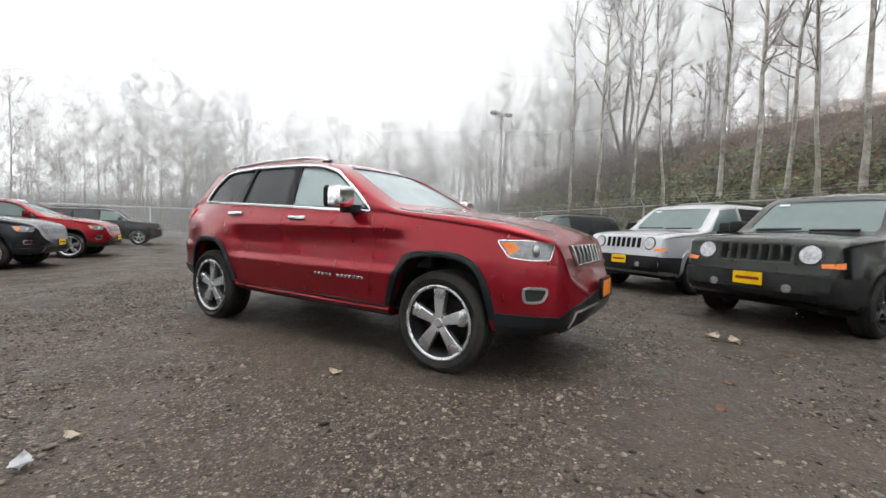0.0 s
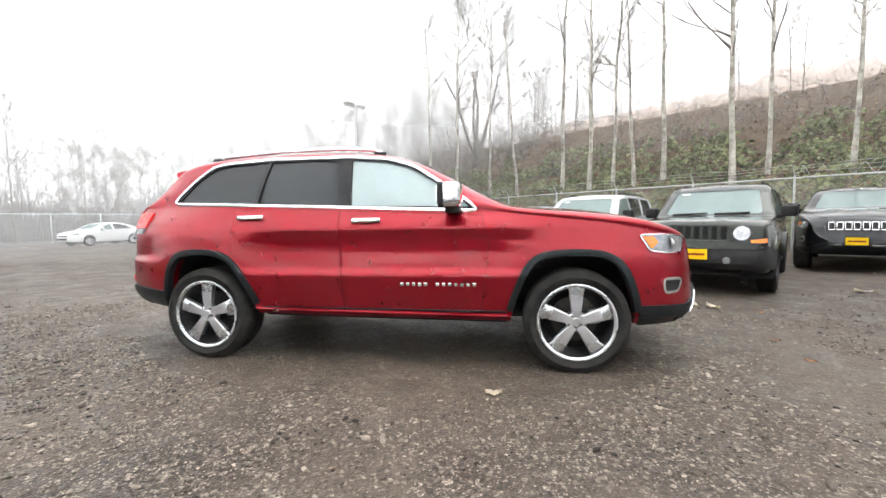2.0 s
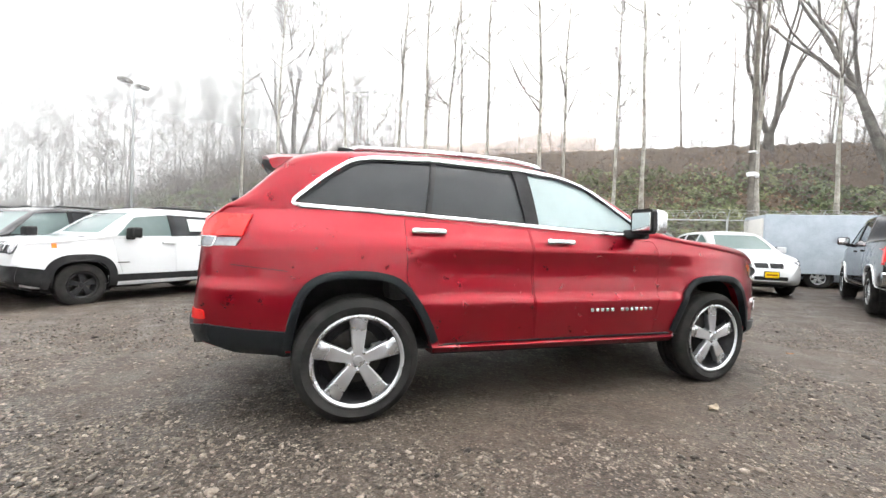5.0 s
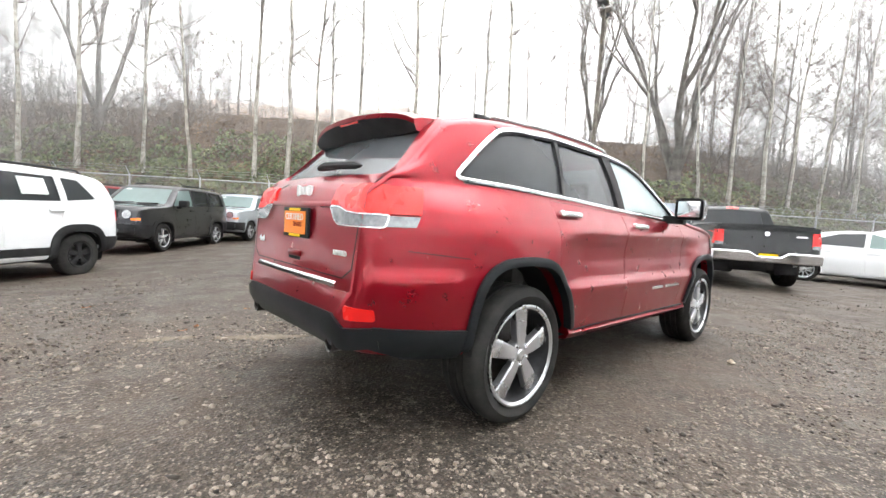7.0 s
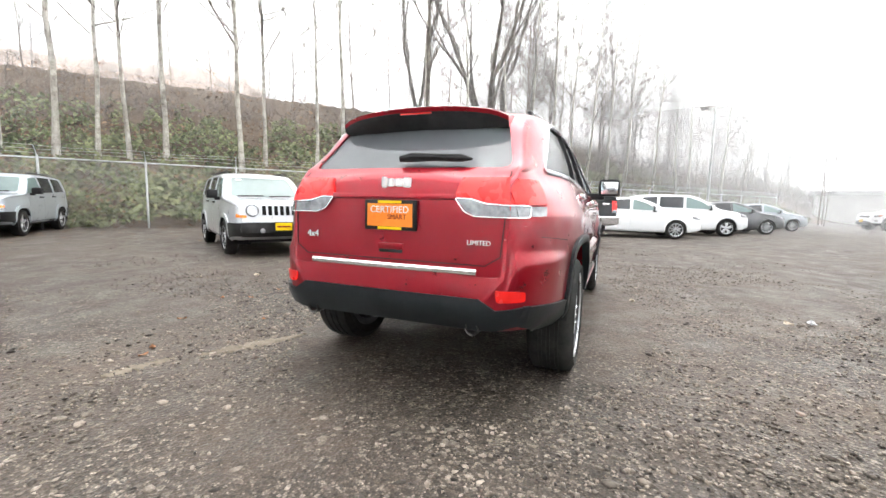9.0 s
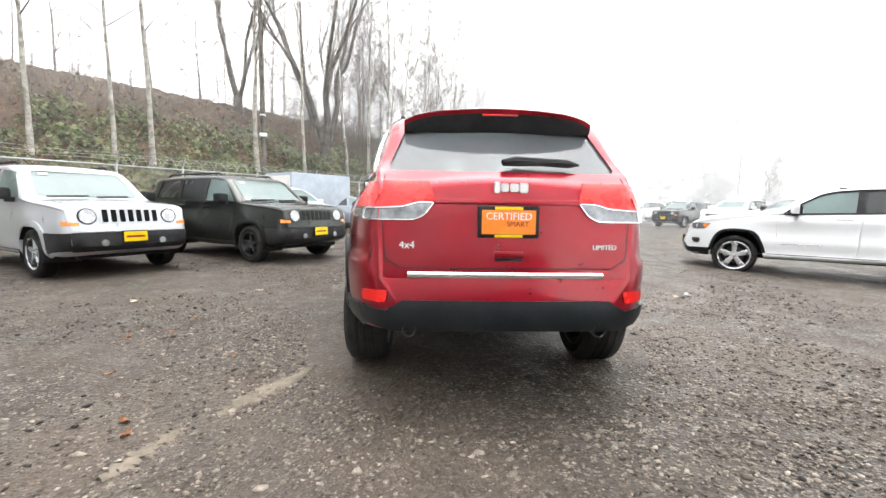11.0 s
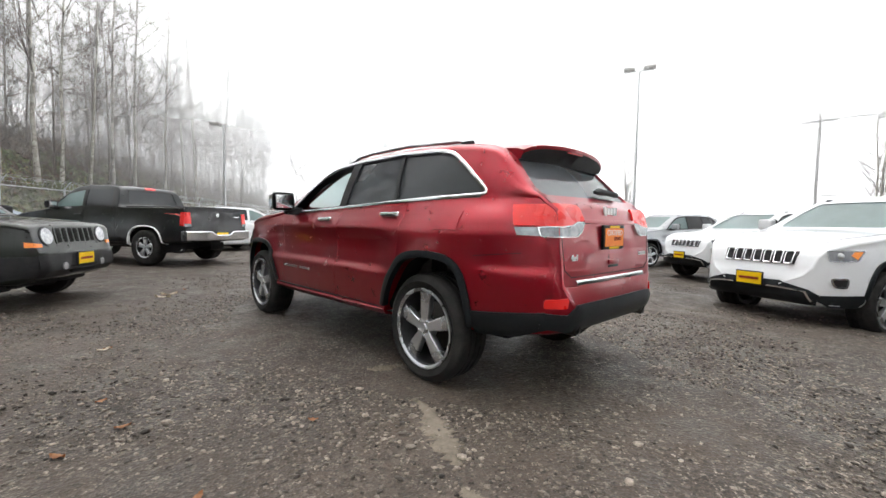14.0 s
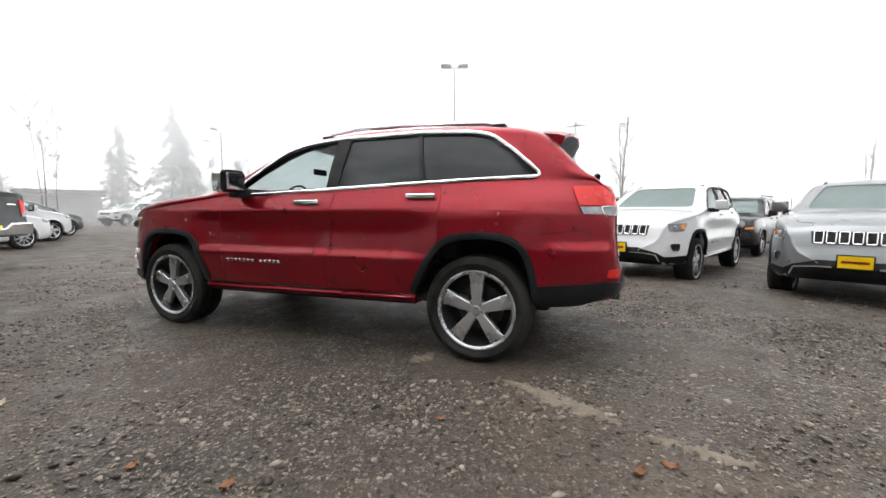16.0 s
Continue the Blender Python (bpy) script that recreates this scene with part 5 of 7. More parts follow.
GC = dict(
    top=[(-2.385, 0.60), (-2.380, 0.715), (-2.363, 0.745), (-2.338, 0.760), (-2.334, 0.79), (-2.330, 0.98), (-2.320, 1.11), (-2.30, 1.19), (-2.235, 1.250), (-2.12, 1.355), (-2.02, 1.462), (-1.92, 1.565), (-1.82, 1.637), (-1.6, 1.682), (-1.2, 1.706), (-0.6, 1.715), (-0.2, 1.698), (0.05, 1.665), (0.30, 1.585), (0.60, 1.43), (0.85, 1.295), (1.00, 1.228), (1.15, 1.207), (1.5, 1.183), (1.9, 1.128), (2.09, 1.075), (2.19, 1.025), (2.25, 0.96), (2.285, 0.86), (2.31, 0.76), (2.345, 0.70), (2.385, 0.64), (2.405, 0.57)],
    bot=[(-2.385, 0.50), (-2.33, 0.45), (-2.1, 0.41), (-1.0, 0.36), (1.0, 0.34), (1.9, 0.33), (2.2, 0.34), (2.36, 0.42), (2.405, 0.50)],
    wid=[(-2.385, 0.53), (-2.365, 0.61), (-2.32, 0.675), (-2.26, 0.725), (-2.2, 0.757), (-2.1, 0.797), (-2.0, 0.828), (-1.75, 0.878), (-1.5, 0.905), (-0.8, 0.932), (0.6, 0.935), (1.4, 0.918), (1.8, 0.885), (2.05, 0.80), (2.2, 0.715), (2.3, 0.62), (2.36, 0.50), (2.405, 0.34)],
    belt=[(-2.4, 1.22), (-1.9, 1.25), (-1.0, 1.225), (0.0, 1.19), (0.8, 1.165), (1.2, 1.12), (1.9, 1.03), (2.3, 0.93)],
    tum=[(-2.42, 0.42), (-1.95, 0.36), (-1.3, 0.38), (0.4, 0.38), (0.95, 0.36), (1.3, 0.28), (2.4, 0.25)], round=0.10, crown=0.035, side=gc_side, fine=True, axles=(1.4575, -1.4575), wz=0.364, tyre=0.374, rim=0.272, track=0.908, tw=0.275, liner_low=0.41, clad_low=0.44, liner_out=0.885, liner_x=((-0.46, 0.40), (-0.375, 0.475)), arch=0.49, arch_shape=GC_ARCH, clad=0.022, clad_w=0.046, shield_mat=GLASS,
    windows=[("w", GC_WIN_F, GLASS), ("w", GC_WIN_R, TINT), ("w", GC_WIN_Q, TINT)], dlo=GC_DLO,
    pillars=[[(-0.318, 1.214), (-0.215, 1.211), (-0.245, 1.594), (-0.365, 1.600)], [(-1.045, 1.250), (-1.012, 1.249), (-0.942, 1.604), (-0.978, 1.606)]],
    shield=([(-0.66, 1.24), (0.66, 1.24), (0.53, 1.595), (-0.53, 1.595)], (0.1, 1.2)), backlight=([(-0.615, 1.262), (0.615, 1.262), (0.515, 1.565), (-0.515, 1.565)], (-2.5, -1.6)),
    doors=[("front_door", [(-0.262, 0.43), (0.79, 0.42), (0.845, 0.92), (0.80, 1.135), (-0.30, 1.185)]), ("rear_door", [(-0.275, 0.43), (-0.955, 0.43), (-1.03, 0.60), (-1.14, 0.765), (-1.185, 0.84), (-1.19, 1.215), (-0.31, 1.186)])],
    sill=(-0.97, 0.97, 0.335, 0.430), floor=0.62, seat_top=1.42, dash=(0.95, 1.12), seats=[(0.15, 0.38), (0.15, -0.38), (-0.85, 0.38), (-0.85, -0.38), (-0.85, 0.0)],
    mirror=(0.58, 0.93, 1.19), mirror_mat=CHROME, handles=[(-1.04, 1.142), (-0.075, 1.106)],
    pairs=[("tail_lamp", "rear", [(0.39, 1.196), (0.70, 1.196), (0.715, 1.070), (0.62, 1.072), (0.52, 1.078), (0.45, 1.100), (0.36, 1.102)], 0.014, LAMP_RED, "red tail lamp"),
           ("reverse_lamp", "rear", [(0.372, 1.094), (0.45, 1.092), (0.52, 1.070), (0.62, 1.064), (0.715, 1.062), (0.715, 1.014), (0.47, 1.014), (0.42, 1.036)], 0.010, LAMP_CLEAR, "clear reversing lamp"),
           ("reflector", "rear", rounded([(0.592, 0.660), (0.725, 0.656), (0.725, 0.604), (0.605, 0.600)], 0.012, 3), 0.008, LAMP_RED, "red bumper reflector"),
           ("headlamp", "corner", [(0.735, 0.972), (0.80, 0.868), (0.94, 0.852), (1.055, 0.855), (1.085, 0.960), (0.90, 0.972)], 0.006, LAMP_CLEAR, "clear headlamp"),
           ("turn_lamp", "corner", [(0.750, 0.964), (0.805, 0.878), (0.865, 0.92), (0.835, 0.962)], 0.010, LAMP_AMBER, "amber turn lamp"),
           ("fog_lamp", "corner", [(0.895, 0.655), (0.905, 0.575), (1.005, 0.582), (1.035, 0.65)], 0.004, TRIM, "fog lamp recess")],
    panels=[("tail_lamp_side", "both", [(-2.055, 1.194), (-2.30, 1.196), (-2.30, 1.070), (-2.10, 1.072)], 0.014, LAMP_RED, "red tail lamp"),
            ("reverse_lamp_side", "both", [(-2.105, 1.062), (-2.30, 1.062), (-2.30, 1.014), (-2.13, 1.018)], 0.012, LAMP_CLEAR, "clear reversing lamp"),
            ("rear_valance", "rear", [(-0.74, 0.580), (-0.60, 0.562), (-0.52, 0.612), (0.52, 0.612), (0.60, 0.562), (0.74, 0.580), (0.72, 0.49), (0.58, 0.462), (-0.58, 0.462), (-0.72, 0.49)], 0.016, CLADDING, "dark lower rear bumper"),
            ("rear_valance_side", "both", [(-1.86, 0.545), (-2.29, 0.580), (-2.31, 0.49), (-2.1, 0.42), (-1.86, 0.41)], 0.016, CLADDING, "dark lower rear bumper"),
            ("front_valance_side", "both", [(1.875, 0.485), (2.25, 0.47), (2.30, 0.42), (2.15, 0.345), (1.885, 0.345)], 0.016, CLADDING, "dark lower front bumper"),
            ("front_valance", "front", [(-0.66, 0.47), (-0.58, 0.53), (-0.33, 0.60), (0.33, 0.60), (0.58, 0.53), (0.66, 0.47), (0.62, 0.36), (-0.62, 0.36)], 0.014, CLADDING, "dark lower front bumper"),
            ("grille", "front", [(-0.43, 0.945), (0.43, 0.945), (0.41, 0.795), (-0.41, 0.795)], 0.006, TRIM, "black grille recess"),
            ("fuel_flap", "left", [(-1.73, 1.04), (-1.54, 1.04), (-1.54, 1.165), (-1.73, 1.165)], 0.005, PAINT, "")],
    bands=[("tailgate_seam", "rear", [(-0.62, 1.24), (-0.63, 1.10), (-0.61, 0.82), (-0.54, 0.775)], 0.005, 0.002, CABIN), ("tailgate_seam", "rear", [(0.62, 1.24), (0.63, 1.10), (0.61, 0.82), (0.54, 0.775)], 0.005, 0.002, CABIN), ("tailgate_seam", "rear", [(-0.54, 0.772), (0.54, 0.772)], 0.005, 0.002, CABIN), ("tailgate_edge", "rear", [(-0.37, 1.104), (0.37, 1.104)], 0.026, 0.014, PAINT),
           ("hood_seam", "top", [(0.98, -0.76), (1.6, -0.74), (2.05, -0.58), (2.12, -0.42)], 0.007, 0.002, CABIN), ("hood_seam", "top", [(0.98, 0.76), (1.6, 0.74), (2.05, 0.58), (2.12, 0.42)], 0.007, 0.002, CABIN),
           ("sill_line", "both", [(-0.93, 0.436), (0.95, 0.432)], 0.005, 0.004, ALLOY_DARK), ("bumper_seam", "both", [(-1.86, 0.885), (-2.16, 0.915)], 0.004, 0.002, CABIN)],
)


def gc_extra(root, tree, paint):
    # roof spoiler, its dark underside and the high brake lamp
    bm = bmesh.new()
    rows = []
    for y in np.linspace(-0.535, 0.535, 21):
        e = 1 - abs(y / 0.535) ** 5
        zt = 1.640 - 0.030 * (y / 0.535) ** 2 - 0.03 * abs(y / 0.535) ** 8
        xs = -1.985 - 0.065 * (1 - (y / 0.535) ** 2) - 0.01 * e
        ring = [(-1.78, zt + 0.012), (xs + 0.05, zt - 0.006), (xs, zt - 0.022), (xs + 0.004, zt - 0.046), (-1.965, zt - 0.135 * (0.55 + 0.45 * e)), (-1.84, zt - 0.10)]
        rows.append([bm.verts.new((a, y, b)) for a, b in ring])
    for r0, r1 in zip(rows, rows[1:]):
        for k in range(6):
            bm.faces.new((r0[k], r0[(k + 1) % 6], r1[(k + 1) % 6], r1[k]))
    bm.faces.new(rows[0])
    bm.faces.new(rows[-1][::-1])
    sp = part("roof_spoiler", bm, PAINT, root)
    paint(sp)
    sp.data.materials.append(TRIM)
    for p in sp.data.polygons:
        if p.normal.z < -0.25:
            p.material_index = 1
    bm = bmesh.new()
    box(bm, -2.052, -2.035, -0.10, 0.10, 1.582, 1.600, 0.004)
    part("brake_lamp", bm, LAMP_RED, root)
    # bright strip along the step of the bumper
    ys = np.linspace(-0.495, 0.495, 25)
    sx = np.polyval(np.polyfit(ys, [onto(tree, "rear", y, 0.728, 0)[0].x for y in ys], 4), ys)
    bm, rows = bmesh.new(), []
    for x, y in zip(sx, ys):
        rows.append([bm.verts.new((x + a, y, 0.737 + b)) for a, b in ((0.03, 0.016), (-0.004, 0.016), (-0.013, 0.006), (-0.013, -0.010), (-0.006, -0.016), (0.03, -0.016))])
    for r0, r1 in zip(rows, rows[1:]):
        for k in range(6):
            bm.faces.new((r0[k], r0[(k + 1) % 6], r1[(k + 1) % 6], r1[k]))
    bm.faces.new(rows[0])
    bm.faces.new(rows[-1][::-1])
    part("bumper_strip", bm, CHROME, root, "bright strip on the bumper step")
    # wiper
    bm = bmesh.new()
    rows = [(0.01, 1.288), (-0.06, 1.298), (-0.20, 1.295), (-0.34, 1.290), (-0.40, 1.284)]
    c = [onto(tree, "rear", a, b, 0.03)[0] for a, b in rows]
    part("rear_wiper", bm_from(*tube(c, [0.016, 0.026, 0.020, 0.022, 0.006], 8)), TRIM, root)
    # roof rails
    for sy in (1, -1):
        pts = [(-1.55, 1.635), (-1.45, 1.675), (-0.9, 1.706), (-0.35, 1.706), (-0.1, 1.683), (0.0, 1.635)]
        bm = bm_from(*tube([(a, sy * 0.565, b) for a, b in pts], [0.012, 0.017, 0.017, 0.017, 0.017, 0.012], 8))
        part("roof_rail", bm, CHROME, root)
        for x in (-1.52, -0.05):
            bm = bmesh.new()
            box(bm, x - 0.06, x + 0.05, sy * 0.565 - 0.018, sy * 0.565 + 0.018, 1.60, 1.668, 0.016)
            part("rail_foot", bm, TRIM, root)
    # seven slots with bright surrounds
    for i in range(7):
        y = (i - 3) * 0.116
        slot = rounded([(y - 0.042, 0.802), (y + 0.042, 0.802), (y + 0.044, 0.936), (y - 0.044, 0.936)], 0.012, 3)
        part("grille_slot", ribbon(tree, "front", dense(slot, 0.04, True), 0.014, 0.020, 0.01, True, mid=0.004), CHROME, root, "bright grille slot surround")
    for k in (1, -1):
        corner = "front_left" if k > 0 else "front_right"
        ring = rounded([(0.885, 0.665), (0.895, 0.565), (1.01, 0.572), (1.048, 0.66)], 0.03, 3)
        part("fog_lamp_ring", ribbon(tree, corner, dense(ring, 0.03, True), 0.02, 0.014, 0.01, True), CHROME, root)
        ring = [(0.728, 0.977), (0.797, 0.862), (0.94, 0.846), (1.06, 0.849), (1.092, 0.965), (0.90, 0.978)]
        part("headlamp_ring", ribbon(tree, corner, dense(rounded(ring, 0.02, 3), 0.03, True), 0.007, 0.010, 0.01, True), CHROME, root)
        part("bumper_brightwork", ribbon(tree, "front", dense([(k * 0.60, 0.40), (k * 0.56, 0.50), (k * 0.36, 0.53), (k * 0.20, 0.53)], 0.04), 0.02, 0.024, 0.01), CHROME, root)
        c, n = onto(tree, corner, 0.97, 0.91, 0.0)
        o = part("headlamp_lens", bm_from(*lathe([(0.0, 0.03), (0.02, 0.028), (0.035, 0.018), (0.042, 0.0)], 16, "x")), GALV, root)
        o.location = c + Vector((-0.005, 0, 0))
        c, n = onto(tree, "rear", k * 0.475, 0.48, 0.0)
        o = part("exhaust_tip", bm_from(*lathe([(0.0, -0.07), (0.026, -0.07), (0.028, -0.125), (0.033, -0.13), (0.036, -0.12), (0.036, 0.0)], 20, "x")), STEEL, root)
        o.location = (-2.245, k * 0.485, 0.457)
        lens = [(k * a, b) for a, b in rounded([(0.365, 1.096), (0.45, 1.094), (0.52, 1.073), (0.718, 1.064), (0.718, 1.010), (0.465, 1.010), (0.415, 1.034)], 0.012, 3)]
        part("lamp_trim", ribbon(tree, "rear", dense(lens, 0.03, True), 0.005, 0.015, 0.008, True), CHROME, root, "bright edge of the reversing lamp")
        # model name as plain bars on the doors
        for j in range(13):
            if j == 5:
                continue
            c, n = onto(tree, "left" if k > 0 else "right", 0.20 + j * 0.045, 0.628, 0.003)
            bm = bmesh.new()
            box(bm, -0.015, 0.013, -0.003, 0.004, -0.012, 0.012, 0.003, 1)
            part("badge_bar", bm, CHROME, root).location = c
    # maker's badge as plain bright shapes
    for a, w, h in ((0.050, 0.030, 0.060), (0.010, 0.040, 0.044), (-0.038, 0.042, 0.044), (-0.086, 0.044, 0.054)):
        c, n = onto(tree, "rear", a, 1.176, 0.006)
        bm = bmesh.new()
        box(bm, -0.005, 0.005, -w / 2, w / 2, -h / 2, h / 2, 0.012, 3)
        part("maker_badge", bm, WHITE, root).location = c
    bm = bmesh.new()
    box(bm, -0.008, 0.006, -0.075, 0.075, -0.016, 0.016, 0.006)
    paint(part("tailgate_grip", bm, PAINT, root)).location = onto(tree, "rear", -0.012, 0.842, 0.004)[0]
    bm = bmesh.new()
    box(bm, -0.003, 0.006, -0.070, 0.070, -0.008, 0.008, 0.002)
    part("grip_recess", bm, CABIN, root).location = onto(tree, "rear", -0.012, 0.815, 0.002)[0]


GC["extra"] = (gc_extra,)


# ---- the red car in the middle of the lot ----
RED = (0.295, 0.0028, 0.013)
hero = vehicle("red_estate_car", GC, RED, "glossy deep red five-door estate car, driver's window open, on gravel", "car")


def hero_plate(root):
    bm = bmesh.new()
    box(bm, -0.010, 0.010, -0.155, 0.155, -0.080, 0.080, 0.008)
    fr = part("rear_plate_frame", bm, TRIM, root)
    fr.matrix_basis = Matrix.Translation((-2.342, -0.006, 1.005))
    bm = bmesh.new()
    box(bm, -0.002, 0.002, -0.135, 0.135, -0.060, 0.060)
    part("dealer_plate", bm, ORANGE, fr, "orange dealer plate").location = (-0.011, 0, 0)
    bm = bmesh.new()
    box(bm, -0.001, 0.001, -0.125, 0.125, 0.004, 0.040)
    face = pose(0, 0, 0, 90, 0, -90)
    hexagon_text("plate_word", "CERTIFIED", 0.050, 0.001, WHITE, fr, Matrix.Translation((-0.0145, 0, 0.028)) @ face)
    hexagon_text("plate_word", "SMART", 0.036, 0.001, DARKRED, fr, Matrix.Translation((-0.0145, -0.045, -0.010)) @ face)
    bm.free()
    for y0, y1, z, m in ((-0.07, 0.07, 0.069, YELLOW), (-0.07, 0.07, -0.069, YELLOW)):
        bm = bmesh.new()
        box(bm, -0.001, 0.001, y0, y1, z - 0.007, z + 0.007)
        part("lettering_bar", bm, m, fr).location = (-0.0115, 0, 0)
    hexagon_text("trim_badge", "4x4", 0.052, 0.003, WHITE, root, Matrix.Translation((-2.345, 0.50, 0.885)) @ face)
    hexagon_text("trim_badge", "LIMITED", 0.034, 0.003, WHITE, root, Matrix.Translation((-2.345, -0.50, 0.882)) @ face)
    bm = bmesh.new()
    box(bm, -0.02, 0.01, -0.15, 0.15, -0.08, 0.08, 0.01)
    fr = part("front_plate_frame", bm, TRIM, root)
    fr.location = (2.43, 0, 0.62)
    bm = bmesh.new()
    box(bm, -0.002, 0.002, -0.135, 0.135, -0.06, 0.06)
    part("dealer_plate", bm, ORANGE, fr).location = (0.012, 0, 0)


def stand(root, x, y, heading, dz=0.0):
    root.matrix_basis = pose(x, y, float(ground_z(x, y)) + dz, 0, 0, heading)
    return root


estate = vehicle("white_estate_car", dict(GC, fine=False, shield_mat=GLASS_GREEN, windows=[("w", GC_WIN_F, GLASS_GREEN), ("w", GC_WIN_R, TINT), ("w", GC_WIN_Q, TINT)], plate=("front", 0.60, 0.0), mirror_mat=PAINT, dlo_mat=TRIM, handle_mat=PAINT), (0.72, 0.73, 0.74), "white five-door estate car", "car")
hero_plate(hero)
# the driver's window is wound down
for o in list(hero.children):
    if o.name.startswith("side_window") and o.data.materials[0] == GLASS and sum(v.co.y for v in o.data.vertices) > 0:
        bpy.data.objects.remove(o)
WHITE_C, SILVER_C, DARK_C, GREY_C = (0.72, 0.73, 0.74), (0.42, 0.44, 0.46), (0.012, 0.013, 0.016), (0.10, 0.105, 0.11)
ESTATES = (("white_estate_car", 3.29, -7.33, 51.4, WHITE_C, "white five-door estate car parked side-on"),
           ("white_estate_car", -3.49, -5.79, 65.4, WHITE_C, "white five-door estate car with a black grille"),
           ("white_estate_car", -1.48, -10.35, 60.0, WHITE_C, "white five-door estate car behind another"),
           ("silver_estate_car", 1.62, -12.56, 68.0, SILVER_C, "silver five-door estate car at the back of the lot"),
           ("silver_estate_car", -6.13, -4.73, 62.6, (0.25, 0.26, 0.27), "silver grey five-door estate car facing the aisle"),
           ("black_estate_car", 8.56, 6.76, 235.4, DARK_C, "black five-door estate car with a chrome grille by the fence"))
for i, (nm, x, y, h, c, lab) in enumerate(ESTATES):
    o = estate if i == 0 else copy_thing(estate, pose(0, 0, 0))
    o.name = nm
    stand(o, x, y, h)
    recolour(o, c, lab)


# ---- boxy compact five-door with round lamps ----
def patriot_side(x, z):
    return 0.028 * (math.exp(-((x - 1.32) / 0.42) ** 2) + math.exp(-((x + 1.32) / 0.42) ** 2)) * float(1 - smoothstep(0.8, 1.0, z))


PAT_WF = [(-0.06, 1.115), (0.86, 1.10), (0.47, 1.49), (-0.03, 1.535)]
PAT_WR = [(-0.93, 1.135), (-0.14, 1.118), (-0.11, 1.54), (-0.93, 1.535)]
PAT_WQ = [(-1.86, 1.165), (-1.03, 1.14), (-1.03, 1.535), (-1.72, 1.515)]


def disc(cx, cz, r, n=20):
    return [(cx + r * math.cos(t), cz + r * math.sin(t)) for t in np.linspace(0, 2 * np.pi, n, endpoint=False)]


def slots(n, pitch, w, z0, z1):
    return [("grille_slot", "front", rounded([((i - (n - 1) / 2) * pitch - w / 2, z0), ((i - (n - 1) / 2) * pitch + w / 2, z0), ((i - (n - 1) / 2) * pitch + w / 2, z1), ((i - (n - 1) / 2) * pitch - w / 2, z1)], 0.012, 3), 0.004, GRILLE, "dark grille slot") for i in range(n)]


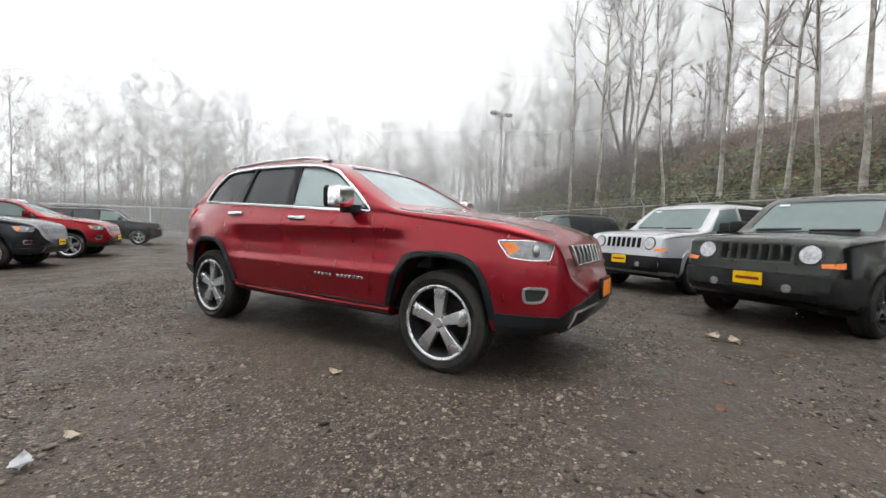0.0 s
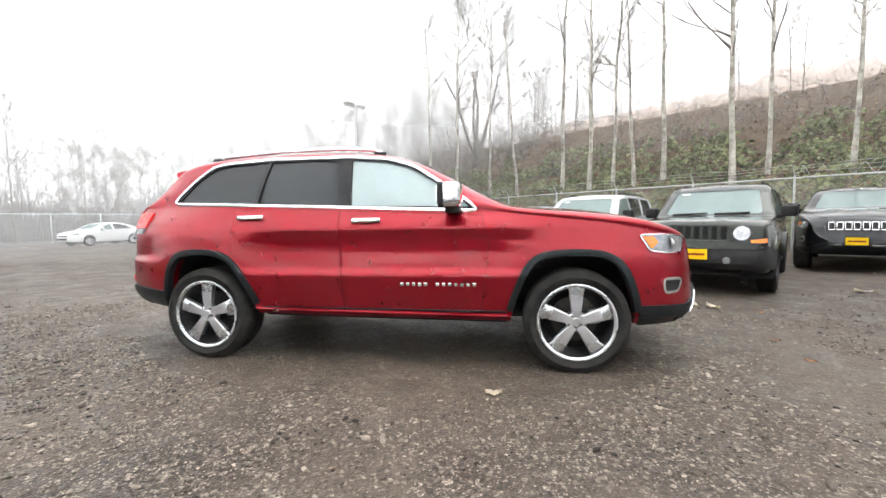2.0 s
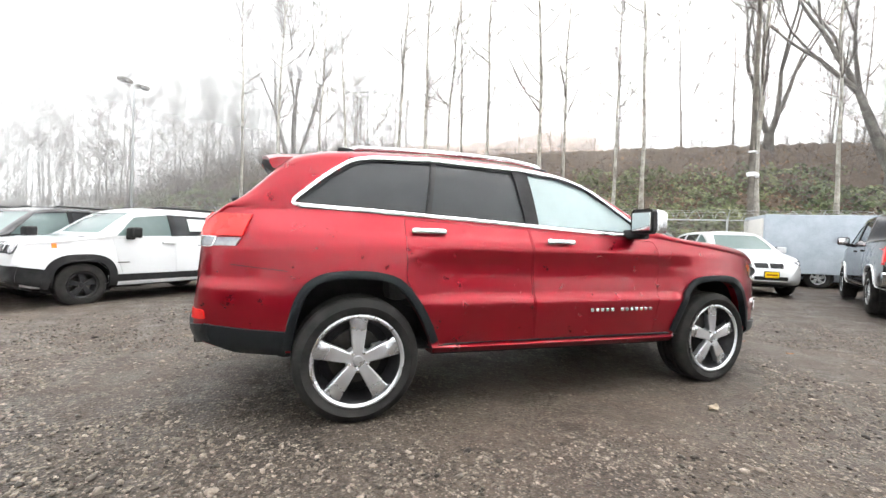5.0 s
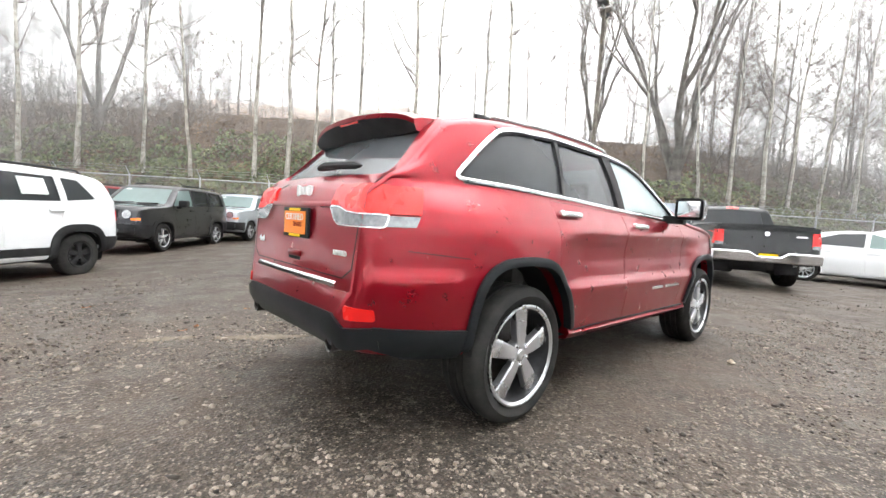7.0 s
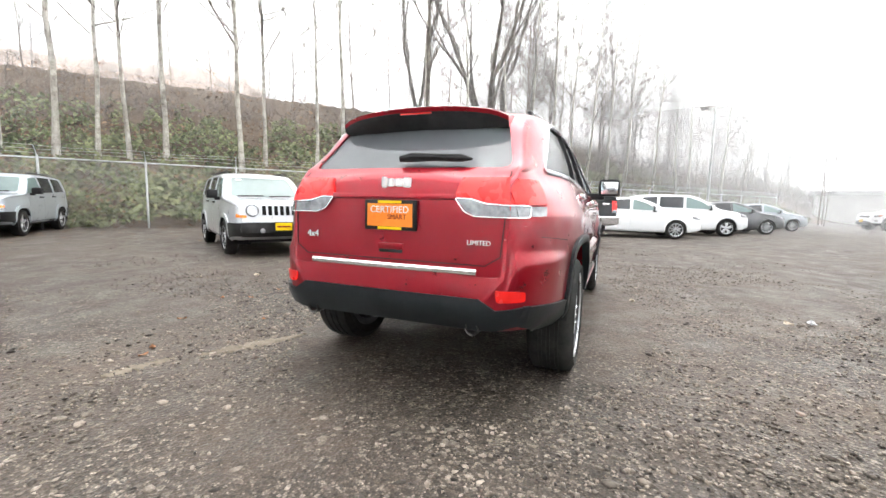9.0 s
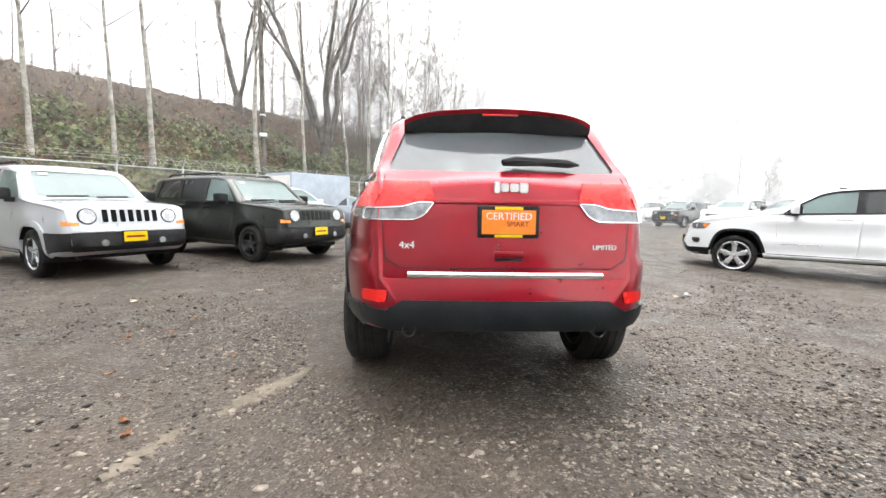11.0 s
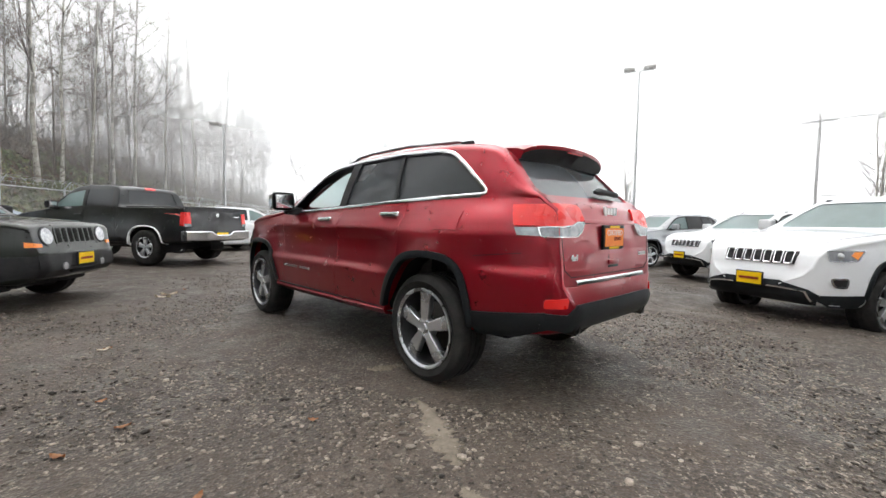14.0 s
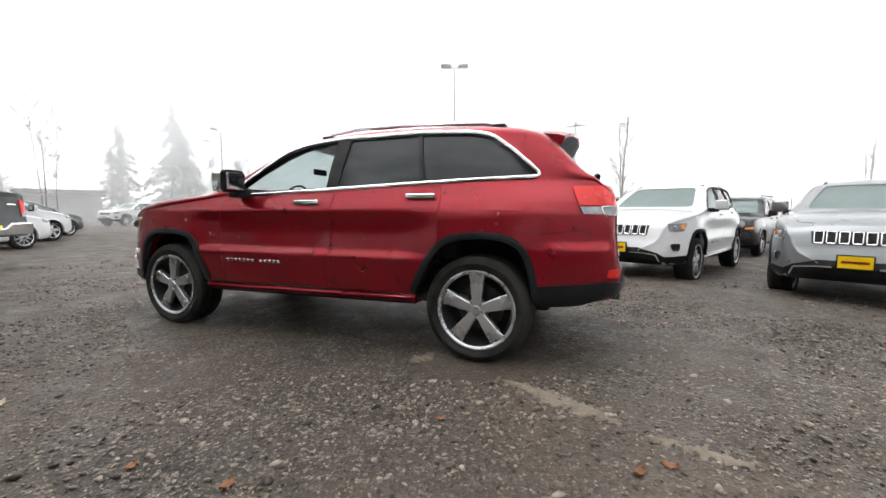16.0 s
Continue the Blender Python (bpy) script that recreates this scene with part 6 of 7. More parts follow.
PAT = dict(
    top=[(-2.20, 0.62), (-2.19, 0.78), (-2.17, 1.0), (-2.13, 1.22), (-2.05, 1.47), (-1.97, 1.57), (-1.6, 1.625), (-0.6, 1.645), (0.1, 1.635), (0.35, 1.595), (0.55, 1.48), (0.80, 1.275), (0.98, 1.135), (1.1, 1.105), (1.6, 1.080), (1.95, 1.04), (2.06, 1.005), (2.10, 0.92), (2.12, 0.78), (2.15, 0.66), (2.18, 0.58)],
    bot=[(-2.20, 0.46), (-2.0, 0.36), (-1.0, 0.29), (1.0, 0.28), (1.9, 0.31), (2.18, 0.44)],
    wid=[(-2.20, 0.74), (-2.12, 0.80), (-1.9, 0.84), (-1.3, 0.855), (1.2, 0.858), (1.8, 0.845), (2.0, 0.815), (2.10, 0.765), (2.18, 0.68)],
    belt=[(-2.2, 1.12), (-1.0, 1.10), (0.0, 1.08), (0.9, 1.06), (1.3, 1.015), (1.9, 0.96), (2.2, 0.90)],
    tumble=0.24, round=0.085, crown=0.02, side=patriot_side, axles=(1.3175, -1.3175), wz=0.335, tyre=0.342, rim=0.222, track=0.862, tw=0.22, arch=0.385, clad=0.032, clad_w=0.085, clad_mat=PAINT, flat=1.1,
    windows=[("w", PAT_WF, GLASS_GREEN), ("w", PAT_WR, TINT), ("w", PAT_WQ, TINT)], pillars=[],
    shield=([(-0.66, 1.13), (0.66, 1.13), (0.57, 1.52), (-0.57, 1.52)], (0.2, 1.15)), backlight=([(-0.62, 1.15), (0.62, 1.15), (0.54, 1.49), (-0.54, 1.49)], (-2.3, -1.8)),
    doors=[("front_door", [(-0.11, 0.37), (0.72, 0.36), (0.82, 0.80), (0.86, 1.07), (-0.10, 1.085)]), ("rear_door", [(-0.125, 0.37), (-0.80, 0.38), (-0.96, 0.72), (-0.99, 1.10), (-0.115, 1.085)])],
    sill=(-0.88, 0.88, 0.285, 0.36), floor=0.58, seat_top=1.40, dash=(0.95, 1.06), seats=[(0.15, 0.36), (0.15, -0.36), (-0.75, 0.36), (-0.75, -0.36)],
    mirror=(0.66, 0.86, 1.08), handles=[(-0.87, 1.01), (0.02, 0.995)], handle_mat=TRIM, wheel="split",
    pairs=[("lamp_ring", "front", disc(0.52, 0.862, 0.112), 0.006, CABIN, "dark ring round the headlamp"), ("headlamp", "front", disc(0.52, 0.862, 0.094), 0.014, LAMP_BRIGHT, "round clear headlamp"), ("fog_lamp", "front", disc(0.37, 0.50, 0.046, 14), 0.034, LAMP_BRIGHT, "round fog lamp"),
           ("turn_lamp", "corner", [(0.90, 0.80), (0.90, 0.74), (1.06, 0.735), (1.06, 0.775)], 0.008, LAMP_AMBER, "amber turn lamp"),
           ("tail_lamp", "rear", [(0.60, 1.08), (0.76, 1.08), (0.76, 0.86), (0.60, 0.86)], 0.012, LAMP_RED, "red tail lamp")],
    panels=[("grille_panel", "front", rounded([(-0.385, 0.762), (0.385, 0.762), (0.385, 0.968), (-0.385, 0.968)], 0.03, 3), 0.008, PAINT, "")] + [(a, b, c, 0.013, e, f) for a, b, c, d, e, f in slots(7, 0.106, 0.066, 0.778, 0.952)] + [("bumper_slot", "front", [(-0.26, 0.50), (0.26, 0.50), (0.24, 0.43), (-0.24, 0.43)], 0.026, CABIN, "dark lower air intake"), ("bumper_lip", "front", [(-0.70, 0.672), (0.70, 0.672), (0.715, 0.645), (-0.715, 0.645)], 0.034, PAINT, ""), ("bumper", "front", [(-0.72, 0.640), (0.72, 0.640), (0.70, 0.40), (-0.70, 0.40)], 0.022, TRIM, "black front bumper"),
            ("bumper_corner", "both", [(1.74, 0.635), (2.14, 0.64), (2.14, 0.42), (1.76, 0.36)], 0.018, TRIM, "black front bumper"), ("rear_bumper", "rear", [(-0.74, 0.66), (0.74, 0.66), (0.72, 0.42), (-0.72, 0.42)], 0.02, TRIM, "black rear bumper"),
            ("rear_bumper_corner", "both", [(-1.74, 0.66), (-2.15, 0.66), (-2.15, 0.44), (-1.76, 0.38)], 0.016, TRIM, "black rear bumper")],
    bands=[("hood_seam", "top", [(1.02, -0.72), (1.7, -0.70), (2.02, -0.62), (2.04, 0.0), (2.02, 0.62), (1.7, 0.70), (1.02, 0.72)], 0.008, 0.002, CABIN), ("wiper_blade", "front", [(-0.55, 1.128), (-0.05, 1.142)], 0.016, 0.012, TRIM), ("wiper_blade", "front", [(0.05, 1.128), (0.50, 1.142)], 0.016, 0.012, TRIM)],
    plate=("front", 0.575, 0.0),
)


def rails(z, y, x0, x1, mat=TRIM):
    def add(root, tree, paint):
        for sy in (1, -1):
            part("roof_rail", bm_from(*tube([(x0, sy * y, z - 0.05), (x0 + 0.08, sy * y, z), (x1 - 0.1, sy * y, z), (x1, sy * y, z - 0.06)], [0.016, 0.018, 0.018, 0.014], 8)), mat, root)
        bm = bmesh.new()
        box(bm, -0.0, 0.004, -0.06, 0.06, -0.02, 0.02)
        part("price_tag", bm, STICKER, root).matrix_basis = Matrix.Translation(onto(tree, "front", -0.44, 1.47, 0.004)[0]) @ pose(0, 0, 0, 0, -50, 0)
    return add


PAT["extra"] = (rails(1.655, 0.575, -1.75, 0.15),)
boxy = vehicle("boxy_dark_car", PAT, (0.016, 0.019, 0.016), "dark green-black boxy five-door car with round headlamps", "car")
BOXY = (("boxy_dark_car", 4.69, 4.26, 238.2, (0.016, 0.019, 0.015), "dark green-black boxy five-door car with dark wheels", ALLOY_DARK),
        ("boxy_silver_car", 2.96, 6.52, 239.0, (0.50, 0.515, 0.54), "silver boxy five-door car with a yellow plate", ALLOY),
        ("boxy_grey_car", -1.31, 11.2, 231.3, (0.045, 0.045, 0.048), "charcoal boxy five-door car with silver wheels", ALLOY),
        ("boxy_silver_car", 1.78, 14.47, 228.6, (0.44, 0.48, 0.52), "blue-silver boxy five-door car by the brambles", ALLOY),
        ("boxy_red_car", -2.9, 13.9, 231.0, (0.26, 0.008, 0.012), "red boxy five-door car in the second row", ALLOY),
        ("boxy_black_car", -6.5, 7.3, 230.0, (0.012, 0.012, 0.014), "black boxy five-door car in a long row", ALLOY),
        ("boxy_black_car", -8.2, 9.0, 230.0, (0.014, 0.015, 0.018), "black boxy five-door car in a long row", ALLOY),
        ("boxy_red_car", -9.95, 10.65, 230.0, (0.24, 0.008, 0.012), "red boxy five-door car in a long row", ALLOY),
        ("boxy_grey_car", -11.7, 12.3, 230.0, (0.05, 0.052, 0.055), "dark grey boxy five-door car in a long row", ALLOY),
        ("boxy_black_car", -13.4, 14.0, 230.0, (0.014, 0.014, 0.016), "black boxy five-door car in a long row", ALLOY),
        ("boxy_grey_car", -15.2, 15.7, 230.0, (0.08, 0.085, 0.09), "grey boxy five-door car at the end of a row", ALLOY),
        ("boxy_black_car", -20.2, 4.8, 63.0, (0.012, 0.012, 0.013), "black off-road car standing apart in the mist", ALLOY),
        ("boxy_black_car", -6.1, -11.4, 64.0, (0.02, 0.021, 0.023), "dark boxy five-door car in a back row", ALLOY),
        ("boxy_black_car", 21.5, -15.8, 120.0, (0.02, 0.02, 0.022), "dark boxy car far off in the mist", ALLOY))
for i, (nm, x, y, h, c, lab, wm) in enumerate(BOXY):
    o = boxy if i == 0 else copy_thing(boxy, pose(0, 0, 0))
    o.name = nm
    stand(o, x, y, h)
    recolour(o, c, lab)
for w in boxy.children:
    if w.name.startswith("wheel") and "liner" not in w.name and w.type == "MESH":
        for q in (w, *w.children):
            if q.data.materials[0] == ALLOY:
                q.data = q.data.copy()
                q.data.materials[0] = ALLOY_DARK
for nm, x, y, h, c, lab in (("black_estate_car", -11.8, -1.5, 52.0, DARK_C, "black five-door estate car across the aisle"), ("red_estate_car", -14.3, 0.6, 55.0, (0.28, 0.006, 0.014), "red five-door estate car behind a black one"),
                            ("white_estate_car", 17.2, -16.0, 120.0, WHITE_C, "white five-door estate car far off in the mist"), ("black_estate_car", 12.6, -15.2, 110.0, DARK_C, "dark five-door estate car far off in the mist"), ("white_estate_car", 31.0, -18.0, 100.0, WHITE_C, "white five-door estate car by the far edge of the lot")):
    o = copy_thing(estate, pose(0, 0, 0))
    o.name = nm
    stand(o, x, y, h)
    recolour(o, c, lab)

# ---- small rounded off-roader ----
REN = dict(PAT)
REN.update(
    top=[(-2.13, 0.62), (-2.12, 0.85), (-2.09, 1.08), (-2.02, 1.30), (-1.90, 1.53), (-1.80, 1.61), (-1.4, 1.665), (-0.5, 1.685), (0.1, 1.67), (0.36, 1.615), (0.60, 1.49), (0.88, 1.28), (1.05, 1.155), (1.2, 1.13), (1.6, 1.10), (1.88, 1.05), (1.98, 0.99), (2.02, 0.90), (2.05, 0.72), (2.08, 0.58)],
    bot=[(-2.13, 0.46), (-1.9, 0.36), (-1.0, 0.29), (1.0, 0.28), (1.8, 0.31), (2.08, 0.42)],
    wid=[(-2.13, 0.74), (-2.03, 0.81), (-1.8, 0.86), (-1.3, 0.88), (1.2, 0.88), (1.7, 0.85), (1.92, 0.79), (2.02, 0.72), (2.08, 0.62)],
    belt=[(-2.2, 1.20), (-1.0, 1.14), (0.0, 1.12), (0.9, 1.10), (1.5, 1.02), (2.2, 0.95)],
    axles=(1.285, -1.285), wz=0.345, tyre=0.348, rim=0.205, track=0.88, clad_mat=TRIM, clad_w=0.12, clad=0.045, flat=1.0, tumble=0.27, round=0.11,
    windows=[("w", [(-0.12, 1.155), (0.80, 1.14), (0.50, 1.47), (-0.08, 1.545)], GLASS_GREEN), ("w", [(-1.02, 1.18), (-0.22, 1.157), (-0.18, 1.552), (-0.98, 1.545)], TINT), ("w", [(-1.62, 1.24), (-1.12, 1.19), (-1.08, 1.54), (-1.36, 1.52)], TINT)],
    pillars=[[(-0.225, 1.155), (-0.115, 1.152), (-0.075, 1.548), (-0.185, 1.552)]],
    shield=([(-0.66, 1.18), (0.66, 1.18), (0.56, 1.55), (-0.56, 1.55)], (0.2, 1.2)), backlight=([(-0.60, 1.17), (0.60, 1.17), (0.52, 1.50), (-0.52, 1.50)], (-2.3, -1.7)),
    doors=[("front_door", [(-0.18, 0.50), (0.72, 0.50), (0.82, 0.85), (0.86, 1.10), (-0.17, 1.125)]), ("rear_door", [(-0.195, 0.50), (-0.82, 0.50), (-0.98, 0.78), (-1.06, 1.15), (-0.185, 1.125)])],
    sill=(-0.86, 0.86, 0.285, 0.49), mirror=(0.60, 0.88, 1.12), handles=[(-0.92, 1.04), (-0.05, 1.03)], handle_mat=PAINT, wheel="five", wheel_mat=TRIM, dash=(0.95, 1.12), seat_top=1.44,
    pairs=[("headlamp", "front", disc(0.56, 0.92, 0.095), 0.010, LAMP_BRIGHT, "round clear headlamp"), ("tail_lamp", "rear", [(0.58, 1.06), (0.76, 1.06), (0.76, 0.88), (0.58, 0.88)], 0.014, LAMP_RED, "red tail lamp")],
    panels=[("grille_surround", "front", rounded([(-0.68, 1.005), (0.68, 1.005), (0.68, 0.835), (-0.68, 0.835)], 0.07, 4), 0.003, TRIM, "black grille surround")] + [("grille_slot", "front", p[2], 0.012, CHROME, "bright grille slot") for p in slots(7, 0.108, 0.055, 0.855, 0.985)]
           + [("bumper", "front", [(-0.74, 0.66), (0.74, 0.66), (0.70, 0.38), (-0.70, 0.38)], 0.02, TRIM, "black front bumper"), ("bumper_corner", "both", [(1.70, 0.60), (2.04, 0.66), (2.04, 0.42), (1.72, 0.33)], 0.016, TRIM, "black front bumper"), ("side_badge", "both", [(0.62, 0.70), (0.80, 0.70), (0.80, 0.685), (0.62, 0.685)], 0.006, TRIM, ""),
              ("rear_bumper_corner", "both", [(-1.70, 0.62), (-2.08, 0.62), (-2.08, 0.44), (-1.72, 0.36)], 0.016, TRIM, "black rear bumper"), ("window_sticker", "left", [(-0.85, 1.27), (-0.47, 1.26), (-0.45, 1.50), (-0.82, 1.50)], 0.002, STICKER, "pale price sticker on the glass"), ("marker_lamp", "both", [(1.60, 0.93), (1.66, 0.93), (1.66, 1.0), (1.60, 1.0)], 0.008, LAMP_AMBER, "")],
    bands=[("hood_seam", "top", [(1.1, -0.74), (1.6, -0.72), (1.90, -0.62), (1.93, 0.0), (1.90, 0.62), (1.6, 0.72), (1.1, 0.74)], 0.008, 0.002, CABIN)], plate=("front", 0.50, 0.0))
REN["extra"] = (rails(1.69, 0.56, -1.6, 0.1),)
ren = vehicle("small_white_car", REN, WHITE_C, "white small five-door off-roader with black wheels and a window sticker", "car")
stand(ren, -4.59, 6.35, 224.0)

# ---- pickup ----
RAM = dict(
    top=[(-2.97, 0.62), (-2.96, 0.80), (-2.95, 1.10), (-2.93, 1.30), (-2.90, 1.345), (-2.0, 1.35), (-1.08, 1.355), (-1.0, 1.40), (-0.95, 1.55), (-0.88, 1.78), (-0.78, 1.85), (-0.4, 1.895), (0.2, 1.90), (0.5, 1.86), (0.75, 1.73), (1.05, 1.51), (1.35, 1.32), (1.5, 1.265), (2.0, 1.23), (2.45, 1.17), (2.60, 1.10), (2.66, 0.95), (2.70, 0.75), (2.74, 0.60)],
    bot=[(-2.97, 0.55), (-2.6, 0.52), (-1.0, 0.42), (1.0, 0.40), (2.4, 0.42), (2.74, 0.50)],
    wid=[(-2.97, 0.93), (-2.90, 0.965), (-2.0, 0.975), (1.5, 0.975), (2.2, 0.95), (2.5, 0.90), (2.66, 0.82), (2.74, 0.70)],
    belt=[(-3.0, 1.30), (-1.0, 1.31), (0.5, 1.29), (1.3, 1.24), (2.2, 1.12), (2.7, 1.02)], tumble=0.32, round=0.07, crown=0.015, axles=(1.78, -1.78), wz=0.405, tyre=0.41, rim=0.235, track=0.975, tw=0.27, arch=0.48, clad=0.012, clad_w=0.03, clad_mat=PAINT, flat=0.9,
    stations=[0.345 + 0.003 * i for i in range(8)],
    windows=[("w", [(0.16, 1.36), (1.14, 1.335), (0.72, 1.66), (0.20, 1.75)], GLASS_GREEN), ("w", [(-0.78, 1.375), (0.05, 1.36), (0.10, 1.76), (-0.70, 1.755)], TINT)], pillars=[[(0.05, 1.355), (0.155, 1.352), (0.195, 1.755), (0.105, 1.762)]],
    shield=([(-0.72, 1.36), (0.72, 1.36), (0.62, 1.74), (-0.62, 1.74)], (0.4, 1.5)), backlight=([(-0.66, 1.43), (0.66, 1.43), (0.60, 1.735), (-0.60, 1.735)], (-1.2, -0.7)), backglass=TINT,
    doors=[("front_door", [(0.10, 0.55), (1.15, 0.54), (1.20, 0.95), (1.16, 1.28), (0.11, 1.32)]), ("rear_door", [(0.085, 0.55), (-0.72, 0.56), (-0.84, 0.80), (-0.84, 1.33), (0.095, 1.32)])],
    sill=(-1.2, 1.25, 0.42, 0.52), floor=0.75, seat_top=1.66, dash=(1.25, 1.28), seats=[(0.45, 0.4), (0.45, -0.4), (-0.45, 0.4), (-0.45, -0.4)], mirror=(0.95, 0.97, 1.30), mirror_mat=TRIM, handles=[(-0.65, 1.16), (0.25, 1.15)], handle_mat=PAINT, wheel="five",
    pairs=[("tail_lamp", "rear", [(0.80, 1.22), (0.945, 1.22), (0.945, 0.97), (0.80, 0.97)], 0.014, LAMP_RED, "red tail lamp"), ("reverse_lamp", "rear", [(0.80, 0.965), (0.945, 0.965), (0.945, 0.90), (0.80, 0.90)], 0.013, LAMP_CLEAR, "clear reversing lamp"),
           ("headlamp", "front", [(0.50, 1.02), (0.82, 1.03), (0.82, 0.88), (0.50, 0.88)], 0.01, LAMP_CLEAR, "clear headlamp")],
    panels=[("tail_lamp_side", "both", [(-2.95, 1.22), (-2.80, 1.22), (-2.80, 0.92), (-2.95, 0.92)], 0.012, LAMP_RED, "red tail lamp"), ("load_cover", "top", [(-2.88, -0.84), (-1.10, -0.84), (-1.10, 0.84), (-2.88, 0.84)], 0.02, CABIN, "black soft load cover"),
            ("tailgate_lip", "rear", [(-0.80, 1.315), (0.80, 1.315), (0.80, 1.265), (-0.80, 1.265)], 0.012, CABIN, "black tailgate lip"), ("maker_badge", "rear", disc(0.0, 1.17, 0.05, 8), 0.01, CHROME, "bright badge"), ("badge_bar", "rear", [(-0.72, 1.15), (-0.52, 1.15), (-0.52, 1.12), (-0.72, 1.12)], 0.006, CHROME, "")],
    bands=[("tailgate_seam", "rear", [(-0.79, 1.30), (-0.79, 0.78), (0.79, 0.78), (0.79, 1.30)], 0.010, 0.002, CABIN), ("cab_seam", "both", [(-0.93, 0.58), (-0.93, 1.31)], 0.014, 0.002, CABIN), ("brake_lamp", "rear", [(-0.13, 1.81), (0.13, 1.81)], 0.045, 0.012, LAMP_RED)],
)


def ram_extra(root, tree, paint):
    # chromed step bumper with a dip for the plate
    bm = bmesh.new()
    rows = []
    for y in np.linspace(-0.98, 0.98, 29):
        e = abs(y) / 0.98
        dip = 0.09 * float(1 - smoothstep(0.22, 0.34, abs(y)))
        x = -3.10 + 0.10 * e ** 4
        ring = [(x + 0.16, 0.80 - dip), (x + 0.02, 0.80 - dip), (x, 0.77 - dip), (x + 0.01, 0.60), (x + 0.05, 0.575), (x + 0.16, 0.575)]
        rows.append([bm.verts.new((a, y, b)) for a, b in ring])
    for r0, r1 in zip(rows, rows[1:]):
        for k in range(6):
            bm.faces.new((r0[k], r0[(k + 1) % 6], r1[(k + 1) % 6], r1[k]))
    bm.faces.new(rows[0])
    bm.faces.new(rows[-1][::-1])
    part("rear_bumper", bm, CHROME, root, "chromed step bumper")
    bm = bmesh.new()
    box(bm, -3.0, -2.99, -0.17, 0.17, 0.66, 0.78, 0.005)
    part("dealer_plate", bm, YELLOW, root, "yellow dealer plate").location = (-0.07, 0, -0.02)
    bm = bmesh.new()
    box(bm, -3.075, -3.071, -0.13, 0.13, 0.69, 0.715)
    part("lettering_bar", bm, DARKRED, root)


RAM["extra"] = (ram_extra,)
ram = vehicle("pickup_truck", RAM, (0.018, 0.019, 0.021), "dark grey crew-cab pickup truck with a chromed bumper", "truck")
stand(ram, 10.12, 1.20, 31.6, 0.03)

# ---- saloon and people carrier ----
SED = dict(
    top=[(-2.46, 0.62), (-2.45, 0.80), (-2.41, 0.98), (-2.30, 1.075), (-2.0, 1.11), (-1.75, 1.15), (-1.3, 1.32), (-0.8, 1.45), (-0.3, 1.49), (0.15, 1.465), (0.55, 1.34), (0.95, 1.13), (1.20, 1.015), (1.4, 0.985), (1.8, 0.92), (2.1, 0.83), (2.25, 0.74), (2.33, 0.62), (2.36, 0.52)],
    bot=[(-2.46, 0.42), (-2.2, 0.30), (-1.0, 0.22), (1.0, 0.21), (2.0, 0.24), (2.36, 0.34)], wid=[(-2.46, 0.62), (-2.38, 0.74), (-2.1, 0.86), (-1.4, 0.915), (1.2, 0.915), (1.8, 0.88), (2.1, 0.78), (2.27, 0.62), (2.36, 0.40)],
    belt=[(-2.4, 1.02), (-1.5, 1.0), (0.0, 0.97), (1.0, 0.93), (1.8, 0.80), (2.3, 0.70)], tumble=0.50, round=0.09, crown=0.025, axles=(1.37, -1.37), wz=0.325, tyre=0.335, rim=0.235, track=0.90, tw=0.22, arch=0.365, clad=0.008, clad_w=0.02, clad_mat=PAINT, flat=0.1,
    windows=[("w", [(-0.10, 1.02), (0.78, 0.99), (0.40, 1.25), (0.0, 1.38), (-0.06, 1.39)], GLASS_GREEN), ("w", [(-1.40, 1.06), (-0.20, 1.022), (-0.16, 1.395), (-0.70, 1.36), (-1.10, 1.23)], TINT)], pillars=[],
    shield=([(-0.66, 1.06), (0.66, 1.06), (0.52, 1.37), (-0.52, 1.37)], (0.2, 1.3)), backlight=([(-0.58, 1.17), (0.58, 1.17), (0.48, 1.38), (-0.48, 1.38)], (-2.0, -0.8)), doors=[("front_door", [(-0.15, 0.30), (0.85, 0.30), (0.92, 0.75), (0.88, 0.94), (-0.15, 0.965)]), ("rear_door", [(-0.165, 0.30), (-0.90, 0.31), (-1.08, 0.60), (-1.14, 0.985), (-0.165, 0.966)])],
    floor=0.42, seat_top=1.22, dash=(0.95, 0.95), seats=[(0.1, 0.36), (0.1, -0.36), (-0.8, 0.36), (-0.8, -0.36)], mirror=(0.62, 0.92, 0.98), mirror_mat=PAINT, handles=[(-0.95, 0.88), (0.0, 0.87)], handle_mat=PAINT, wheel="ten",
    pairs=[("headlamp", "corner", [(0.75, 0.82), (0.80, 0.72), (1.15, 0.68), (1.18, 0.74)], 0.006, LAMP_CLEAR, "clear headlamp"), ("tail_lamp", "rear", [(0.40, 0.99), (0.72, 0.99), (0.72, 0.86), (0.42, 0.86)], 0.010, LAMP_RED, "red tail lamp")],
    panels=[("grille", "front", [(-0.45, 0.66), (0.45, 0.66), (0.40, 0.58), (-0.40, 0.58)], 0.006, TRIM, "dark grille"), ("air_intake", "front", [(-0.40, 0.50), (0.40, 0.50), (0.42, 0.38), (-0.42, 0.38)], 0.006, CABIN, "dark air intake")], bands=[])
saloon = vehicle("white_saloon", SED, WHITE_C, "white four-door saloon beside a pickup", "car")
stand(saloon, 13.34, -1.63, 280.0)
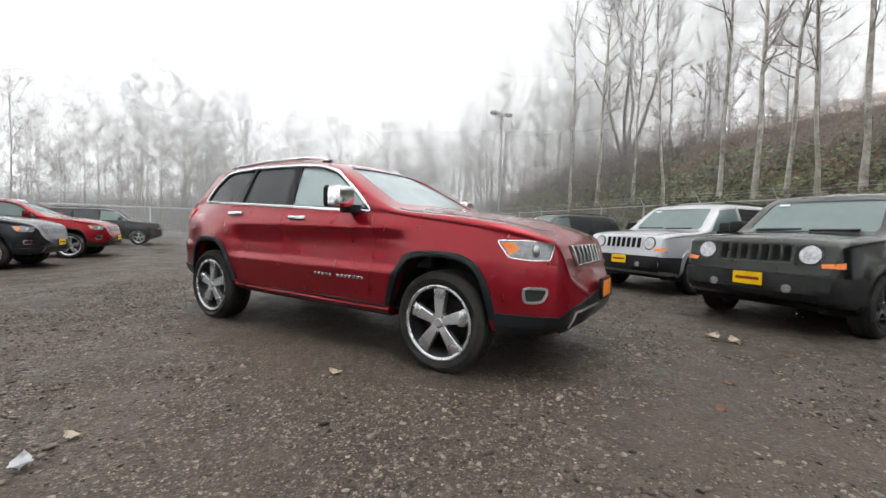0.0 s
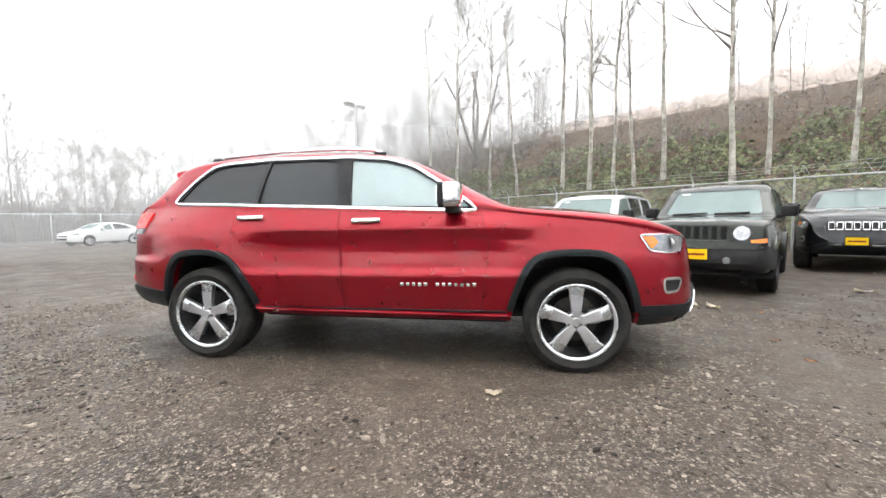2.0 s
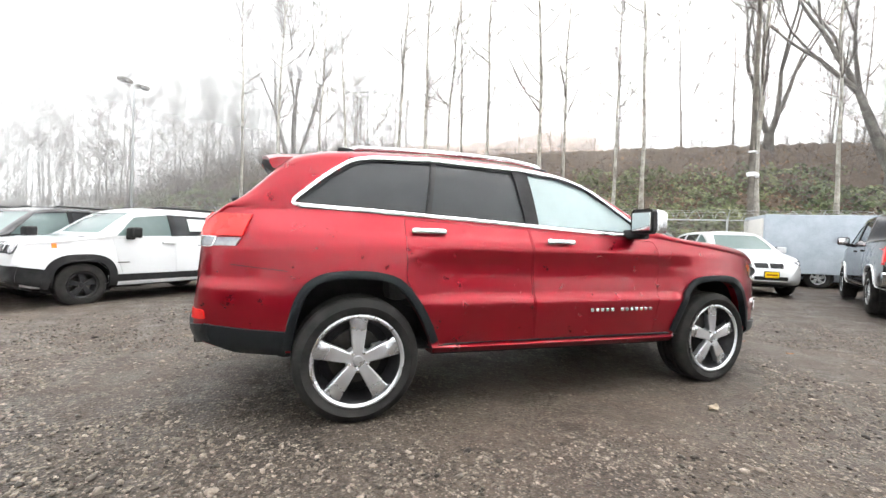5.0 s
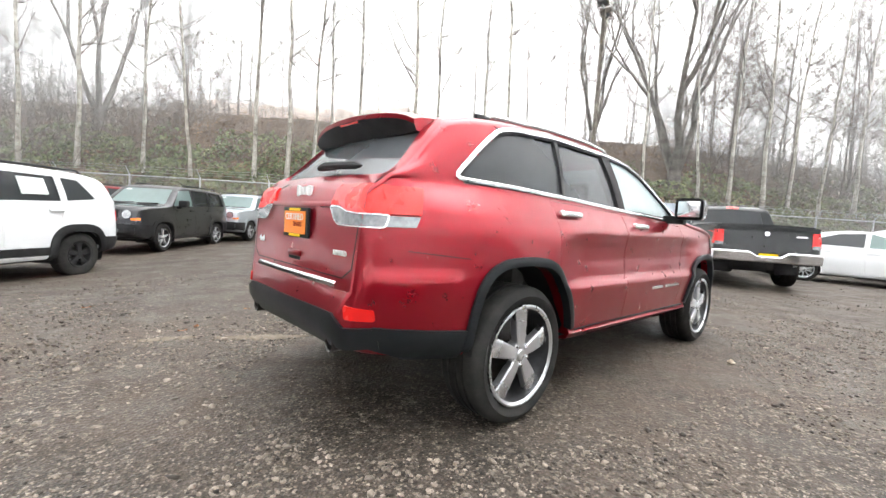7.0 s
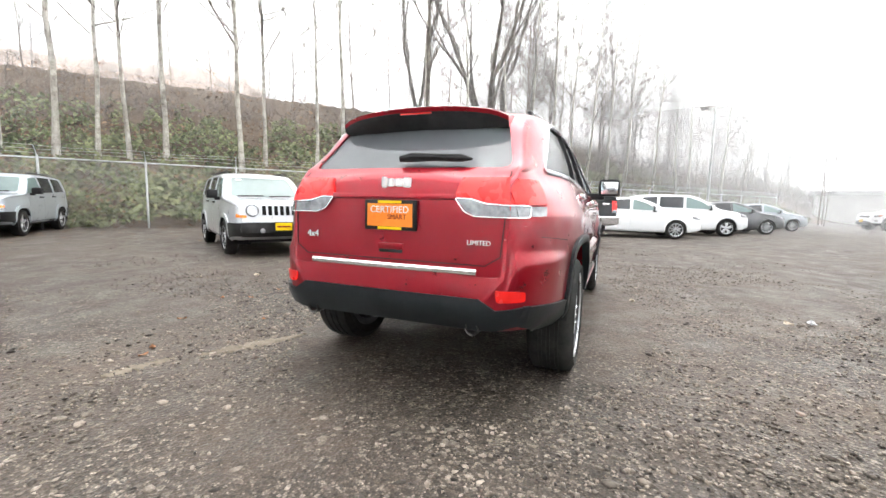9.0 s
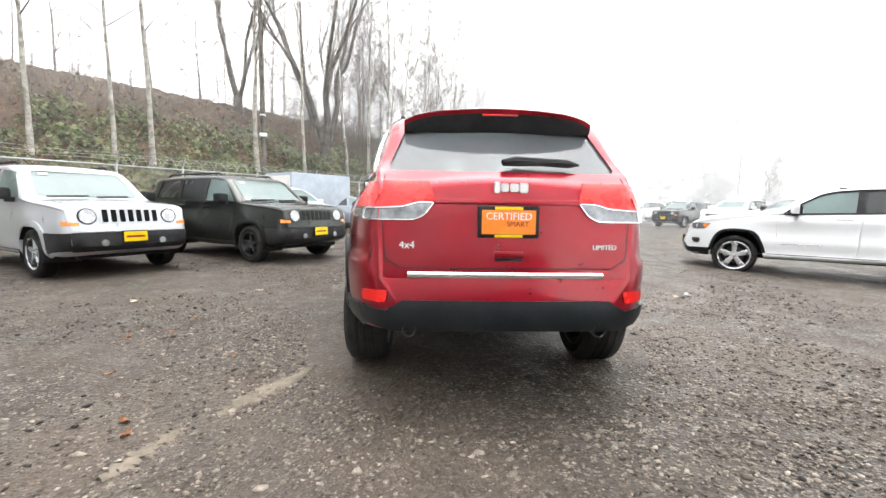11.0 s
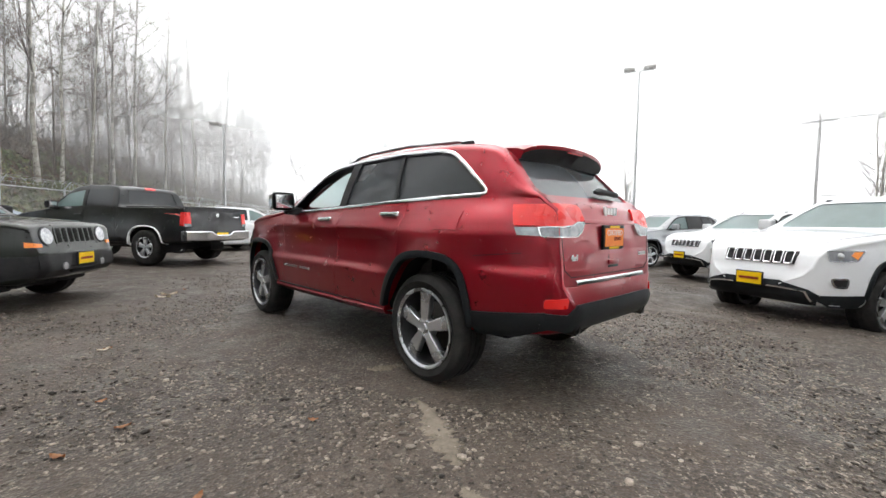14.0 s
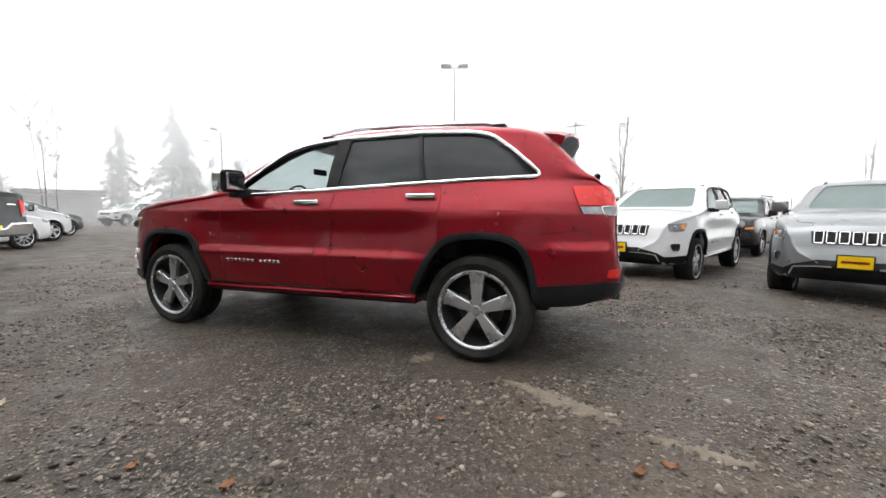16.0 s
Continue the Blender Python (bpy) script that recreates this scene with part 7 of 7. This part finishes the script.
for nm, x, y, h, c, lab in (("silver_saloon", 15.4, 4.2, 300.0, (0.33, 0.37, 0.42), "blue-silver four-door saloon by the fence"), ("silver_saloon", -18.5, 18.6, 230.0, (0.42, 0.45, 0.50), "silver saloon at the end of a long row"), ("grey_saloon", 19.6, -6.0, 285.0, (0.12, 0.125, 0.13), "grey saloon in the mist beyond white cars"),
                            ("silver_saloon", -22.6, 22.0, 262.0, (0.36, 0.40, 0.44), "silver saloon before the far fence"), ("white_saloon", -26.0, 20.0, 262.0, WHITE_C, "white saloon before the far fence"), ("white_saloon", 33.5, -22.5, 100.0, WHITE_C, "white saloon by the far edge of the lot"), ("silver_saloon", 24.5, -8.5, 285.0, (0.36, 0.39, 0.42), "silver saloon far off in the mist")):
    o = copy_thing(saloon, pose(0, 0, 0))
    o.name = nm
    stand(o, x, y, h)
    recolour(o, c, lab)

VAN = dict(SED)
VAN.update(
    top=[(-2.45, 0.62), (-2.44, 0.85), (-2.40, 1.05), (-2.33, 1.25), (-2.20, 1.48), (-2.08, 1.58), (-1.7, 1.65), (-0.8, 1.69), (0.0, 1.675), (0.35, 1.60), (0.75, 1.40), (1.1, 1.18), (1.28, 1.11), (1.6, 1.06), (1.95, 0.99), (2.2, 0.90), (2.30, 0.78), (2.38, 0.62), (2.42, 0.52)],
    bot=[(-2.45, 0.42), (-2.2, 0.32), (-1.0, 0.25), (1.0, 0.24), (2.0, 0.28), (2.42, 0.38)], wid=[(-2.45, 0.68), (-2.36, 0.78), (-2.1, 0.87), (-1.4, 0.91), (1.2, 0.91), (1.8, 0.875), (2.15, 0.77), (2.32, 0.62), (2.42, 0.42)],
    belt=[(-2.4, 1.13), (-1.5, 1.11), (0.0, 1.07), (1.0, 1.03), (1.8, 0.90), (2.3, 0.80)], tumble=0.36, axles=(1.445, -1.445), wz=0.35, tyre=0.36, rim=0.235, track=0.89, arch=0.395,
    windows=[("w", [(-0.10, 1.11), (0.95, 1.08), (0.52, 1.38), (0.10, 1.54), (-0.06, 1.56)], GLASS_GREEN), ("w", [(-1.12, 1.135), (-0.20, 1.115), (-0.16, 1.57), (-1.06, 1.57)], TINT), ("w", [(-2.0, 1.19), (-1.22, 1.145), (-1.16, 1.57), (-1.72, 1.52)], TINT)],
    shield=([(-0.70, 1.16), (0.70, 1.16), (0.56, 1.55), (-0.56, 1.55)], (0.2, 1.4)), backlight=([(-0.60, 1.16), (0.60, 1.16), (0.52, 1.48), (-0.52, 1.48)], (-2.6, -1.9)), doors=[("front_door", [(-0.15, 0.34), (0.95, 0.34), (1.02, 0.80), (0.98, 1.03), (-0.15, 1.065)]), ("rear_door", [(-0.165, 0.34), (-0.98, 0.35), (-1.12, 0.66), (-1.17, 1.10), (-0.165, 1.066)])],
    seat_top=1.38, dash=(1.1, 1.05), mirror=(0.80, 0.91, 1.08), handles=[(-1.0, 0.99), (0.0, 0.97)], wheel="five",
    pairs=[("headlamp", "corner", [(0.78, 0.95), (0.82, 0.80), (1.15, 0.78), (1.18, 0.86)], 0.006, LAMP_CLEAR, "clear headlamp"), ("tail_lamp", "rear", [(0.40, 1.08), (0.74, 1.08), (0.74, 0.92), (0.42, 0.92)], 0.010, LAMP_RED, "red tail lamp")],
    panels=[("grille", "front", [(-0.32, 0.82), (-0.02, 0.82), (-0.02, 0.70), (-0.30, 0.70)], 0.006, TRIM, "dark grille"), ("grille", "front", [(0.02, 0.82), (0.32, 0.82), (0.30, 0.70), (0.02, 0.70)], 0.006, TRIM, "dark grille"), ("air_intake", "front", [(-0.36, 0.50), (0.36, 0.50), (0.36, 0.41), (-0.36, 0.41)], 0.006, CABIN, "dark air intake")], plate=("front", 0.545, 0.0))
van = vehicle("white_people_carrier", VAN, WHITE_C, "white people carrier with a yellow plate by the fence", "car")
stand(van, 10.40, 5.42, 238.0)
o = copy_thing(van, pose(0, 0, 0))
stand(o, 16.3, -3.7, 281.0)
recolour(o, WHITE_C, "white people carrier behind a white saloon")


# ---- lamp posts, poles and what stands round the lot ----
def lamp_post(x, y, height, heading, label, heads=2, flood=False, pole_r=0.075):
    root = tagged(new("lamp_post"), label, "lamp post")
    z = float(ground_z(x, y))
    root.matrix_basis = pose(x, y, z, 0, 0, heading)
    v, f = tube([(0, 0, -0.1), (0, 0, height * 0.5), (0, 0, height)], [pole_r * 1.15, pole_r, pole_r * 0.75], 12)
    part("pole", bm_from(v, f), GALV if not flood else BARK, root)
    bm = bmesh.new()
    box(bm, -0.22, 0.22, -0.22, 0.22, 0.0, 0.35, 0.03)
    part("footing", bm, ROOFING, root)
    part("cross_arm", bm_from(*tube([(-0.55, 0, height - 0.05), (0, 0, height + 0.02), (0.55, 0, height - 0.05)], [0.035] * 3, 8)), GALV, root)
    for sx in ((1, -1) if heads == 2 else (1,)):
        bm = bmesh.new()
        box(bm, sx * 0.62 - 0.36, sx * 0.62 + 0.36, -0.24, 0.24, height - 0.02, height + 0.20, 0.05)
        for v in bm.verts:
            v.co.z += 0.10 * abs(v.co.x) - 0.03
        hd = part("lamp_head", bm, BARK, root, "dark box floodlight head")
        bm = bmesh.new()
        box(bm, sx * 0.62 - 0.28, sx * 0.62 + 0.28, -0.18, 0.18, height - 0.015, height + 0.0, 0.01)
        part("lens", bm, LAMP_CLEAR, hd)
    if flood:
        bm = bmesh.new()
        box(bm, -0.16, 0.42, -0.16, 0.16, 3.35, 3.52, 0.06)
        part("flood_head", bm, WHITE, root, "small pale floodlight")
        bm = bmesh.new()
        box(bm, -0.12, 0.30, -0.12, 0.12, 4.25, 4.32, 0.03)
        part("flood_head", bm, WHITE, root, "small pale floodlight")
    return root


lamp_post(14.55, 7.55, 10.3, 20, "tall dark lamp post with two floodlight heads by the fence", flood=True, pole_r=0.10)
lamp_post(-11.3, 28.6, 9.6, 60, "tall lamp post with two heads in the mist")
lamp_post(8.07, -26.2, 11.6, 20, "tall galvanised lamp post with two heads behind white cars")
lamp_post(44.0, -36.5, 9.8, 40, "single-headed lamp post far off in the mist", heads=1)
lamp_post(33.0, -28.0, 9.0, 40, "single-headed lamp post far off in the mist", heads=1)
lamp_post(30.0, -7.0, 8.0, 40, "single-headed lamp post before misty woods", heads=1)


def utility_pole():
    root = tagged(new("utility_pole"), "weathered wooden utility pole with a cross-arm", "utility pole")
    x, y = 0.9, -50.0
    root.location = (x, y, float(ground_z(x, y)))
    part("pole", bm_from(*tube([(0, 0, -0.2), (0, 0, 6), (0, 0, 12.2)], [0.17, 0.15, 0.12], 10)), BARK, root)
    bm = bmesh.new()
    box(bm, -1.3, 1.3, -0.06, 0.06, 11.3, 11.45, 0.01)
    part("cross_arm", bm, BARK, root)
    for i in (-1.15, -0.4, 0.4, 1.15):
        o = lathe_part("insulator", [(0.0, 0.14), (0.05, 0.13), (0.06, 0.02), (0.03, 0.0)], WHITE, root, n=10, axis="z")
        o.location = (i, 0, 11.45)
    bm = bmesh.new()
    box(bm, -2.2, -0.2, -0.04, 0.04, 4.4, 4.5, 0.01)
    part("guy_arm", bm, GALV, root)
    lines = []
    for i in (-1.15, -0.4, 0.4, 1.15):
        for ex, ey in ((-70, 8), (75, -14)):
            t = np.linspace(0, 1, 14)
            lines.append(np.column_stack([i + ex * t, ey * t, 11.55 - 3.2 * (t - t * t) * 1.6]))
    for ln in lines:
        part("power_line", bm_from(*tube(ln, [0.012] * len(ln), 4)), TRIM, root)


utility_pole()


def slat_fence(x0, y0, x1, y1, height, label):
    """A light post-and-rail line at the edge of the lot."""
    a, b = np.array([x0, y0]), np.array([x1, y1])
    L = np.linalg.norm(b - a)
    root = tagged(new("wire_fence"), label, "fence")
    for i in range(int(L / 3.2) + 1):
        p = a + (b - a) * i * 3.2 / L
        o = part("post", bm_from(*tube([(0, 0, -0.1), (0, 0, height)], [0.035, 0.03], 8)), GALV, root)
        o.location = (*p, float(ground_z(*p)))
    for h in (height, height * 0.6, height * 0.25):
        pts = [(*(a + (b - a) * t), h + float(ground_z(*(a + (b - a) * t)))) for t in np.linspace(0, 1, 30)]
        part("rail", bm_from(*tube(pts, [0.018] * 30, 6)), GALV, root)


slat_fence(44.0, -28.0, -46.0, -30.0, 2.4, "thin galvanised fence along the far side of the lot")


def small_tree(x, y, height, seed, label):
    rng = np.random.default_rng(seed)
    root = tagged(new("young_tree"), label, "tree")
    root.location = (x, y, float(ground_z(x, y)))
    trs, lms = [], []
    for i in range(3):
        tr, lm = grow(rng, np.array([0.1 * i - 0.1, 0.05 * i, -0.1]), height * rng.uniform(0.75, 1.0), 0.09, rng.normal(0, 0.05, 2), 20, 0.2, 0.32, 0.9, 4, 6, thick=0.016)
        trs += tr
        lms += lm
    joined("trunk", trs, BIRCH, root)
    joined("crown", lms, TWIG, root)


small_tree(-3.4, -25.8, 8.2, 81, "bare upright young tree at the lot's edge")
small_tree(9.2, -27.5, 7.5, 82, "bare upright young tree beside a lamp post")
small_tree(-24.0, -44.0, 9.5, 83, "bare young tree beyond silver cars")


def conifer(name, spots, seed, label, kind=""):
    """Misty firs: whorls of drooping boughs dressed with needle sprays."""
    rng = np.random.default_rng(seed)
    for x, y, h in spots:
        root = tagged(new(name), label, "tree")
        root.location = (x, y, float(ground_z(x, y)))
        part("trunk", bm_from(*tube([(0, 0, -0.2), (0, 0, h * 0.5), (0, 0, h)], [0.02 * h, 0.012 * h, 0.03], 8)), BARK, root)
        # whorls of drooping boughs of uneven length, with gaps between
        cs, ds = [], []
        z = h * 0.08
        while z < h * 0.985:
            reach = ((h - z) * 0.34 + 0.06 * h ** 0.5) * rng.uniform(0.7, 1.15)
            a0 = rng.uniform(0, 6.28)
            for k in range(7):
                if rng.uniform() < 0.22:
                    continue
                a = a0 + k * 0.9 + rng.normal(0, 0.2)
                ln = reach * rng.uniform(0.45, 1.2)
                m = int(5 + 9 * ln)
                q = rng.uniform(0.1, 1, m)
                side = rng.normal(0, 0.16, m) * ln * (1.1 - q)
                cs.append(np.column_stack([q * ln * math.cos(a) - side * math.sin(a), q * ln * math.sin(a) + side * math.cos(a), z + (0.12 * q - 0.42 * q * q) * ln + rng.normal(0, 0.03 * h ** 0.5, m)]))
                ds.append(np.column_stack([np.full(m, math.cos(a)), np.full(m, math.sin(a)), np.full(m, -0.5)]))
            z += h * rng.uniform(0.022, 0.045)
        c, d = np.concatenate(cs), np.concatenate(ds)
        n = len(c)
        sz = (0.10 + 0.020 * h) * rng.uniform(0.5, 1.4, n)[:, None]
        d = d * 1.2 + rng.normal(0, 0.7, (n, 3))
        d /= np.linalg.norm(d, axis=1)[:, None]
        w = np.cross(d, rng.normal(0, 1, (n, 3)))
        w /= np.linalg.norm(w, axis=1)[:, None]
        V = np.stack([c - d * sz, c + w * sz * 0.25, c + d * sz, c - w * sz * 0.25], 1).reshape(-1, 3)
        joined("crown", [(V, np.arange(n * 4).reshape(-1, 4))], CONIFER, root, smooth=False)


conifer("fir_tree", [(57.0, -41.0, 17.0), (52.0, -38.5, 11.0), (60.5, -46.0, 13.0), (50.0, -46.0, 9.0), (64.0, -38.0, 14.0)], 91, "grey-green fir tall in the fog")
conifer("small_fir", [(9.7, -27.1, 2.6), (-3.0, -25.4, 2.2), (20.0, -34.0, 3.0)], 92, "small green fir at the lot's edge")
wood("woods", [(rw.uniform(24, 62), rw.uniform(-52, -26)) for _ in range(46)], 86, 9, "low misty trees across the lot", 0.26, 24)
wood("woods", [(rw.uniform(34, 80), rw.uniform(-20, 4)) for _ in range(40)], 96, 12, "bare misty woods at the far end of the lot", 0.22, 22)


def building(name, x, y, w, d, h, z, heading, wall, label):
    root = tagged(new(name), label, "building")
    root.matrix_basis = pose(x, y, z, 0, 0, heading)
    bm = bmesh.new()
    box(bm, -w / 2, w / 2, -d / 2, d / 2, -1.0, h, 0.02)
    part("wall", bm, wall, root)
    bm = bmesh.new()
    box(bm, -w / 2 - 0.4, w / 2 + 0.4, -d / 2 - 0.4, d / 2 + 0.4, h, h + 0.5, 0.05)
    part("roof", bm, ROOFING, root)
    for i in range(int(w / 3)):
        bm = bmesh.new()
        box(bm, -0.8, 0.8, -0.06, 0.06, 0.0, 1.3, 0.02)
        win = part("window", bm, TRIM, root)
        win.location = (-w / 2 + 1.8 + i * 3, -d / 2 - 0.03, h * 0.40)
        bm = bmesh.new()
        box(bm, -0.7, 0.7, -0.01, 0.01, 0.1, 1.2)
        part("pane", bm, TINT, win).location = (0, -0.07, 0)


building("pale_building", 50.0, -23.5, 6.0, 6.0, 2.7, 0.0, 60, WALLPAINT, "low pale building dim in the fog")


def bare_mound():
    """A long heap of pale reddish earth behind the crest, uneven along its top."""
    ss, dd = np.linspace(-4, 34, 96), np.linspace(19, 36, 22)
    S, D = np.meshgrid(ss, dd, indexing="ij")
    rise = np.interp(D, [19, 21, 25, 28, 36], [0, 1.0, 4.0, 4.2, 0])
    crest = smoothstep(-4, -0.5, S) * (1 - smoothstep(24, 34, S)) * (1 + 0.22 * np.exp(-((S - 3) / 3.0) ** 2))
    rough = np.array([[noise.noise((0.35 * a, 0.5 * b, 5.0)) + 0.5 * noise.noise((1.1 * a, 1.3 * b, 8.0)) for b in dd] for a in ss])
    P = FENCE_N[None, None] * (FENCE_C + D)[..., None] + FENCE_U[None, None] * S[..., None]
    Z = ground_z(P[..., 0], P[..., 1]) - 0.15 + rise * crest * (1 + 0.12 * rough) + 0.12 * rough
    n, k = S.shape
    i, j = np.meshgrid(np.arange(n - 1), np.arange(k - 1), indexing="ij")
    F = np.stack([i * k + j, (i + 1) * k + j, (i + 1) * k + j + 1, i * k + j + 1], -1).reshape(-1, 4)
    ob = joined("ground_mound", [(np.dstack([P, Z]).reshape(-1, 3), F)], REDEARTH)
    tagged(ob, "bare pale reddish earth slope behind the crest of the bank", "earth slope", kind="structure")


bare_mound()


def box_trailer():
    root = tagged(new("box_trailer"), "pale blue-white box trailer before the fence", "trailer")
    root.matrix_basis = pose(14.35, 5.55, 0.0, 0, 0, -39)
    bm = bmesh.new()
    box(bm, -1.5, 1.5, -0.95, 0.95, 0.45, 2.32, 0.05)
    part("body", bm, TRAILER, root)
    bm = bmesh.new()
    box(bm, -1.55, 2.3, -0.8, 0.8, 0.36, 0.46, 0.02)
    part("chassis", bm, TRIM, root)
    for y in (0.85, -0.85):
        make_wheel(root, 0.0, y, 0.33, 0.33, 0.2, 0.2, "five", GALV)
    bm = bmesh.new()
    box(bm, -1.53, -1.50, -0.85, 0.85, 0.55, 2.2, 0.01)
    part("door", bm, WALLPAINT, root)
    bm = bmesh.new()
    box(bm, 2.1, 2.2, -0.04, 0.04, 0.0, 0.45, 0.01)
    part("jockey_leg", bm, GALV, root)


box_trailer()


# ---- litter and stains on the gravel ----
def leaf_mesh(size, curl, seed):
    rng = np.random.default_rng(seed)
    bm = bmesh.new()
    n = 11
    top = [bm.verts.new((size * (t * 2 - 1), size * 0.6 * math.sin(math.pi * t) ** 0.8 * rng.uniform(0.7, 1.15), curl * abs(t * 2 - 1) ** 2 + rng.uniform(0, curl * 0.5))) for t in np.linspace(0.0, 1, n)]
    mid = [bm.verts.new((size * (t * 2 - 1), 0, 0.2 * curl * (1 - abs(t * 2 - 1)))) for t in np.linspace(0.03, 0.97, n)]
    low = [bm.verts.new((size * (t * 2 - 1), -size * 0.6 * math.sin(math.pi * t) ** 0.8 * rng.uniform(0.7, 1.15), curl * abs(t * 2 - 1) ** 1.5)) for t in np.linspace(0.0, 1, n)]
    for a, b in ((top, mid), (mid, low)):
        for i in range(n - 1):
            bm.faces.new((a[i], b[i], b[i + 1], a[i + 1]))
    ex = bmesh.ops.solidify(bm, geom=bm.faces[:], thickness=0.002)
    return bm


def drop_leaf(name, x, y, size, mat, label, category, seed):
    o = part(name, leaf_mesh(size, size * 0.35, seed), mat)
    tagged(o, label, category)
    o.matrix_basis = pose(x, y, float(ground_z(x, y)) + 0.010, 0, 0, seed * 47 % 360)


for i, (x, y, s) in enumerate(((-1.1, 2.75, 0.055), (-0.95, 2.5, 0.05), (-1.83, 2.37, 0.05), (-2.53, 1.78, 0.05), (-1.52, 1.74, 0.04), (-0.49, 2.55, 0.04), (3.2, -0.48, 0.05), (3.76, 1.22, 0.06), (-2.41, 1.87, 0.05), (0.76, 2.41, 0.045), (3.27, 0.07, 0.05), (-3.1, 3.1, 0.05))):
    drop_leaf("fallen_leaf", x, y, s * 0.72, FALLEN, "orange-brown fallen leaf on wet gravel", "leaf", 200 + i)
for i, (x, y, s) in enumerate(((0.893, -1.349, 0.055), (3.2, 1.6, 0.10), (3.39, 1.49, 0.11), (5.9, 2.75, 0.13), (0.53, -2.69, 0.06), (0.1, 3.51, 0.07), (0.74, 2.44, 0.05))):
    drop_leaf("pale_leaf", x, y, s, PALELEAF, "large bleached fallen leaf on the gravel", "leaf", 230 + i)
drop_leaf("paper_scrap", 0.64, -2.9, 0.07, PAPER, "torn wet white paper scrap on the gravel", "litter", 260)
rl = np.random.default_rng(15)
n = 420
s_, d_ = rl.uniform(-12, 18, n), -np.abs(rl.normal(0, 2.6, n)) - 0.1
xy = FENCE_N[None] * (FENCE_C + d_)[:, None] + FENCE_U[None] * s_[:, None]
ang, sz = rl.uniform(0, 6.28, n), rl.uniform(0.03, 0.06, n)
V = np.stack([np.column_stack([xy[:, 0] + sz * a * np.cos(ang) - sz * b * np.sin(ang), xy[:, 1] + sz * a * np.sin(ang) + sz * b * np.cos(ang), ground_z(xy[:, 0], xy[:, 1]) + 0.012 + c]) for a, b, c in ((-1, 0, 0.01), (0, 0.6, 0), (1.1, 0, 0.015), (0, -0.6, 0))], 1)
tagged(joined("leaf_litter", [(V.reshape(-1, 3), np.arange(n * 4).reshape(-1, 4))], LEAFDRY, smooth=False), "scattered dry leaves along the foot of the fence", "leaf litter", kind="stuff")


def sand_patch(points, widths, seed, label):
    """A washed-out streak of fine sand between the stones, with a frayed edge."""
    rng = np.random.default_rng(seed)
    P = np.array(points, float)
    t = np.linspace(0, 1, 40)
    k = np.linspace(0, 1, len(P))
    c = np.column_stack([np.interp(t, k, P[:, 0]), np.interp(t, k, P[:, 1])])
    w = np.interp(t, np.linspace(0, 1, len(widths)), widths)
    d = np.gradient(c, axis=0)
    d /= np.linalg.norm(d, axis=1)[:, None]
    nrm = np.column_stack([-d[:, 1], d[:, 0]])
    rows = []
    for q in np.linspace(-1, 1, 7):
        off = (w * q * (1 + 0.5 * rng.normal(0, 1, 40) * (abs(q) > 0.6)))[:, None]
        p = c + nrm * off
        rows.append(np.column_stack([p, ground_z(p[:, 0], p[:, 1]) + 0.010 - 0.016 * abs(q) ** 2 + rng.normal(0, 0.0035, 40)]))
    V = np.stack(rows, 1).reshape(-1, 3)
    i, j = np.meshgrid(np.arange(39), np.arange(6), indexing="ij")
    F = np.stack([i * 7 + j, (i + 1) * 7 + j, (i + 1) * 7 + j + 1, i * 7 + j + 1], -1).reshape(-1, 4)
    tagged(joined("sand_streak", [(V, F)], SAND), label, "sand", kind="structure")


sand_patch([(-1.70, 1.15), (-1.95, 1.25), (-2.15, 1.36), (-2.35, 1.46)], (0.02, 0.07, 0.095, 0.08, 0.02), 301, "pale streak of fine sand in the gravel")
sand_patch([(-2.47, 1.56), (-2.62, 1.60), (-2.85, 1.66)], (0.02, 0.06, 0.07, 0.02), 304, "faint streak of fine sand in the gravel")
sand_patch([(-1.04, 1.08), (-1.10, 0.95), (-1.13, 0.82)], (0.01, 0.065, 0.05, 0.01), 302, "pale sand beside a tyre")
